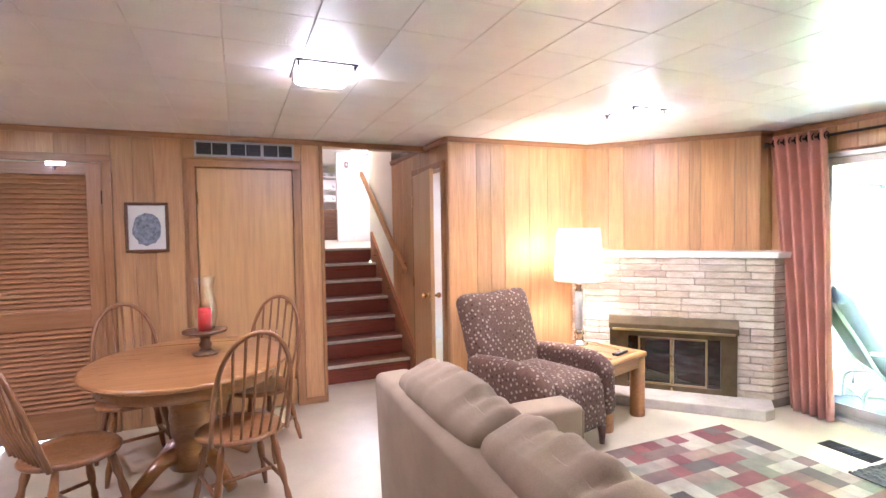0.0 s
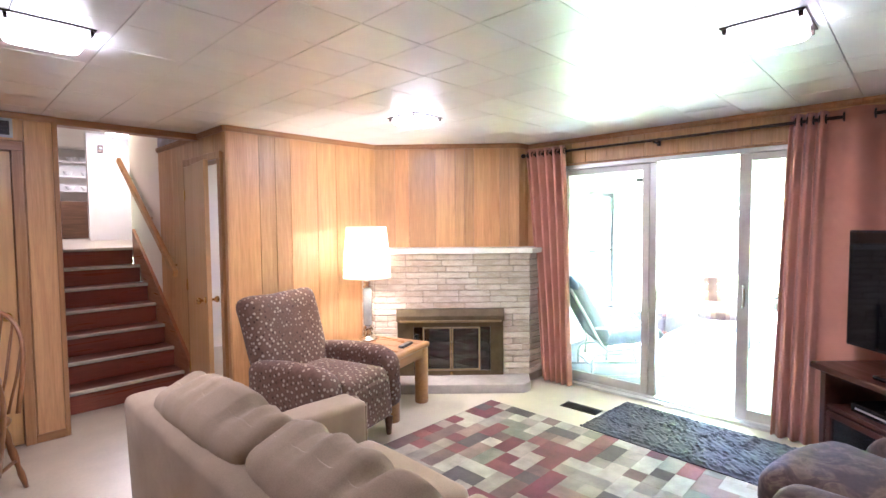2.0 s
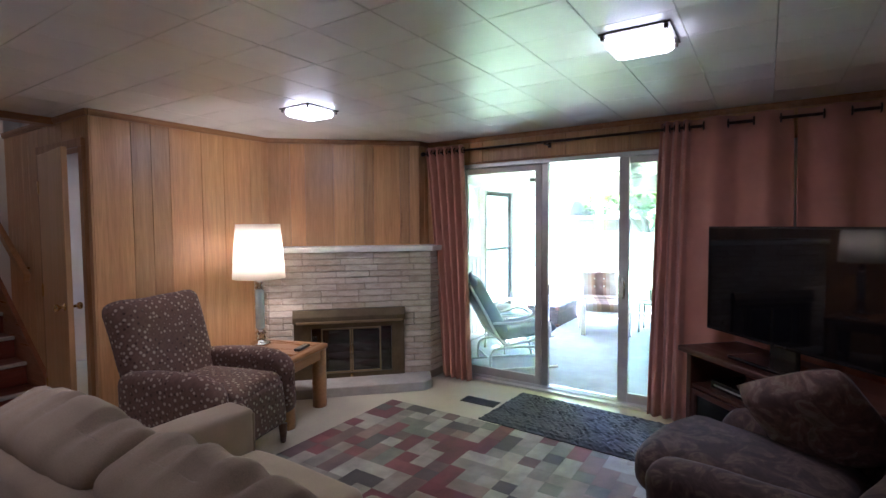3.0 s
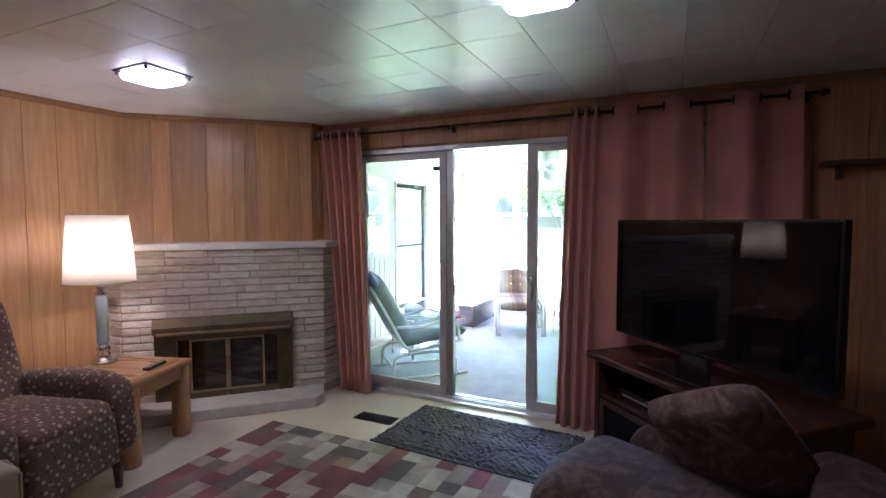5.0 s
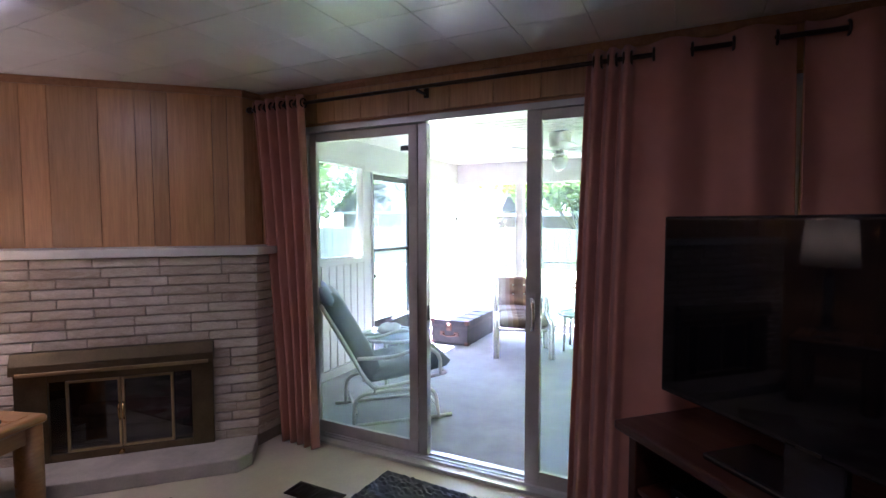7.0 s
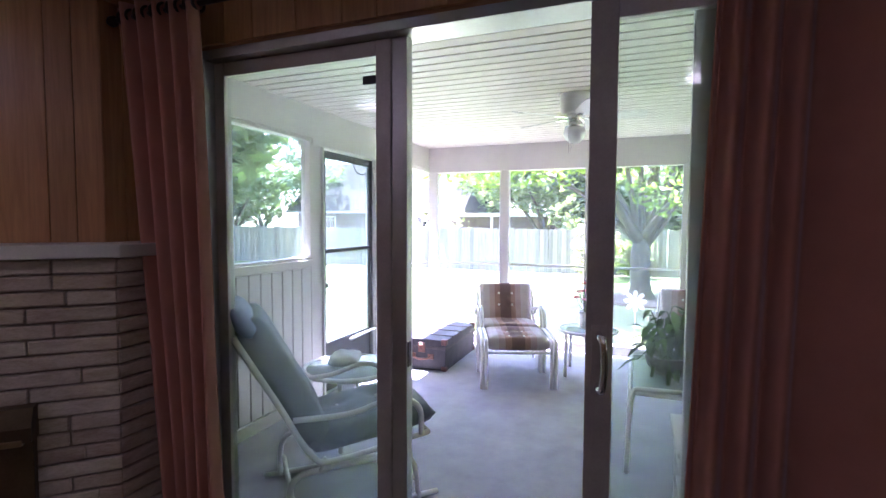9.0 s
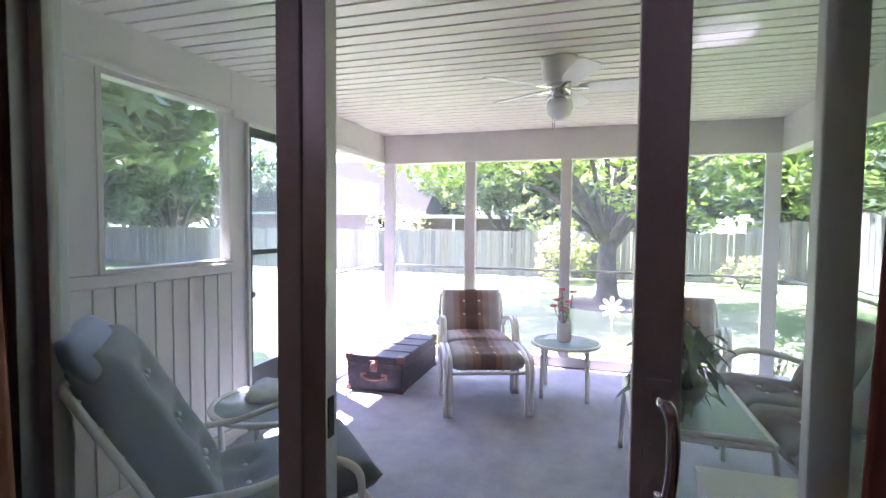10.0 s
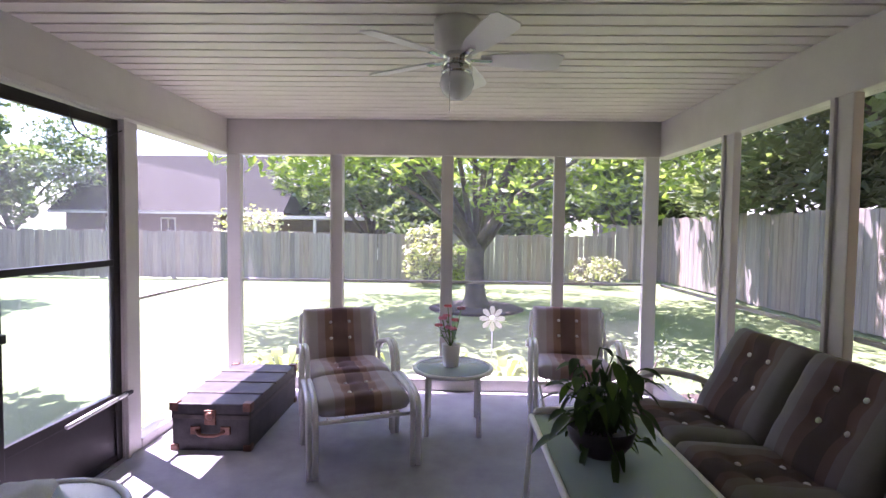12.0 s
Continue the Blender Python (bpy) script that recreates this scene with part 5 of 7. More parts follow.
for k in range(2):
    y = SY1 - 0.19 - W3 * (k + 0.5)
    part("seat_cushion", moved(soft_box(0.80, W3 - 0.008, 0.17, 0.05, 6, 0.008, 0.03, k), pose(SX0 + 0.60, y, 0.385)), SUEDE, sofa)
    bk = soft_box(0.19, W3 + 0.01, 0.47, 0.045, 34, 0.006, 0.0, 7 + k)
    crng = random.Random(31 + k)
    folds = [(crng.uniform(-0.85, 0.85), crng.uniform(0.035, 0.07), crng.uniform(-0.35, 0.35), crng.uniform(0.5, 1.0)) for _ in range(11)]
    for v_ in bk.verts:
        yy, zz = v_.co.y / (W3 / 2), v_.co.z / 0.25
        side = max(-1.0, min(1.0, v_.co.x / 0.07))
        # stuffed out in the middle and crowned on top
        v_.co.x += 0.034 * (1 - min(1, yy ** 4)) * (1 - min(1, zz * zz)) * side
        v_.co.z += (0.035 * (1 - yy * yy) - 0.03 * max(0.0, abs(yy) - 0.8)) * max(0.0, zz)
        # gathers that run forward from the piping over the top
        fall = max(0.0, min(1.0, (zz + 0.15) / 0.6)) * (1 - min(1.0, abs(yy)) ** 6) * (0.35 + 0.65 * max(0.0, side + 0.4) / 1.4)
        for y0_, w_, sl_, am_ in folds:
            q_ = (yy - y0_ - sl_ * (0.5 - zz) * 0.5 - 0.05 * noise.noise(v_.co * 7)) / w_
            if abs(q_) < 3:
                v_.co.z -= 0.020 * am_ * math.exp(-q_ * q_) * fall
                v_.co.x -= 0.018 * am_ * math.exp(-q_ * q_) * fall * (1 if side > 0 else 0)
    seat_m = pose(SX0 + 0.21, y, 0.745, 0, -24 + 2 * k, (1, -2)[k])
    part("back_cushion", moved(bk, seat_m), SUEDE, sofa, "overstuffed wrinkled back cushion")
for x in (SX0 + 0.06, SX0 + 0.88):
    for y in (SY0 + 0.08, SY1 - 0.08):
        part("foot", box(x - 0.03, x + 0.03, y - 0.03, y + 0.03, 0, 0.075, 0.004), DARK_OAK, sofa)

# ---- den: armchair ----
ac = thing("armchair", "brown recliner armchair with a beige dotted pattern", "armchair", pose(2.18, 2.60, 0, 0, 0, 16))
# faces -y
part("base", moved(soft_box(0.52, 0.70, 0.26, 0.03, 5, 0.004), pose(0, 0.0, 0.25)), DOTS, ac)
part("seat", moved(soft_box(0.50, 0.62, 0.18, 0.06, 6, 0.006, 0.03), pose(0, -0.10, 0.43)), DOTS, ac)
part("footrest", moved(soft_box(0.50, 0.10, 0.30, 0.04, 5, 0.004), pose(0, -0.385, 0.32, -6)), DOTS, ac)
bk = soft_box(0.66, 0.20, 0.68, 0.08, 7, 0.008, 0.0, 3)
for v_ in bk.verts:
    if v_.co.z > 0:
        v_.co.z += 0.03 * (v_.co.x / 0.33) ** 2 * 0.5
    v_.co.x *= 1 - 0.06 * max(0, -v_.co.z / 0.34)
part("backrest", moved(bk, pose(0, 0.33, 0.70, -17)), DOTS, ac, "tall padded backrest")
for s in (-1, 1):
    arm_bm = soft_box(0.15, 0.74, 0.40, 0.065, 7, 0.005, 0.0, s + 4)
    for v_ in arm_bm.verts:
        f = (v_.co.y + 0.37) / 0.74
        if v_.co.z > 0:
            v_.co.z += 0.045 * math.sin(math.pi * (0.15 + 0.75 * f)) - 0.07 * max(0, 0.14 - f) / 0.14
    part("arm", moved(arm_bm, pose(s * 0.325, -0.06, 0.40)), DOTS, ac, "rounded rolled arm")
for sx_ in (-1, 1):
    for sy_ in (-0.36, 0.30):
        part("leg", moved(lathe([(0.018, 0), (0.03, 0.13)], 12), pose(sx_ * 0.30, sy_, 0.0)), DARK_OAK, ac, "dark tapered wooden leg")

# ---- den: end table, lamp, remote ----
et = thing("end_table", "square oak end table with thick rounded legs", "side table", pose(2.89, 2.79, 0, 0, 0, 17.5))
part("tabletop", box(-0.29, 0.29, -0.29, 0.29, 0.475, 0.52, 0.018, 3), TABLE_OAK, et)
part("inlay", box(-0.235, 0.235, -0.235, 0.235, 0.519, 0.5225, 0.001), TABLE_INLAY, et, "darker veneer inlay")
for x0, x1, y0, y1 in ((-0.22, 0.22, -0.27, -0.235), (-0.22, 0.22, 0.235, 0.27), (-0.27, -0.235, -0.22, 0.22), (0.235, 0.27, -0.22, 0.22)):
    part("apron", box(x0, x1, y0, y1, 0.40, 0.475, 0.004), TABLE_OAK, et)
for sx_ in (-1, 1):
    for sy_ in (-1, 1):
        part("leg", moved(lathe([(0.055, 0), (0.058, 0.01), (0.058, 0.476)], 20), pose(sx_ * 0.232, sy_ * 0.232, 0)), TABLE_OAK, et, "thick round leg")

la = thing("table_lamp", "glass and chrome table lamp with a lit white drum shade", "lamp", pose(2.915, 3.03, 0.5225))
part("base", lathe([(0.075, 0), (0.078, 0.012), (0.06, 0.022), (0.03, 0.035), (0.042, 0.055), (0.03, 0.075), (0.045, 0.095), (0.028, 0.12), (0.024, 0.13)], 26), CHROME, la, "chrome turned base")
part("column", lathe([(0.030, 0.13), (0.036, 0.14), (0.036, 0.44), (0.030, 0.45)], 22), LAMP_GLASS, la, "pale blue glass column")
part("collar", lathe([(0.022, 0.45), (0.04, 0.465), (0.022, 0.485), (0.034, 0.505), (0.016, 0.53), (0.010, 0.60)], 22), CHROME, la)
bm = bm_new()
rings = []
for r, z in ((0.205, 0.545), (0.19, 0.78), (0.172, 0.985), (0.1695, 0.985), (0.1875, 0.78), (0.2025, 0.545)):
    rings.append([bm.verts.new((r * math.cos(2 * math.pi * i / 48), r * math.sin(2 * math.pi * i / 48), z)) for i in range(48)])
for p_, q_ in zip(rings, rings[1:] + rings[:1]):
    for i in range(48):
        f = bm.faces.new((p_[i], p_[(i + 1) % 48], q_[(i + 1) % 48], q_[i]))
        f.smooth = True
bmesh.ops.recalc_face_normals(bm, faces=bm.faces)
part("shade", bm, SHADE, la, "white fabric drum shade, lit from inside")
part("bulb", lathe([(0.012, 0.60), (0.014, 0.64), (0.03, 0.70), (0.028, 0.74), (0.012, 0.76), (0.0, 0.762)], 16), BULB, la).visible_shadow = False
for a in (0, 120, 240):
    part("spider_arm", tube([(0, 0, 0.80), (0.186 * math.cos(radians(a)), 0.186 * math.sin(radians(a)), 0.80)], 0.002, 5), CHROME, la)
part("harp_stem", tube([(0.012, 0, 0.60), (0.05, 0, 0.70), (0, 0, 0.80)], 0.002, 5), CHROME, la)

rm = thing("remote_control", "black remote control lying on the end table", "remote control", pose(2.99, 2.62, 0.5225, 0, 0, 22))
part("body", box(-0.09, 0.09, -0.024, 0.024, 0.0, 0.02, 0.006), BLACK, rm)
for k in range(5):
    for j in (-1, 0, 1):
        part("button", box(-0.07 + k * 0.028, -0.056 + k * 0.028, j * 0.014 - 0.004, j * 0.014 + 0.004, 0.02, 0.0225), GREY_METAL, rm)

# ---- den: rugs ----
RX0, RX1, RY0, RY1 = 1.95, 3.605, -0.20, 2.215
rug = thing("area_rug", "patchwork rug in burgundy, beige, grey and brown blocks", "rug")
part("backing", box(RX0, RX1, RY0, RY1, 0.0, 0.007, 0.002), RUG_EDGE, rug, "dark bound edge")
cols = [(0.15, 0.03, 0.035), (0.20, 0.055, 0.055), (0.37, 0.315, 0.25), (0.30, 0.255, 0.205), (0.085, 0.065, 0.06), (0.24, 0.215, 0.175), (0.25, 0.165, 0.13), (0.41, 0.365, 0.295), (0.19, 0.185, 0.14), (0.15, 0.085, 0.075)]
rug_mats = [fabric("rug_wool_tone", c_, 0.95, 220.0, 0.42) for c_ in cols]
rrng = random.Random(21)
cell = {}
NX, NY = 14, 21
cw, ch = (RX1 - RX0 - 0.02) / NX, (RY1 - RY0 - 0.02) / NY
used = set()
for i in range(NX):
    for j in range(NY):
        if (i, j) in used:
            continue
        wi, hj = rrng.choice(((1, 1), (1, 1), (2, 1), (1, 2), (2, 1), (1, 1)))
        if i + wi > NX or j + hj > NY or any((a, b) in used for a in range(i, i + wi) for b in range(j, j + hj)):
            wi = hj = 1
        for a in range(i, i + wi):
            for b in range(j, j + hj):
                used.add((a, b))
        x0, y0 = RX0 + 0.01 + i * cw, RY0 + 0.01 + j * ch
        part("rug_block", box(x0, x0 + wi * cw - 0.0002, y0, y0 + hj * ch - 0.0002, 0.006, 0.0115 + rrng.uniform(0, 0.0006), 0.0004, 1), rrng.choice(rug_mats), rug)

mat_ = thing("door_mat", "charcoal grey tufted mat lying before the patio door", "rug", pose(3.93, 0.735, 0.0, 0, 0, -3.5))
bm = bm_new()
nx, ny = 40, 64
g = [[bm.verts.new((-0.36 + 0.72 * i / nx + 0.004 * noise.noise(Vector((j * 0.3, 0, i * 0.02))), -0.62 + 1.24 * j / ny, 0.012 + 0.010 * noise.noise(Vector((i * 0.9, j * 0.9, 0))) + 0.012 * (1 - (abs(2 * i / nx - 1) > 0.86 or abs(2 * j / ny - 1) > 0.92) * 0.5))) for j in range(ny + 1)] for i in range(nx + 1)]
for i in range(nx):
    for j in range(ny):
        bm.faces.new((g[i][j], g[i + 1][j], g[i + 1][j + 1], g[i][j + 1]))
ext = bmesh.ops.extrude_face_region(bm, geom=list(bm.faces))
for v_ in [e for e in ext["geom"] if isinstance(e, bmesh.types.BMVert)]:
    v_.co.z = 0.0125 if v_.co.x < -0.25 else 0.0
bmesh.ops.recalc_face_normals(bm, faces=bm.faces)
part("tufted_top", bm, MAT_GREY, mat_)

# ---- den: television corner ----
ax = Vector((-0.713, -0.701, 0))
back = Vector((0.701, -0.713, 0))
TVM = Matrix(((ax.x, back.x, 0, 4.037), (ax.y, back.y, 0, -0.104), (0, 0, 1, 0), (0, 0, 0, 1)))   # local: along, back, up
tv = thing("television", "large black flat-screen television, switched off", "television", TVM)
part("case", box(0.0, 1.24, 0.004, 0.045, 0.80, 1.47, 0.008), BLACK_GLOSS, tv)
part("screen", box(0.018, 1.222, 0.0, 0.006, 0.822, 1.455), SCREEN, tv, "glossy black screen")
part("neck", box(0.48, 0.65, 0.02, 0.05, 0.70, 0.82, 0.005), BLACK_GLOSS, tv)
part("stand_foot", box(0.30, 0.83, -0.10, 0.12, 0.683, 0.705, 0.008), BLACK_GLOSS, tv)
part("logo_bar", box(0.53, 0.60, -0.001, 0.003, 0.806, 0.815), DARK_METAL, tv)
ts = thing("tv_stand", "dark cherry television stand with open shelves", "tv stand", TVM)
part("top", box(-0.06, 1.20, -0.165, 0.30, 0.645, 0.683, 0.01), CHERRY, ts)
for a in (0.0, 1.10):
    part("side_panel", box(a - 0.0, a + 0.04, -0.14, 0.28, 0.0, 0.645, 0.004), CHERRY, ts)
part("shelf", box(0.04, 1.10, -0.13, 0.28, 0.43, 0.455, 0.004), CHERRY, ts)
part("floor_shelf", box(0.04, 1.10, -0.13, 0.28, 0.06, 0.09, 0.004), CHERRY, ts)
part("back_panel", box(0.04, 1.10, 0.265, 0.28, 0.09, 0.43), CHERRY, ts)
part("divider", box(0.55, 0.58, -0.12, 0.265, 0.09, 0.43), CHERRY, ts)
for a, b in ((0.05, 0.545), (0.585, 1.09)):
    gd = part("glass_door", box(a + 0.03, b - 0.03, -0.128, -0.122, 0.13, 0.39), SMOKED, ts, "dark glass cabinet door")
    fm = bm_new()
    for q in ((a, a + 0.032, 0.095, 0.425), (b - 0.032, b, 0.095, 0.425), (a + 0.032, b - 0.032, 0.095, 0.13), (a + 0.032, b - 0.032, 0.39, 0.425)):
        merge(fm, box(q[0], q[1], -0.14, -0.12, q[2], q[3], 0.002))
    part("door_frame", fm, CHERRY, gd)
pl = thing("media_player", "slim black media player on the stand's open shelf", "electronics", TVM)
part("body", box(0.15, 0.55, -0.08, 0.18, 0.4555, 0.51, 0.005), BLACK_GLOSS, pl)
part("front_strip", box(0.18, 0.52, -0.082, -0.079, 0.475, 0.485), GREY_METAL, pl)

sw = thing("tub_chair", "brown floral lounge chair with broad rounded arms", "armchair", pose(2.84, -0.52, 0, 0, 0, 74))
# faces +x locally
part("base", moved(soft_box(0.78, 0.92, 0.30, 0.05, 6, 0.004), pose(-0.02, 0, 0.20)), FLORAL, sw)
part("plinth", lathe([(0.30, 0.0), (0.31, 0.055)], 30), BLACK, sw)
seat = soft_box(0.74, 0.60, 0.22, 0.085, 10, 0.006, 0.035, 2)
for v_ in seat.verts:
    if v_.co.x > 0.15:
        v_.co.x += 0.07 * (1 - min(1.0, (v_.co.y / 0.30) ** 2)) * (v_.co.x - 0.15) / 0.22
        v_.co.y *= 1 + 0.16 * (v_.co.x - 0.15) / 0.22
part("seat_cushion", moved(seat, pose(0.13, 0, 0.37, 0, -3, 0)), FLORAL, sw, "full seat cushion bulging past the arms")
for s in (-1, 1):
    arm = soft_box(0.86, 0.21, 0.45, 0.085, 9, 0.006, 0.02, 5 + s)
    for v_ in arm.verts:
        f = v_.co.x / 0.43
        if v_.co.z > 0:
            v_.co.z += 0.03 * max(0.0, -f) - 0.02 * max(0.0, f) ** 2
        v_.co.y += s * 0.03 * max(0.0, v_.co.z) / 0.26
    part("arm", moved(arm, pose(-0.04, s * 0.385, 0.315)), FLORAL, sw, "broad rounded arm")
bk = soft_box(0.24, 0.94, 0.58, 0.10, 9, 0.008, 0.0, 9)
for v_ in bk.verts:
    v_.co.x += 0.07 * (v_.co.y / 0.47) ** 2 * (1 if v_.co.x > 0 else 0.6)
    if v_.co.z > 0:
        v_.co.z -= 0.09 * (v_.co.y / 0.47) ** 4
part("backrest", moved(bk, pose(-0.40, 0, 0.37, 0, -8, 0)), FLORAL, sw, "low curved padded back")
pw = thing("throw_pillow", "floral throw pillow propped in the lounge chair", "pillow", pose(3.02, -0.62, 0.64, 60, 24, 58))
part("cover", pillow(0.48, 0.46, 0.19, 0.45, 14, 0.010, 3), FLORAL2, pw)

sh = thing("wall_shelf", "small dark wooden wall shelf", "shelf")
part("board", box(4.36, 4.499, -1.60, -1.17, 1.775, 1.80, 0.004), DARK_OAK, sh)
for y in (-1.52, -1.26):
    part("bracket", merge(box(4.44, 4.499, y - 0.01, y + 0.01, 1.70, 1.775, 0.002), box(4.40, 4.44, y - 0.008, y + 0.008, 1.745, 1.775)), DARK_OAK, sh)

# ---- upper level seen from the stair ----
dl = thing("dome_light", "lit white dome ceiling light over the stair head", "ceiling light", pose(2.5, 9.2, 3.16))
part("rim", lathe([(0.20, -0.03), (0.215, -0.02), (0.215, 0.0)], 30), CHROME, dl)
part("dome", lathe([(0.0, -0.16), (0.08, -0.15), (0.15, -0.11), (0.19, -0.06), (0.20, -0.03)], 30), LIGHT_GLASS, dl, "glowing white glass dome").visible_shadow = False
th = thing("thermostat", "small brown wall thermostat", "thermostat")
part("case", box(2.36, 2.44, 9.97, 9.999, 2.83, 2.96, 0.006), DARK_OAK, th)
part("dial", lathe([(0.025, 0), (0.022, 0.008)], 16, pose(2.40, 9.97, 2.90, 90)), GREY_METAL, th)
ks = thing("kitchen_shelf", "white open kitchen shelves with pale dishes", "shelf")
part("back", box(0.9, 3.2, 12.36, 12.398, 1.30, 3.3), WHITE_PAINT, ks)
for z in (2.25, 2.55, 2.85, 3.15):
    part("board", box(0.92, 3.18, 12.10, 12.36, z, z + 0.03, 0.003), WHITE_PAINT, ks)
part("counter", box(0.9, 3.2, 11.85, 12.36, 1.30, 2.05, 0.004), DARK_OAK, ks, "dark counter below")
dish_rng = random.Random(3)
dish = thing("dish", "pale ceramic dish on the kitchen shelf", "dish", group="kitchen dishes")
part("bowl", lathe([(0.03, 0), (0.05, 0.01), (0.09, 0.09), (0.084, 0.09), (0.045, 0.018), (0.0, 0.014)], 18), MANTEL, dish)
dish.matrix_basis = pose(1.0, 12.22, 2.28)
for z in (2.28, 2.58, 2.88):
    for x in (1.8, 2.05, 2.3, 2.55):
        copy_thing(dish, pose(x + dish_rng.uniform(-0.03, 0.03), 12.22, z))

# ---- porch: left wall, window, screen door ----
LW = PY1
pw_ = tagged(link("wall_porch_left", merge(box(4.66, 6.055, LW + 0.012, LW + 0.10, 0.012, 1.06), box(4.66, 5.22, LW + 0.012, LW + 0.10, 1.06, 2.0)), PORCH_PAINT), "white grooved board half wall on the porch", "wall", kind="structure")
x = 4.664
while x < 6.03:
    part("board", box(x, min(x + 0.098, 6.052), LW, LW + 0.012, 0.10, 1.04, 0.004, 1), PORCH_PAINT, pw_)
    x += 0.106
for x in (4.664, 4.86, 5.05):
    part("board", box(x, x + 0.18, LW, LW + 0.012, 1.10, 2.0, 0.004, 1), PORCH_PAINT, pw_)
part("base_rail", box(4.664, 6.055, LW - 0.012, LW + 0.012, 0.012, 0.095, 0.004), PORCH_PAINT, pw_)
part("cap_rail", box(4.664, 6.055, LW - 0.02, LW + 0.012, 1.045, 1.10, 0.005), PORCH_PAINT, pw_)
wn = thing("window_porch", "white framed porch window onto the yard", "window", kind="structure")
for q in ((5.222, 5.25, 1.102, 2.0), (6.03, 6.055, 1.102, 2.0), (5.25, 6.03, 1.102, 1.12), (5.25, 6.03, 1.975, 2.0)):
    part("frame", box(q[0], q[1], LW - 0.008, LW + 0.07, q[2], q[3], 0.004), PORCH_PAINT, wn)
part("pane", box(5.245, 6.035, LW + 0.03, LW + 0.036, 1.115, 1.98), STORM_GLASS, wn).visible_shadow = False

dr = thing("screen_door", "dark bronze aluminium storm door with a solid kick panel", "door", kind="structure")
for q in ((6.215, 6.265, 0.02, 1.94), (6.955, 7.003, 0.02, 1.94)):
    part("stile", box(q[0], q[1], LW + 0.02, LW + 0.05, q[2], q[3], 0.003), BRONZE_DARK, dr)
for z0, z1 in ((1.88, 1.94), (1.13, 1.165), (0.36, 0.41), (0.02, 0.06)):
    part("cross_rail", box(6.265, 6.955, LW + 0.022, LW + 0.048, z0, z1, 0.003), BRONZE_DARK, dr)
part("kick_panel", box(6.265, 6.955, LW + 0.03, LW + 0.04, 0.06, 0.36), BRONZE_DARK, dr, "solid dark kick panel")
for z0, z1 in ((0.41, 1.13), (1.165, 1.88)):
    part("pane", box(6.26, 6.96, LW + 0.033, LW + 0.037, z0, z1), STORM_GLASS, dr, "clear storm glass").visible_shadow = False
part("closer_tube", tube([(6.55, LW - 0.02, 0.385), (6.98, LW - 0.02, 0.40)], 0.012, 10), ALU_LIGHT, dr, "pale door closer tube")
part("closer_bracket", box(6.96, 7.03, LW - 0.03, LW + 0.0, 0.39, 0.41, 0.003), BLACK, dr)
part("latch", box(6.225, 6.255, LW - 0.01, LW + 0.02, 0.86, 0.90, 0.004), BLACK, dr, "small black latch")
part("chain", tube(smooth_path([(6.62, LW, 1.92), (6.66, LW - 0.01, 1.82), (6.80, LW, 1.80), (6.99, LW - 0.01, 1.88)], 5), 0.004, 5), BLACK, dr)
tagged(link("trim_left_header", merge(box(4.664, 6.06, LW - 0.015, LW, 2.003, 2.035, 0.004), box(6.06, 8.28, LW - 0.015, LW, 1.955, 2.0, 0.004)), PORCH_PAINT), "white head moulding above the porch door", "trim", kind="structure")
tagged(link("trim_door_threshold", box(6.205, 7.005, LW, LW + 0.10, 0.012, 0.02), ALU_LIGHT), "aluminium threshold", "trim", kind="structure")

# ---- porch: fan ----
fan = thing("ceiling_fan", "small white five-blade ceiling fan with a glass light", "ceiling fan", pose(6.385, 0.835, PH))
part("housing", lathe([(0.075, -0.13), (0.09, -0.12), (0.098, -0.07), (0.10, -0.02), (0.10, 0.0)], 28), WHITE_GLOSS, fan, "white motor housing")
part("rotor", lathe([(0.05, -0.185), (0.062, -0.175), (0.062, -0.14), (0.05, -0.13)], 24), CHROME, fan)
for k in range(5):
    a = 59 + 72 * k
    bl = bm_new()
    n = 10
    up, lo = [], []
    outline = [(0.10, 0.025), (0.16, 0.045), (0.33, 0.060), (0.42, 0.060), (0.448, 0.045), (0.448, -0.045), (0.42, -0.060), (0.33, -0.060), (0.16, -0.045), (0.10, -0.025)]
    up = [bl.verts.new((px_, py_, 0.003)) for px_, py_ in outline]
    lo = [bl.verts.new((px_, py_, -0.003)) for px_, py_ in outline]
    bl.faces.new(up)
    bl.faces.new(lo[::-1])
    for i in range(10):
        bl.faces.new((up[i], lo[i], lo[(i + 1) % 10], up[(i + 1) % 10]))
    bmesh.ops.recalc_face_normals(bl, faces=bl.faces)
    b_ = part("blade", moved(bl, pose(0, 0, -0.15, 0, 0, a) @ pose(0, 0, 0, -14, 0, 0)), WHITE_GLOSS, fan, "white fan blade")
    part("blade_iron", moved(box(0.05, 0.15, -0.016, 0.016, -0.006, -0.002, 0.001), pose(0, 0, -0.152, 0, 0, a)), CHROME, b_)
part("light_fitter", lathe([(0.058, -0.225), (0.066, -0.215), (0.066, -0.19), (0.05, -0.185)], 24), CHROME, fan)
part("light_glass", lathe([(0.0, -0.325), (0.03, -0.32), (0.06, -0.295), (0.074, -0.255), (0.066, -0.222)], 24), MILK_GLASS, fan, "white glass light shade")
for sx_, ln in ((-0.06, 0.17), (0.065, 0.13)):
    part("pull_chain", tube([(sx_, 0.03, -0.20), (sx_ * 1.1, 0.03, -0.22 - ln)], 0.002, 5), CHROME, fan)

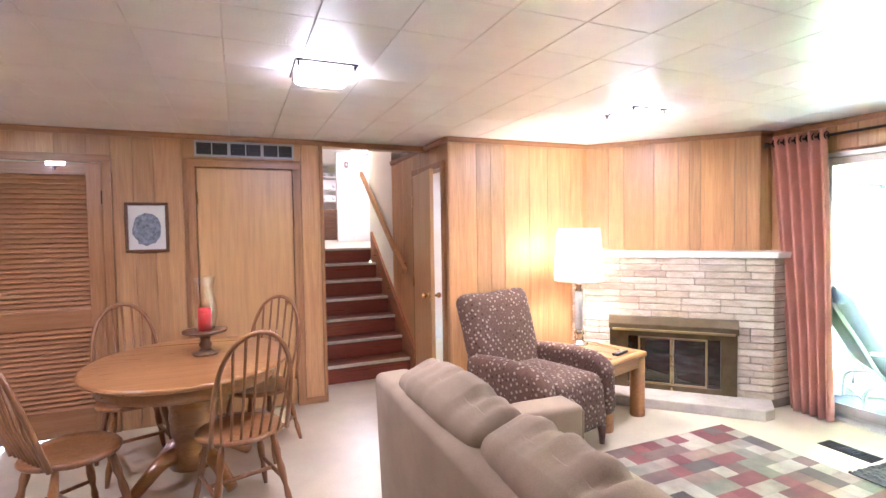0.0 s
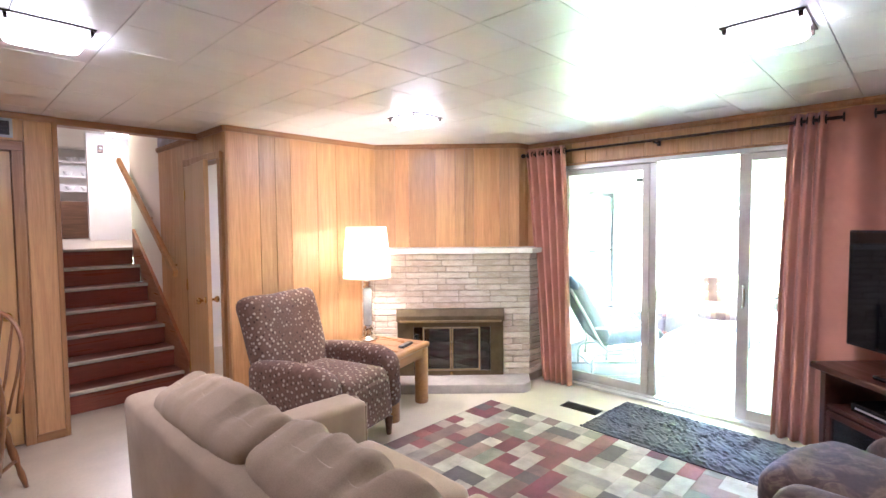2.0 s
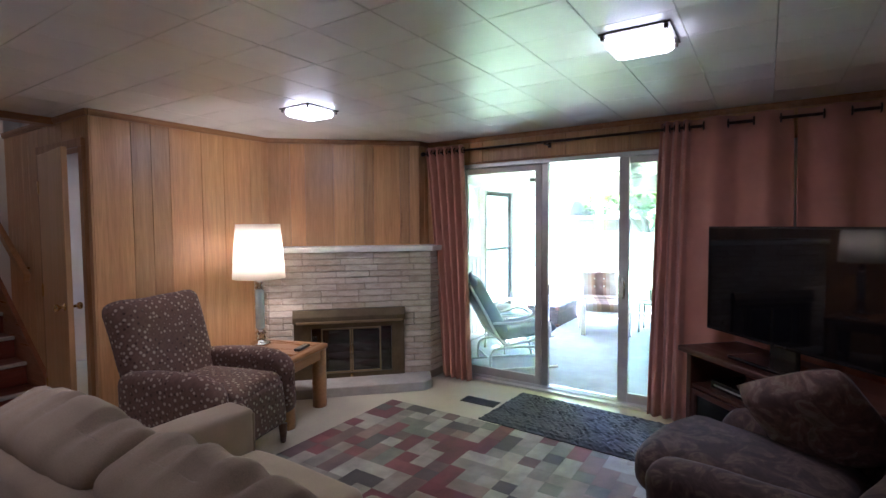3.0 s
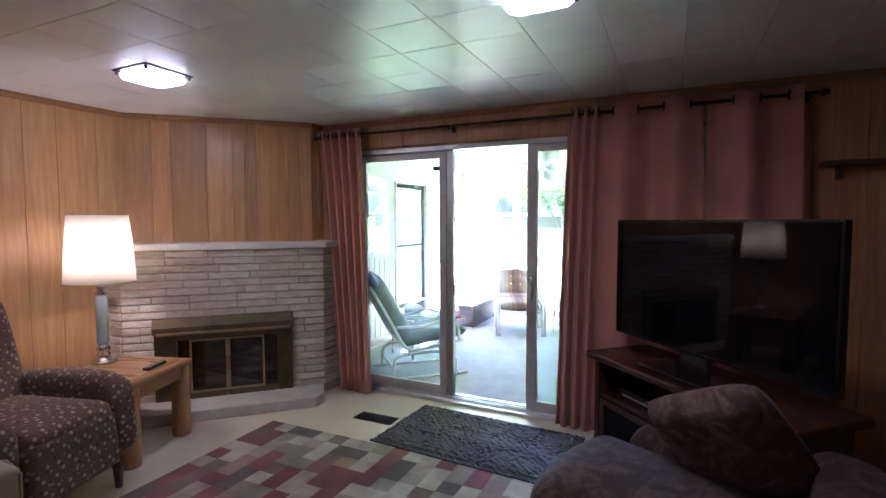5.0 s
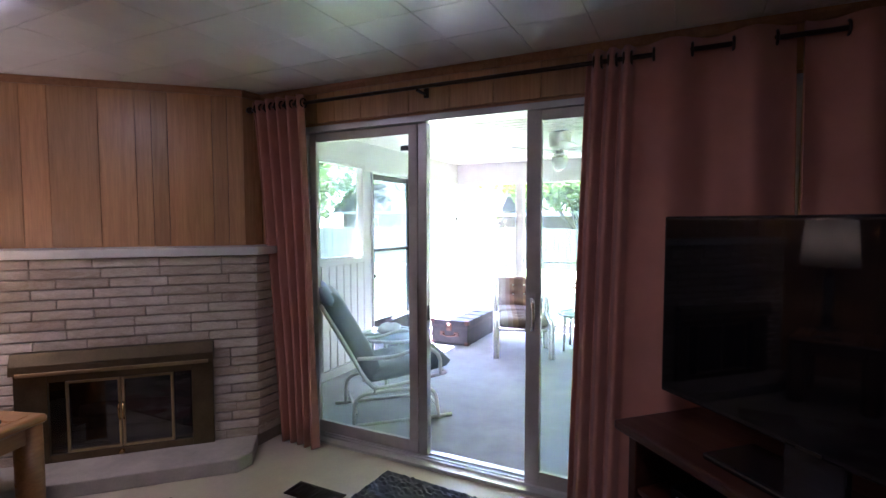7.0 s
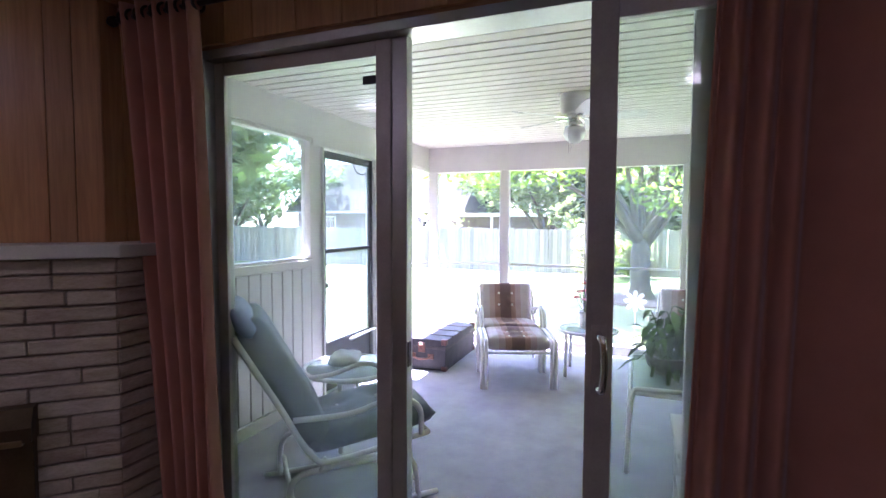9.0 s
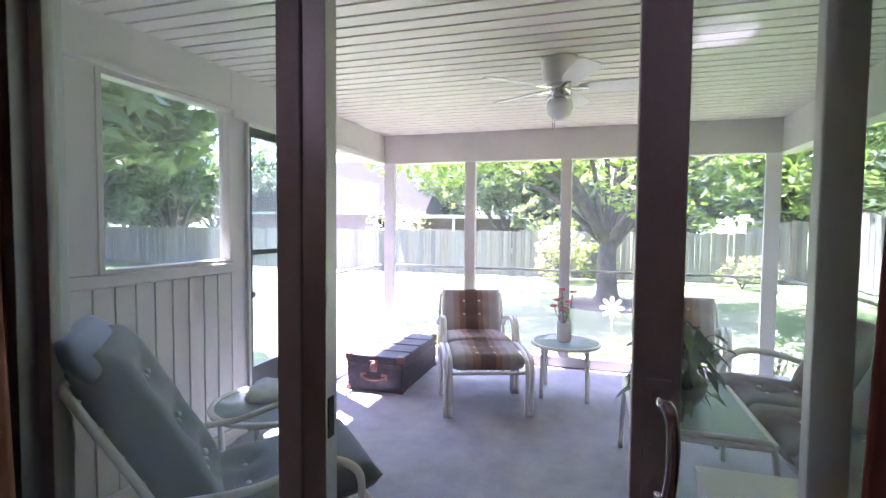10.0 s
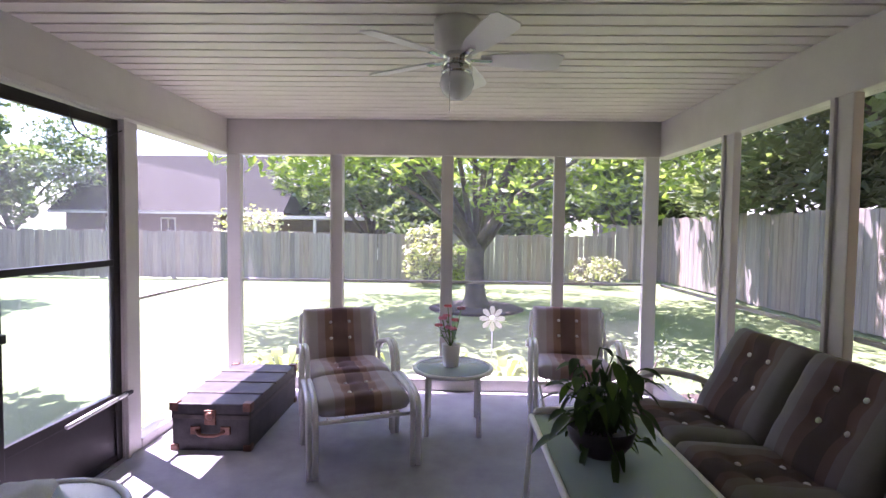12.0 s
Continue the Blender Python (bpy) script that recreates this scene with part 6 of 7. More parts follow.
# ---- porch: furniture ----
def stripe_material(name, cols, width, axis):
    """Broad woven stripes across a cushion, given along its local axis."""
    m, nt, bs = nodes_of(name)
    tc = nt.nodes.new("ShaderNodeTexCoord")
    sp = nt.nodes.new("ShaderNodeSeparateXYZ")
    nt.links.new(tc.outputs["Object"], sp.inputs[0])
    ma = nt.nodes.new("ShaderNodeMath")
    ma.operation = "MULTIPLY_ADD"
    ma.inputs[1].default_value, ma.inputs[2].default_value = 1.0 / width, 0.5
    nt.links.new(sp.outputs[axis], ma.inputs[0])
    fr = nt.nodes.new("ShaderNodeMath")
    fr.operation = "FRACT"
    nt.links.new(ma.outputs[0], fr.inputs[0])
    r = nt.nodes.new("ShaderNodeValToRGB")
    r.color_ramp.interpolation = "CONSTANT"
    el = r.color_ramp.elements
    while len(el) < len(cols):
        el.new(0.5)
    for e, (p_, c_) in zip(el, cols):
        e.position = p_
        e.color = (*c_, 1)
    nt.links.new(fr.outputs[0], r.inputs["Fac"])
    v = tc.outputs["Object"]
    c = mix(nt, r.outputs["Color"], ramp(nt, noise_tex(nt, v, 420.0, 2), [(0.35, (0.7,) * 3), (0.65, (1, 1, 1))]), 0.6, "MULTIPLY")
    c = mix(nt, c, ramp(nt, noise_tex(nt, v, 7.0, 3), [(0.3, (0.8,) * 3), (0.7, (1, 1, 1))]), 0.5, "MULTIPLY")
    nt.links.new(c, bs.inputs["Base Color"])
    bs.inputs["Roughness"].default_value = 0.9
    bump(nt, bs, noise_tex(nt, v, 420.0, 2), 0.25, 0.002)
    return m


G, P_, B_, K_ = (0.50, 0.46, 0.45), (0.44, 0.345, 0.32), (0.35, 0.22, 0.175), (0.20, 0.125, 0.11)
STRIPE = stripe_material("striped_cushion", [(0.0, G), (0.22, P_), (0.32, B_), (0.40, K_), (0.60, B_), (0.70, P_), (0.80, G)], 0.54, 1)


# Same stripes with the sofa's shade put into the colours, under half as bright.
STRIPE_SHADED = stripe_material("shaded_striped_cushion", [(0.0, (0.225, 0.21, 0.195)), (0.22, (0.188, 0.143, 0.128)), (0.32, (0.143, 0.086, 0.068)), (0.40, (0.083, 0.053, 0.045)), (0.60, (0.143, 0.086, 0.068)), (0.70, (0.188, 0.143, 0.128)), (0.80, (0.225, 0.21, 0.195))], 0.54, 1)


def tufted(w, d, h, rows, seed):
    """A cushion lying flat with button tufts; returns the bmesh and the button places."""
    bm = bm_new()
    n, m_ = 22, 22
    tufts = [(w * a, d * b) for a, b in rows]
    tops = {}
    for s in (1, -1):
        for i in range(n + 1):
            for j in range(m_ + 1):
                u, v = 2 * i / n - 1, 2 * j / m_ - 1
                edge = i in (0, n) or j in (0, m_)
                if edge and s == -1:
                    continue
                e = max(0.0, (1 - abs(u) ** 6) * (1 - abs(v) ** 6)) ** 0.5
                x_, y_ = u * w / 2, v * d / 2
                z_ = s * h / 2 * (0.30 + 0.70 * e) if not edge else 0.0
                if s == 1 and not edge:
                    for tx, ty in tufts:
                        r2 = ((x_ - tx) ** 2 + (y_ - ty) ** 2) / 0.055 ** 2
                        z_ -= 0.032 * math.exp(-r2)
                    z_ += 0.006 * noise.noise(Vector((x_ * 9, y_ * 9, seed)))
                tops[(0 if edge else s, i, j)] = bm.verts.new((x_, y_, z_))
    for s in (1, -1):
        for i in range(n):
            for j in range(m_):
                q = [tops[(0 if (a in (0, n) or b in (0, m_)) else s, a, b)] for a, b in ((i, j), (i + 1, j), (i + 1, j + 1), (i, j + 1))]
                f = bm.faces.new(q if s == 1 else q[::-1])
                f.smooth = True
    return bm, [(tx, ty, h / 2 - 0.030) for tx, ty in tufts]


FOUR = ((-0.2, -0.12), (-0.2, 0.12), (0.12, -0.12), (0.12, 0.12))


def cushion(parent, m, w, d, h, material, seed, name, label="", rows=FOUR):
    bm, buttons = tufted(w, d, h, rows, seed)
    ob = link(name, bm, material)
    ob.matrix_basis = m
    ob.parent = parent
    if label:
        tagged(ob, label)
    for q in buttons:
        bt = link("button", lathe([(0.011, -0.006), (0.012, 0.004), (0.006, 0.009), (0.0, 0.010)], 10, Matrix.Translation(q)), BUTTON)
        bt.parent = ob
    return ob


def bar(parent, pts, r=0.013, k=5, name="frame_tube", closed=False, label=""):
    return part(name, tube(smooth_path(pts, k) if k else pts, r, 8, closed), WHITE_TUBE, parent, label)


def patio_chair(m, glider=False):
    """Faces local -x; seat 0.55 wide."""
    t = thing("patio_chair", "white tube patio chair with striped tufted cushions" if not glider else "white tube glider chair with striped tufted cushions", "chair", m, "striped porch seating")
    for s in (-1, 1):
        y = s * 0.285
        for o in (-0.016, 0.016):
            bar(t, [(-0.27, y + o, 0.0), (-0.285, y + o, 0.30), (-0.26, y + o, 0.50), (-0.16, y + o, 0.575), (0.0, y + o, 0.555), (0.20, y + o, 0.50), (0.26, y + o, 0.45)], 0.015, 6, "arm_tube")
        bar(t, [(0.22, y, 0.0), (0.22, y, 0.25), (0.26, y, 0.42), (0.36, y * 0.95, 0.70)], 0.013, 5, "back_leg")
    bar(t, [(0.362, -0.27, 0.70), (0.366, 0.0, 0.712), (0.362, 0.27, 0.70)], 0.012, 4, "top_rail")
    for x_, z_ in ((-0.26, 0.32), (0.22, 0.27)):
        bar(t, [(x_, -0.285, z_), (x_, 0.0, z_), (x_, 0.285, z_)], 0.012, 0, "cross_tube")
    for k in range(4):
        bar(t, [(-0.26, -0.2 + 0.13 * k, 0.32), (0.22, -0.2 + 0.13 * k, 0.27)], 0.006, 0, "seat_strap")
    if glider:
        for s in (-1, 1):
            bar(t, [(-0.30, s * 0.22, 0.02), (-0.10, s * 0.22, 0.16), (0.12, s * 0.22, 0.16), (0.30, s * 0.22, 0.02)], 0.012, 5, "glide_base")
            bar(t, [(-0.20, s * 0.20, 0.10), (-0.20, s * 0.24, 0.31)], 0.008, 0, "glide_hanger")
    cushion(t, pose(-0.02, 0, 0.375, 0, 5, 0), 0.54, 0.53, 0.12, STRIPE, 2, "seat_cushion", "striped seat cushion in grey, rose and brown")
    cushion(t, pose(0.275, 0, 0.545, 0, -72, 0), 0.42, 0.52, 0.11, STRIPE, 5, "back_cushion", "striped back cushion with white buttons", ((-0.04, -0.13), (-0.04, 0.13), (0.24, -0.13), (0.24, 0.13)))
    return t


CH1 = 20.5
patio_chair(pose(7.60, 1.57, 0.012, 0, 0, CH1))
patio_chair(pose(7.77, -0.02, 0.012, 0, 0, -6), True)
ot = thing("ottoman", "white tube ottoman with a striped tufted cushion", "ottoman", pose(7.16, 1.40, 0.012, 0, 0, CH1), "striped porch seating")
for s in (-1, 1):
    for o in (-0.017, 0.017):
        bar(ot, [(-0.26, s * 0.285 + o, 0.0), (-0.265, s * 0.285 + o, 0.30), (-0.21, s * 0.285 + o, 0.395), (0.0, s * 0.285 + o, 0.415), (0.21, s * 0.285 + o, 0.395), (0.265, s * 0.285 + o, 0.30), (0.26, s * 0.285 + o, 0.0)], 0.016, 5, "hoop_leg")
for x_ in (-0.255, 0.255):
    bar(ot, [(x_, -0.285, 0.30), (x_, 0.285, 0.30)], 0.012, 0, "cross_tube")
for k in range(5):
    bar(ot, [(-0.25, -0.2 + 0.1 * k, 0.30), (0.25, -0.2 + 0.1 * k, 0.30)], 0.006, 0, "seat_strap")
cushion(ot, pose(0, 0, 0.365), 0.50, 0.53, 0.13, STRIPE, 9, "seat_cushion", "striped tufted cushion")

ls = thing("patio_sofa", "white tube three-seat patio sofa with striped tufted cushions", "sofa", pose(6.10, -0.43, 0.012, 0, 0, -87), "striped porch seating")
for s in (-1, 1):
    y = s * 0.79
    for o in (-0.016, 0.016):
        bar(ls, [(-0.30, y + o, 0.0), (-0.31, y + o, 0.32), (-0.27, y + o, 0.52), (-0.15, y + o, 0.60), (0.05, y + o, 0.575), (0.24, y + o, 0.50)], 0.015, 6, "arm_tube")
    bar(ls, [(0.20, y, 0.0), (0.20, y, 0.28), (0.24, y, 0.45), (0.31, y, 0.80)], 0.013, 5, "back_leg")
for pts in ([(-0.27, -0.79, 0.33), (-0.27, 0.79, 0.33)], [(0.20, -0.79, 0.29), (0.20, 0.79, 0.29)], [(0.31, -0.79, 0.80), (0.31, 0.79, 0.80)]):
    bar(ls, pts, 0.013, 0, "cross_tube")
for k in range(11):
    bar(ls, [(-0.27, -0.70 + 0.14 * k, 0.33), (0.20, -0.70 + 0.14 * k, 0.29)], 0.006, 0, "seat_strap")
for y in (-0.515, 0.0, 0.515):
    cushion(ls, pose(-0.05, y, 0.40, 0, 5, 0), 0.56, 0.51, 0.14, STRIPE_SHADED, 3 + y, "seat_cushion", "striped seat cushion in shaded colours")
    cushion(ls, pose(0.205, y, 0.62, 0, -62, 0), 0.50, 0.51, 0.14, STRIPE_SHADED, 6 + y, "back_cushion", "striped back cushion in shaded colours, with white buttons", ((-0.04, -0.13), (-0.04, 0.13), (0.24, -0.13), (0.24, 0.13)))

rt = thing("glass_table", "round glass-topped side table with white legs", "table", pose(7.57, 0.83, 0.012))
part("glass_top", lathe([(0.245, 0.405), (0.252, 0.41), (0.245, 0.416)], 40), FROST, rt, "frosted glass top")
part("rim", tube([(0.258 * math.cos(2 * math.pi * i / 40), 0.258 * math.sin(2 * math.pi * i / 40), 0.405) for i in range(40)], 0.014, 8, True), WHITE_TUBE, rt)
for a in (45, 135, 225, 315):
    c_, s_ = math.cos(radians(a)), math.sin(radians(a))
    bar(rt, [(0.23 * c_, 0.23 * s_, 0.40), (0.235 * c_, 0.235 * s_, 0.2), (0.24 * c_, 0.24 * s_, 0.0)], 0.016, 3, "leg")
fp = thing("flower_pot", "white pot with pink silk flowers on the glass table", "flower pot", pose(7.57, 0.845, 0.429))
part("pot", lathe([(0.045, 0), (0.052, 0.005), (0.062, 0.15), (0.058, 0.15), (0.05, 0.13), (0.0, 0.128)], 24), WHITE_GLOSS, fp)
frng = random.Random(8)
for k in range(9):
    a, r = frng.uniform(0, 6.28), frng.uniform(0.02, 0.09)
    top = Vector((r * math.cos(a), r * math.sin(a), frng.uniform(0.25, 0.40)))
    st = part("stem", tube(smooth_path([(0, 0, 0.125), top * 0.6 + Vector((0, 0, 0.03)), top], 3), 0.003, 5), LEAF, fp)
    fl = bm_new()
    for q in range(6):
        an = q * math.pi / 3
        pc = top + Vector((0.018 * math.cos(an), 0.018 * math.sin(an), 0.005))
        vs = [fl.verts.new(pc + Vector(v_)) for v_ in ((0, 0, 0.012), (0.014, 0, 0), (0, 0.014, 0), (-0.014, 0, 0), (0, -0.014, 0), (0, 0, -0.01))]
        for a1, b1 in ((1, 2), (2, 3), (3, 4), (4, 1)):
            fl.faces.new((vs[0], vs[a1], vs[b1]))
            fl.faces.new((vs[5], vs[b1], vs[a1]))
    part("blossom", fl, PINK if k % 3 else CORAL, st)
    lf = bm_new()
    for q in range(4):
        b0 = top * 0.72
        an = frng.uniform(0, 6.28)
        dv = Vector((math.cos(an), math.sin(an), 0.2)) * 0.05
        sd_ = Vector((-math.sin(an), math.cos(an), 0)) * 0.012
        v4 = [lf.verts.new(p_) for p_ in (b0, b0 + dv * 0.5 + sd_, b0 + dv, b0 + dv * 0.5 - sd_)]
        lf.faces.new(v4)
    part("leaf_sprig", lf, LEAF, st)

ct = thing("coffee_table", "white tube coffee table with a frosted glass top", "table", pose(6.245, 0.185, 0.012))
CX, CY = 0.415, 0.265
bar(ct, [(-CX + 0.03, -CY, 0.44), (CX - 0.03, -CY, 0.44), (CX, -CY + 0.03, 0.44), (CX, CY - 0.03, 0.44), (CX - 0.03, CY, 0.44), (-CX + 0.03, CY, 0.44), (-CX, CY - 0.03, 0.44), (-CX, -CY + 0.03, 0.44)], 0.014, 0, "rim", True)
part("glass_top", box(-CX + 0.012, CX - 0.012, -CY + 0.012, CY - 0.012, 0.440, 0.447, 0.002), FROST, ct, "frosted greenish glass top")
for sx_ in (-1, 1):
    bar(ct, [(sx_ * (CX + 0.035), -CY - 0.01, 0.0), (sx_ * CX, -CY, 0.30), (sx_ * (CX - 0.005), -CY + 0.02, 0.44), (sx_ * CX, -CY + 0.09, 0.465), (sx_ * CX, CY - 0.09, 0.465), (sx_ * (CX - 0.005), CY - 0.02, 0.44), (sx_ * CX, CY, 0.30), (sx_ * (CX + 0.035), CY + 0.01, 0.0)], 0.014, 5, "leg_hoop")
pp = thing("potted_plant", "leafy green houseplant in a dark bowl pot", "plant", pose(6.24, 0.235, 0.459))
part("pot", lathe([(0.07, 0), (0.085, 0.006), (0.125, 0.06), (0.14, 0.12), (0.133, 0.12), (0.12, 0.095), (0.0, 0.09)], 28), POT_DARK, pp, "dark glazed bowl pot")
prg = random.Random(17)
for k in range(85):
    a = prg.uniform(0, 6.283)
    el = prg.uniform(0.15, 1.0)
    L = prg.uniform(0.06, 0.18)
    base = Vector((prg.uniform(-0.05, 0.05), prg.uniform(-0.05, 0.05), 0.10))
    out = Vector((math.cos(a), math.sin(a), 0))
    tip = base + out * L * (1.05 - 0.45 * el) + Vector((0, 0, 0.05 + 0.25 * el * prg.uniform(0.6, 1.15)))
    if k % 6 == 0:
        tip = base + out * L * 0.95 + Vector((0, 0, -0.02))
    stm = part("stem", tube(smooth_path([base, base.lerp(tip, 0.5) + Vector((0, 0, 0.05)), tip], 3), 0.0032, 5), LEAF_DARK, pp)
    lf = bm_new()
    ll, wd = prg.uniform(0.06, 0.115), prg.uniform(0.014, 0.028)
    dv = (out * prg.uniform(0.5, 1.0) + Vector((prg.uniform(-0.4, 0.4), prg.uniform(-0.4, 0.4), prg.uniform(-0.9, 0.35)))).normalized()
    sd_ = dv.cross(Vector((0, 0, 1)))
    sd_ = sd_.normalized() if sd_.length > 0.05 else Vector((1, 0, 0))
    nn = sd_.cross(dv)
    rows_ = []
    for f, w_ in ((0, 0.1), (0.2, 0.75), (0.45, 1.0), (0.7, 0.75), (0.9, 0.3), (1.0, 0.02)):
        c0 = tip + dv * ll * f - Vector((0, 0, 1)) * 0.05 * f * f
        rows_.append((lf.verts.new(c0 - sd_ * wd * w_ + nn * 0.008 * w_), lf.verts.new(c0), lf.verts.new(c0 + sd_ * wd * w_ + nn * 0.008 * w_)))
    for p_, q_ in zip(rows_, rows_[1:]):
        for j in (0, 1):
            f = lf.faces.new((p_[j], p_[j + 1], q_[j + 1], q_[j]))
            f.smooth = True
    part("leaf", lf, LEAF_DARK if prg.random() < 0.75 else LEAF, stm)

tk = thing("steamer_trunk", "old black and brown steamer trunk with worn metal corners", "trunk", pose(7.135, 2.04, 0.012))
part("body", box(0, 0.86, 0, 0.47, 0.0, 0.205, 0.006), TRUNK_C, tk)
ld = part("lid", box(-0.004, 0.864, -0.004, 0.474, 0.208, 0.285, 0.008), TRUNK_C, tk, "trunk lid with worn edges")
for x_ in (0.20, 0.43, 0.66):
    part("lid_batten", box(x_ - 0.02, x_ + 0.02, -0.008, 0.478, 0.276, 0.292, 0.004), TRUNK_W, ld)
for x_ in (0.0, 0.86):
    for y_ in (0.0, 0.47):
        part("corner_cap", box(x_ - 0.012 if x_ == 0 else x_ - 0.04, x_ + 0.04 if x_ == 0 else x_ + 0.012, y_ - 0.012 if y_ == 0 else y_ - 0.04, y_ + 0.04 if y_ == 0 else y_ + 0.012, 0.24, 0.294, 0.006), TRUNK_BRASS, tk)
        part("corner_cap", box(x_ - 0.010 if x_ == 0 else x_ - 0.04, x_ + 0.04 if x_ == 0 else x_ + 0.010, y_ - 0.010 if y_ == 0 else y_ - 0.04, y_ + 0.04 if y_ == 0 else y_ + 0.010, 0.0, 0.04, 0.006), TRUNK_BRASS, tk)
part("edge_strip", box(-0.008, 0.868, -0.008, 0.0, 0.195, 0.222, 0.002), TRUNK_W, tk)
part("edge_strip", box(-0.009, -0.001, 0.0, 0.47, 0.195, 0.222, 0.002), TRUNK_W, tk)
part("latch_plate", box(-0.014, -0.002, 0.20, 0.27, 0.16, 0.25, 0.004), TRUNK_BRASS, tk, "worn brass lock plate")
part("latch_tongue", lathe([(0.024, 0), (0.026, 0.006), (0.012, 0.012)], 16, pose(-0.012, 0.235, 0.215, 0, -90, 0)), TRUNK_BRASS, tk)
part("handle", tube(smooth_path([(-0.005, 0.15, 0.125), (-0.028, 0.18, 0.108), (-0.03, 0.235, 0.102), (-0.028, 0.29, 0.108), (-0.005, 0.32, 0.125)], 4), 0.010, 8), LEATHER, tk, "leather end handle")
for y_ in (0.145, 0.325):
    part("handle_plate", box(-0.012, -0.001, y_ - 0.03, y_ + 0.03, 0.10, 0.15, 0.004), TRUNK_BRASS, tk)

sdt = thing("round_side_table", "round white side table on tube legs", "table", pose(5.66, 2.13, 0.012))
part("top", lathe([(0.268, 0.436), (0.27, 0.444), (0.268, 0.446)], 40), FROST, sdt, "frosted glass table top")
part("rim", tube([(0.283 * math.cos(2 * math.pi * i / 48), 0.283 * math.sin(2 * math.pi * i / 48), 0.437) for i in range(48)], 0.016, 8, True), WHITE_TUBE, sdt)
for a in (20, 110, 200, 290):
    c_, s_ = math.cos(radians(a)), math.sin(radians(a))
    bar(sdt, [(0.268 * c_, 0.268 * s_, 0.43), (0.255 * c_, 0.255 * s_, 0.2), (0.265 * c_, 0.265 * s_, 0.0)], 0.014, 4, "leg")
tw = thing("folded_towel", "pale towel crumpled on the round table", "towel", pose(5.72, 2.20, 0.488, 0, 0, 25))
part("cloth", pillow(0.26, 0.20, 0.07, 0.5, 14, 0.02, 6), TOWEL, tw)

gl = thing("lounge_glider", "white tube glider lounge chair with a thick grey cushion", "lounge chair", pose(5.12, 1.80, 0.012, 0, 0, -46))
# faces local +x
for s in (-1, 1):
    y = s * 0.27
    bar(gl, [(0.34, y, 0.34), (-0.10, y, 0.28), (-0.22, y, 0.32), (-0.36, y, 0.57), (-0.53, y, 0.87)], 0.014, 6, "side_tube")
    bar(gl, [(-0.30, y * 1.08, 0.50), (-0.05, y * 1.12, 0.50), (0.16, y * 1.12, 0.545), (0.28, y * 1.10, 0.48), (0.30, y * 1.04, 0.34)], 0.014, 6, "arm_tube")
    bar(gl, [(-0.32, y * 0.9, 0.0), (-0.30, y * 0.9, 0.20), (-0.15, y * 0.9, 0.235), (0.10, y * 0.9, 0.235), (0.26, y * 0.9, 0.20), (0.30, y * 0.9, 0.0)], 0.014, 5, "base_hoop")
    bar(gl, [(-0.40, y * 0.9, 0.015), (0.40, y * 0.9, 0.015)], 0.013, 0, "runner")
    for x_ in (-0.18, 0.20):
        bar(gl, [(x_, y * 0.93, 0.235), (x_ + 0.02, y * 0.98, 0.30)], 0.008, 0, "hanger")
for pts in ([(0.34, -0.27, 0.34), (0.34, 0.27, 0.34)], [(-0.53, -0.27, 0.87), (-0.53, 0.27, 0.87)], [(-0.22, -0.27, 0.32), (-0.22, 0.27, 0.32)], [(0.28, -0.24, 0.10), (0.28, 0.24, 0.10)], [(-0.30, -0.24, 0.10), (-0.30, 0.24, 0.10)]):
    bar(gl, pts, 0.012, 0, "cross_tube")
for k in range(6):
    f = k / 5
    bar(gl, [(-0.25 - 0.25 * f, -0.27, 0.37 + 0.45 * f), (-0.25 - 0.25 * f, 0.27, 0.37 + 0.45 * f)], 0.007, 0, "back_strap")
cushion(gl, pose(0.08, 0, 0.385, 0, -7, 0), 0.62, 0.50, 0.13, GREY_CUSH, 12, "seat_cushion", "thick grey seat cushion", ((-0.2, -0.14), (-0.2, 0.14), (0.15, -0.14), (0.15, 0.14)))
cushion(gl, pose(-0.33, 0, 0.645, 0, 61 - 180, 0) @ pose(0, 0, 0, 0, 180, 0), 0.70, 0.50, 0.17, GREY_CUSH, 14, "back_cushion", "thick grey tufted back cushion", ((-0.22, -0.14), (-0.22, 0.0), (-0.22, 0.14), (0.05, -0.14), (0.05, 0.0), (0.05, 0.14), (0.30, -0.14), (0.30, 0.0), (0.30, 0.14)))
part("head_roll", moved(pillow(0.16, 0.46, 0.10, 0.5, 12, 0.004, 2), pose(-0.50, -0.05, 0.935, 0, 55, 0)), BLUE_CLOTH, gl, "pale blue head cover")

wb = thing("white_cabinet", "small white painted wooden bench table", "side table", pose(5.40, 0.09, 0.012))
part("top", box(-0.23, 0.23, -0.17, 0.17, 0.40, 0.425, 0.004), PORCH_PAINT, wb)
part("apron", box(-0.22, 0.22, -0.16, 0.16, 0.33, 0.40, 0.003), PORCH_PAINT, wb)
for x_ in (-0.20, 0.17):
    for y_ in (-0.15, 0.115):
        part("leg", box(x_, x_ + 0.035, y_, y_ + 0.035, 0.0, 0.33, 0.004), PORCH_PAINT, wb)
part("lower_shelf", box(-0.19, 0.19, -0.14, 0.14, 0.12, 0.14, 0.003), PORCH_PAINT, wb)

# ---- yard ----
GZ = -0.40
fence_board = {}


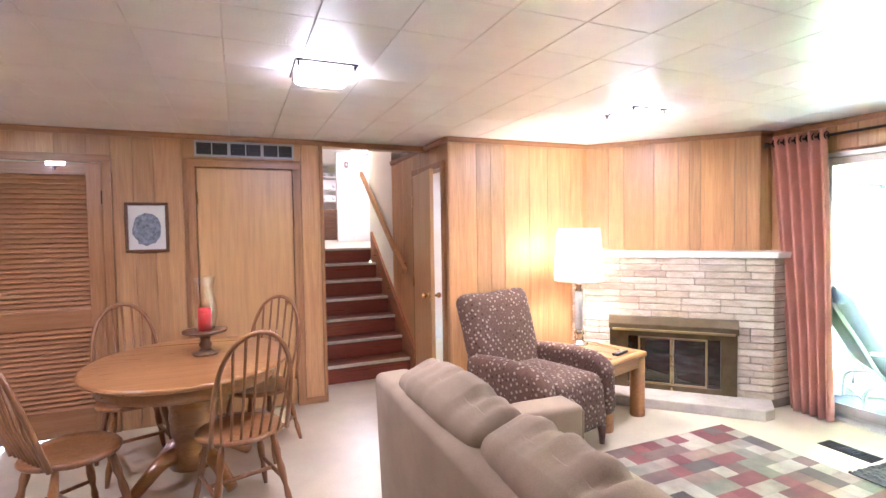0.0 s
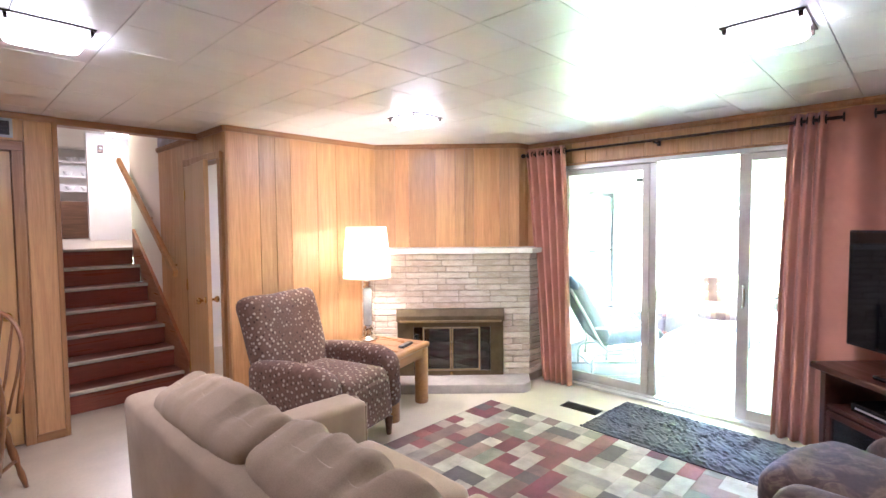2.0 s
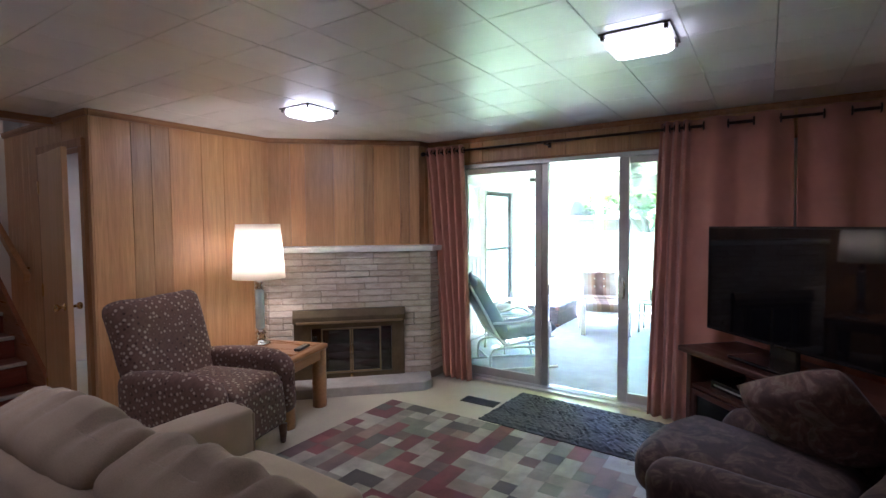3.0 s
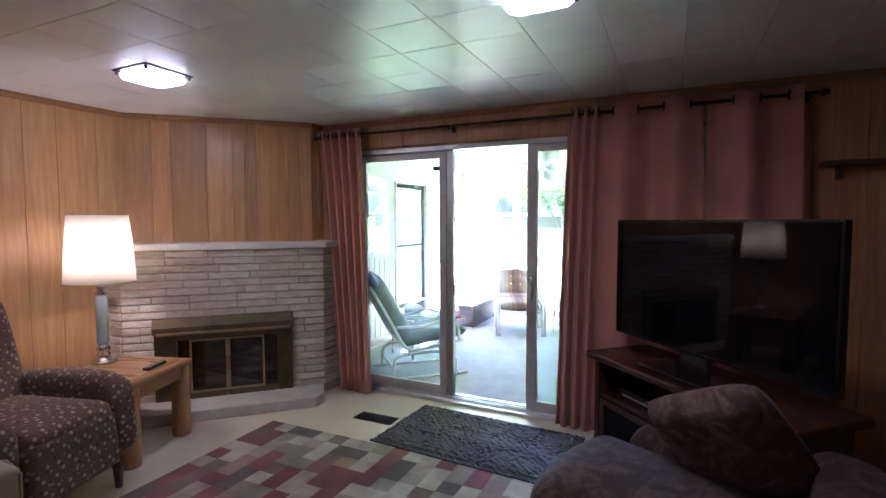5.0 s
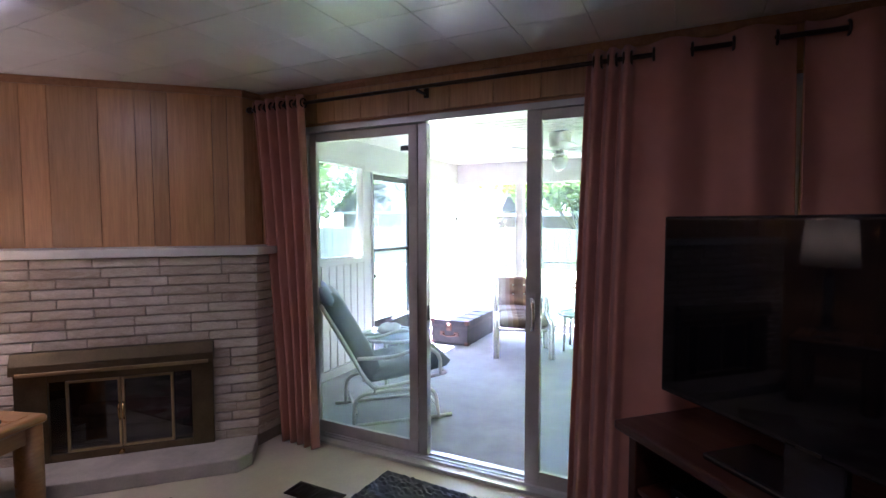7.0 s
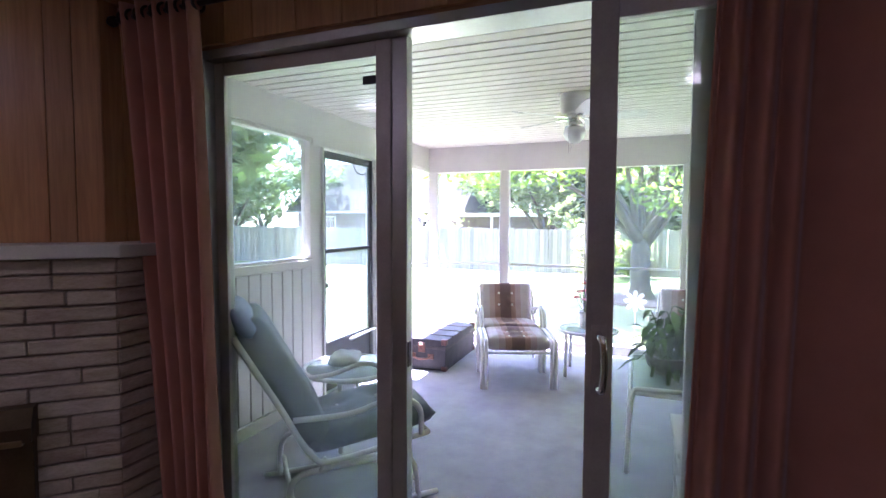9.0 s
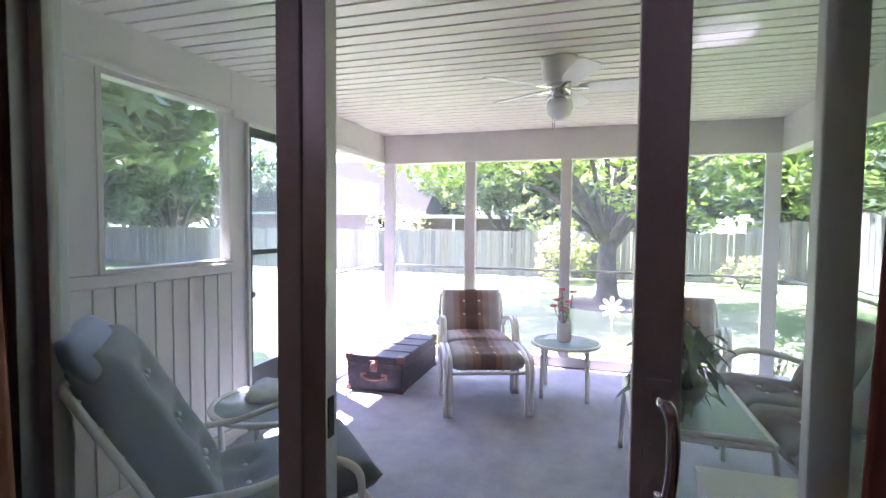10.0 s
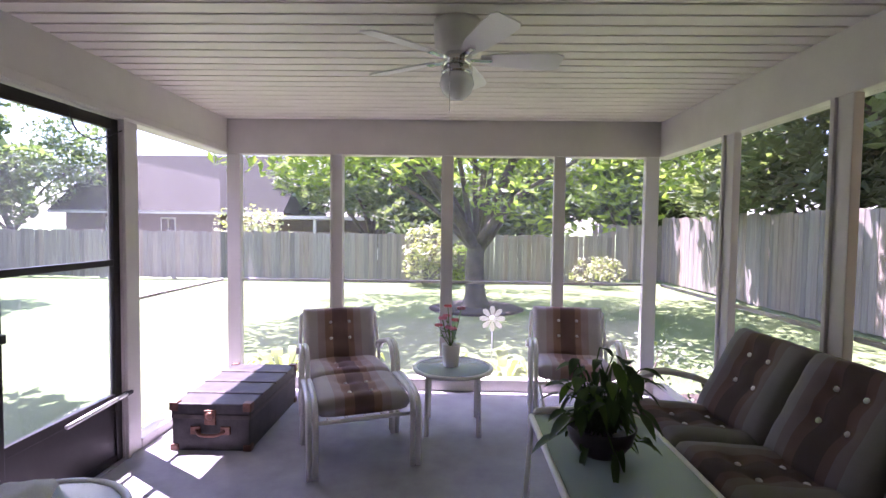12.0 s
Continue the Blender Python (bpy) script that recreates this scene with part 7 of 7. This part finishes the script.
def board_mesh(h, v):
    if (h, v) not in fence_board:
        bm = box(0.002, 0.146, -0.010, 0.010, 0.05, h, 0.003, 1)
        for q in bm.verts:
            if q.co.z > h - 0.05:
                q.co.z += -0.02 * v + (0.012 if q.co.x > 0.07 else -0.008) * (v - 1)
        me = bpy.data.meshes.new("fence_board")
        bm.to_mesh(me)
        bm.free()
        me.materials.append(FENCE)
        fence_board[(h, v)] = me
    return fence_board[(h, v)]


fr_ = random.Random(2)


def fence(name, p0, p1, h, label):
    p0, p1 = Vector(p0), Vector(p1)
    d = (p1 - p0)
    L = d.length
    t = thing(name, label, "fence", Matrix.Translation((p0.x, p0.y, GZ)) @ Matrix.Rotation(math.atan2(d.y, d.x), 4, "Z"))
    for z in (0.35, h - 0.35):
        part("rail", box(0, L, 0.012, 0.05, z, z + 0.08), FENCE, t)
    k = 0
    while k * 0.15 < L:
        ob = new("fence_board", board_mesh(h, fr_.randrange(3)))
        ob.matrix_basis = pose(k * 0.15, fr_.uniform(-0.004, 0.004), fr_.uniform(-0.02, 0.02), 0, fr_.uniform(-0.5, 0.5), 0)
        ob.parent = t
        k += 1
    k = 0
    while k * 2.4 < L:
        part("fence_post", box(k * 2.4, k * 2.4 + 0.09, 0.05, 0.14, 0.0, h), FENCE, t)
        k += 1
    return t


fence("board_fence", (20.1, 22.0), (20.1, -4.1), 1.58, "weathered grey wooden board fence behind the lawn")
fence("corner_fence", (21.3, -4.0), (21.3, -6.3), 1.95, "taller sunlit grey board fence at the corner of the lawn")
fence("side_fence", (21.2, -6.3), (4.0, -6.3), 2.2, "tall weathered grey wooden board fence beside the lawn")


def leaf_cloud(blobs, count, size, seed, flat=0.5):
    """One mesh of many small bent leaves scattered in and on the given (centre, radii) blobs."""
    r = random.Random(seed)
    vol = [b[1][0] * b[1][1] * b[1][2] for b in blobs]
    tot = sum(vol)
    verts, faces = [], []
    for (c, rad), v in zip(blobs, vol):
        for _ in range(int(count * v / tot)):
            while True:
                p = Vector((r.uniform(-1, 1), r.uniform(-1, 1), r.uniform(-1, 1)))
                l = p.length
                if 0.25 < l < 1.0 and r.random() < l ** 1.5:
                    break
            q = Vector((c[0] + p.x * rad[0], c[1] + p.y * rad[1], c[2] + p.z * rad[2]))
            if noise.noise(q * (0.9 / max(0.4, rad[0] * 0.35))) < -0.08:
                continue
            u = Vector((r.gauss(0, 1), r.gauss(0, 1), r.gauss(0, 1) * flat)).normalized()
            w = u.cross(Vector((r.gauss(0, 0.5), r.gauss(0, 0.5), 1))).normalized()
            n = u.cross(w)
            s = size * r.uniform(0.6, 1.3)
            i = len(verts)
            verts += [q - u * s, q - w * s * 0.5 + n * s * 0.15, q + u * s, q + w * s * 0.5 + n * s * 0.15]
            faces += [(i, i + 1, i + 2), (i, i + 2, i + 3)]
    me = bpy.data.meshes.new("leaves")
    me.from_pydata([tuple(v) for v in verts], [], faces)
    return me


def tree(x, y, h, crown_r, trunk_r, seed, count, leaf, label, crown_z0=None, material=None, leaders=()):
    r = random.Random(seed)
    t = thing("tree", label, "tree", pose(x, y, GZ), "yard trees")
    fork = h * 0.27 if crown_z0 is None else crown_z0
    trunk = tube(smooth_path([(0, 0, -0.05), (0.02, 0.02, 0.25), (0.0, 0.05, fork * 0.6), (0.05, 0.0, fork)], 4), trunk_r, 12, False, trunk_r * 0.72)
    for v in trunk.verts:
        if v.co.z < 0.3:
            k = 1 + 0.55 * (0.3 - v.co.z) / 0.35
            v.co.x *= k
            v.co.y *= k
    part("trunk", trunk, BARK, t)
    blobs = []
    n = 7
    for k in range(n):
        a = 2 * math.pi * k / n + r.uniform(-0.3, 0.3)
        reach = crown_r * r.uniform(0.45, 0.78)
        zt = fork + (h - fork) * r.uniform(0.20, 0.75)
        end = Vector((reach * math.cos(a), reach * math.sin(a), zt))
        mid = Vector((end.x * 0.42, end.y * 0.42, fork + (zt - fork) * 0.55))
        start = Vector((0.04, 0, fork - r.uniform(0.05, 0.5)))
        lb = part("limb", tube(smooth_path([start, mid, end], 5), trunk_r * 0.5, 8, False, trunk_r * 0.1), BARK, t)
        for j in range(3):
            p = mid.lerp(end, r.uniform(0.1, 0.9))
            e2 = p + Vector((r.uniform(-1, 1), r.uniform(-1, 1), r.uniform(0.0, 0.7))) * crown_r * 0.35
            part("branch", tube(smooth_path([p, p.lerp(e2, 0.5) + Vector((0, 0, 0.1)), e2], 3), trunk_r * 0.18, 6, False, trunk_r * 0.04), BARK, lb)
            blobs.append((e2, (crown_r * 0.30, crown_r * 0.30, crown_r * 0.20)))
        blobs.append((end, (crown_r * 0.42, crown_r * 0.42, crown_r * 0.26)))
    for e in leaders:
        e = Vector(e)
        mid = Vector((e.x * 0.35, e.y * 0.40, fork + (e.z - fork) * 0.45))
        part("limb", tube(smooth_path([(0.03, 0, fork - 0.35), (e.x * 0.08, e.y * 0.12, fork + 0.1), mid, e], 6), trunk_r * 0.38, 9, False, trunk_r * 0.12), BARK, t)
    blobs.append((Vector((0, 0, h * 0.86)), (crown_r * 0.6, crown_r * 0.6, h * 0.16)))
    cr = new("crown", leaf_cloud(blobs, count, leaf, seed))
    cr.data.materials.append(material or FOLIAGE)
    cr.parent = t
    return t


tree(15.1, 0.30, 7.6, 5.2, 0.25, 4, 34000, 0.095, "broad maple with forked limbs standing on the lawn", 1.55, None,
     ((1.1, -2.9, 4.4), (0.4, 2.6, 4.0), (0.1, 0.25, 6.6), (-0.4, -0.9, 6.0), (-1.2, 3.4, 3.6), (0.6, 1.1, 5.6)))
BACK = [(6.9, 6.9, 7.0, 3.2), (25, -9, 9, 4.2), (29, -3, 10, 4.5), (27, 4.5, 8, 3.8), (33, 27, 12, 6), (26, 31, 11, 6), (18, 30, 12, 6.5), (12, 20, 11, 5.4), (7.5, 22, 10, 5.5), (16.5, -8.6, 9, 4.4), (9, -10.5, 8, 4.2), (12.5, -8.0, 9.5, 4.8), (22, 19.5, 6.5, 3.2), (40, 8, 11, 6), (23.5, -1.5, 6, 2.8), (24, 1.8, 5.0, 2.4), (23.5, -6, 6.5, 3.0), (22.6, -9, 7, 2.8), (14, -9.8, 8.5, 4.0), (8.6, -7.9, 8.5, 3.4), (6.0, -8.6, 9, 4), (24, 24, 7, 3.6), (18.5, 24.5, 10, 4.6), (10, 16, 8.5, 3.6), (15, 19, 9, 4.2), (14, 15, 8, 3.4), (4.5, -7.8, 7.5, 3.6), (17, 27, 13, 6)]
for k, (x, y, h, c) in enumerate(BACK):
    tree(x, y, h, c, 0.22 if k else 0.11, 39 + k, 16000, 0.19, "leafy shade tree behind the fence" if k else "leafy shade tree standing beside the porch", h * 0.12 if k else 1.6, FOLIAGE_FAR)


def bush(x, y, w, h, seed, count, leaf, material, label, name="bush"):
    t = thing(name, label, "bush", pose(x, y, GZ), "yard bushes")
    r = random.Random(seed)
    for k in range(5):
        a = r.uniform(0, 6.28)
        part("stem", tube([(0, 0, 0), (0.3 * w * math.cos(a), 0.3 * w * math.sin(a), h * 0.7)], 0.012, 5), BARK, t)
    blobs = [(Vector((r.uniform(-0.3, 0.3) * w, r.uniform(-0.3, 0.3) * w, h * r.uniform(0.35, 0.65))), (w * 0.4, w * 0.4, h * 0.4)) for _ in range(5)]
    cr = new("foliage", leaf_cloud(blobs, count, leaf, seed))
    cr.data.materials.append(material)
    cr.parent = t
    return t


bush(19.3, -3.4, 1.3, 0.95, 3, 900, 0.07, FOLIAGE_PALE, "pale flowering shrub against the fence")
bush(19.3, 1.75, 1.5, 1.8, 5, 1500, 0.09, FOLIAGE_PALE, "pale flowering shrub before the fence")
bush(19.9, 0.4, 1.4, 1.5, 6, 1100, 0.08, FOLIAGE, "green shrub before the fence")
bush(27.5, 10.5, 3.4, 2.9, 7, 1600, 0.12, FOLIAGE_PALE, "yellow-green shrub behind the fence")
for k, (x, y) in enumerate(((8.95, 0.9), (9.0, 0.35), (8.9, 1.75), (8.9, -0.35), (9.05, 2.5))):
    t = thing("hosta", "low clump of broad yellow-green leaves by the porch", "plant", pose(x, y, GZ), "porch bed plants")
    hr = random.Random(60 + k)
    for j in range(24):
        a = hr.uniform(0, 6.283)
        L = hr.uniform(0.22, 0.42)
        out = Vector((math.cos(a), math.sin(a), 0))
        sd_ = Vector((-out.y, out.x, 0))
        lf = bm_new()
        rows_ = []
        z_ = hr.uniform(0.2, 0.5)
        for f, w_ in ((0, 0.06), (0.3, 0.5), (0.55, 1.0), (0.8, 0.6), (1.0, 0.03)):
            c0 = out * L * f + Vector((0, 0, z_ * math.sin(f * 2.3) * 1.15))
            rows_.append((lf.verts.new(c0 - sd_ * 0.06 * w_), lf.verts.new(c0 - Vector((0, 0, 0.012 * w_))), lf.verts.new(c0 + sd_ * 0.06 * w_)))
        for p_, q_ in zip(rows_, rows_[1:]):
            for i in (0, 1):
                f = lf.faces.new((p_[i], p_[i + 1], q_[i + 1], q_[i]))
                f.smooth = True
        part("leaf", lf, HOSTA, t)
for k, (x, y, s) in enumerate(((8.2, -1.35, 1.0), (7.4, -1.5, 0.9), (9.2, -1.1, 0.9), (6.6, -1.6, 1.0))):
    bush(x, y, 0.7 * s, 0.85 * s, 80 + k, 500, 0.035, FOLIAGE_SILVER, "grey-green flowering perennials beside the porch", "perennial_clump")
og = thing("ornamental_grass", "tall clump of pale arching ornamental grass", "plant", pose(6.0, 5.6, GZ))
gv, gf = [], []
gr = random.Random(77)
for k in range(520):
    a, L = gr.uniform(0, 6.283), gr.uniform(0.9, 1.7)
    out = Vector((math.cos(a), math.sin(a), 0))
    sd_ = Vector((-out.y, out.x, 0)) * 0.008
    b0 = out * gr.uniform(0, 0.15)
    lean = gr.uniform(0.25, 0.85)
    prev = None
    for j in range(6):
        f = j / 5
        p = b0 + out * L * lean * f * f * 0.9 + Vector((0, 0, L * (f - 0.35 * lean * f ** 3)))
        w = 1 - 0.85 * f
        i = len(gv)
        gv += [tuple(p - sd_ * w), tuple(p + sd_ * w)]
        if j:
            gf.append((i - 2, i - 1, i + 1, i))
me = bpy.data.meshes.new("blades")
me.from_pydata(gv, [], gf)
me.materials.append(GRASS_PALE)
ob = new("blade_clump", me)
ob.parent = og

ms = thing("garden_spinner", "white metal daisy on a stake in the flower bed", "garden ornament", pose(9.25, 0.43, GZ))
part("stake", tube([(0, 0, 0), (0, 0, 0.85)], 0.006, 6), ALU_LIGHT, ms)
for k in range(8):
    a = k * 45
    bm = bm_new()
    out_ = [(0.03, 0.0), (0.07, 0.025), (0.12, 0.034), (0.155, 0.022), (0.165, 0.0), (0.155, -0.022), (0.12, -0.034), (0.07, -0.025)]
    f_ = [bm.verts.new((0.004, u_, v_)) for u_, v_ in out_]
    b2 = [bm.verts.new((-0.004 + 0.01 * (u_ > 0.1), u_, v_)) for u_, v_ in out_]
    bm.faces.new(f_)
    bm.faces.new(b2[::-1])
    for i in range(8):
        bm.faces.new((f_[i], b2[i], b2[(i + 1) % 8], f_[(i + 1) % 8]))
    bmesh.ops.recalc_face_normals(bm, faces=bm.faces)
    part("petal", moved(bm, pose(-0.012, 0, 0.85) @ Matrix.Scale(0.8, 4) @ Matrix.Rotation(radians(a), 4, "X")), WHITE_GLOSS, ms)
part("centre", lathe([(0.035, 0), (0.03, 0.015), (0.0, 0.022)], 16, pose(-0.012, 0, 0.85, 0, -90, 0)), WHITE_TUBE, ms)

hs = thing("neighbour_house", "brown brick house with a low pale gable roof behind the fence", "house", pose(34, 17.5, GZ))
part("wall", box(0, 9, -6.0, 7.0, 0.0, 2.7), HOUSE_BRICK, hs)
rb = prism([(-0.7, 2.55), (9.7, 2.55), (4.5, 6.6)], -6.6, 7.6)
rf = part("roof", moved(rb, Matrix(((1, 0, 0, 0), (0, 0, 1, 0), (0, 1, 0, 0), (0, 0, 0, 1)))), ROOF_SHINGLE, hs, "pale sunlit shingle roof")
part("fascia", box(-0.66, -0.6, -6.6, 7.6, 2.42, 2.6), PORCH_PAINT, hs)
for y in (-3.8, 0.2, 3.6):
    w_ = part("window", box(-0.05, 0.02, y, y + 0.9, 1.1, 2.2), PORCH_PAINT, hs, "white framed window")
    for j in range(2):
        part("pane", box(-0.06, -0.04, y + 0.06 + j * 0.41, y + 0.43 + j * 0.41, 1.18, 2.12), BLACK_GLOSS, w_)
h2 = thing("patio_cover", "low white patio cover on posts beside the neighbour's house", "canopy", pose(30.5, 8.2, GZ))
part("cover", box(0, 3.5, -3.6, 3.4, 2.15, 2.32), PORCH_PAINT, h2)
part("back_wall", box(3.4, 3.5, -3.6, 3.4, 0, 2.15), HOUSE_BRICK, h2)
for y in (-3.4, 0, 3.2):
    part("post", box(0.1, 0.22, y, y + 0.12, 0, 2.15), PORCH_PAINT, h2)
tagged(link("mulch_bed", merge(lathe([(1.05, GZ + 0.0), (0.9, GZ + 0.05), (0.0, GZ + 0.07)], 30, pose(15.1, 0.3, 0)), box(8.46, 9.5, -2.2, 3.2, GZ - 0.05, GZ + 0.03, 0.01)), MULCH), "dark mulch round the tree and along the porch", "ground", kind="structure")

# ---- wall planks, each a piece of its own ----
plank_meshes = {}


def plank_mesh(w, h):
    key = (round(w, 3), round(h, 3))
    if key not in plank_meshes:
        bm = bm_new()
        c = 0.0024
        front = [(c, c, T), (w - c, c, T), (w - c, h - c, T), (c, h - c, T)]
        back = [(0.0007, 0, 0), (w - 0.0007, 0, 0), (w - 0.0007, h, 0), (0.0007, h, 0)]
        vf = [bm.verts.new((a, -d, b)) for a, b, d in front]
        vm = [bm.verts.new((a, -T * 0.55, b)) for a, b, d in back]
        vb = [bm.verts.new((a, 0.0, b)) for a, b, d in back]
        bm.faces.new(vf)
        for p, q in ((vf, vm), (vm, vb)):
            for i in range(4):
                bm.faces.new((p[i], p[(i + 1) % 4], q[(i + 1) % 4], q[i]))
        bmesh.ops.recalc_face_normals(bm, faces=bm.faces)
        me = bpy.data.meshes.new("plank")
        bm.to_mesh(me)
        bm.free()
        me.materials.append(OAK_PANEL)
        plank_meshes[key] = me
    return plank_meshes[key]


WIDTHS = (0.09, 0.14, 0.20, 0.20, 0.26)
prng = random.Random(11)
for parent, origin, way, length, z0, z1, openings, widths in PLANKS:
    cuts = {0.0, length, *[o[0] for o in openings], *[o[1] for o in openings]}
    cuts = sorted(cuts)
    turn = math.atan2(way[1], way[0])
    for s, e in zip(cuts, cuts[1:]):
        span = [(z0, z1)]
        for o in openings:
            if o[0] <= s + 1e-6 and e <= o[1] + 1e-6:
                span = [p for p in ((z0, o[2]), (o[3], z1)) if p[1] - p[0] > 0.01]
        p = s
        while p < e - 1e-4:
            w = prng.choice([v for v in WIDTHS if widths[0] - 0.01 <= v <= widths[1]] or [widths[0]])
            if e - (p + w) < 0.06:
                w = e - p
            for a, b in span:
                ob = new("plank", plank_mesh(w, b - a))
                ob.matrix_basis = Matrix.Translation((origin[0] + way[0] * p, origin[1] + way[1] * p, a)) @ Matrix.Rotation(turn, 4, "Z")
                ob.parent = parent
            p += w
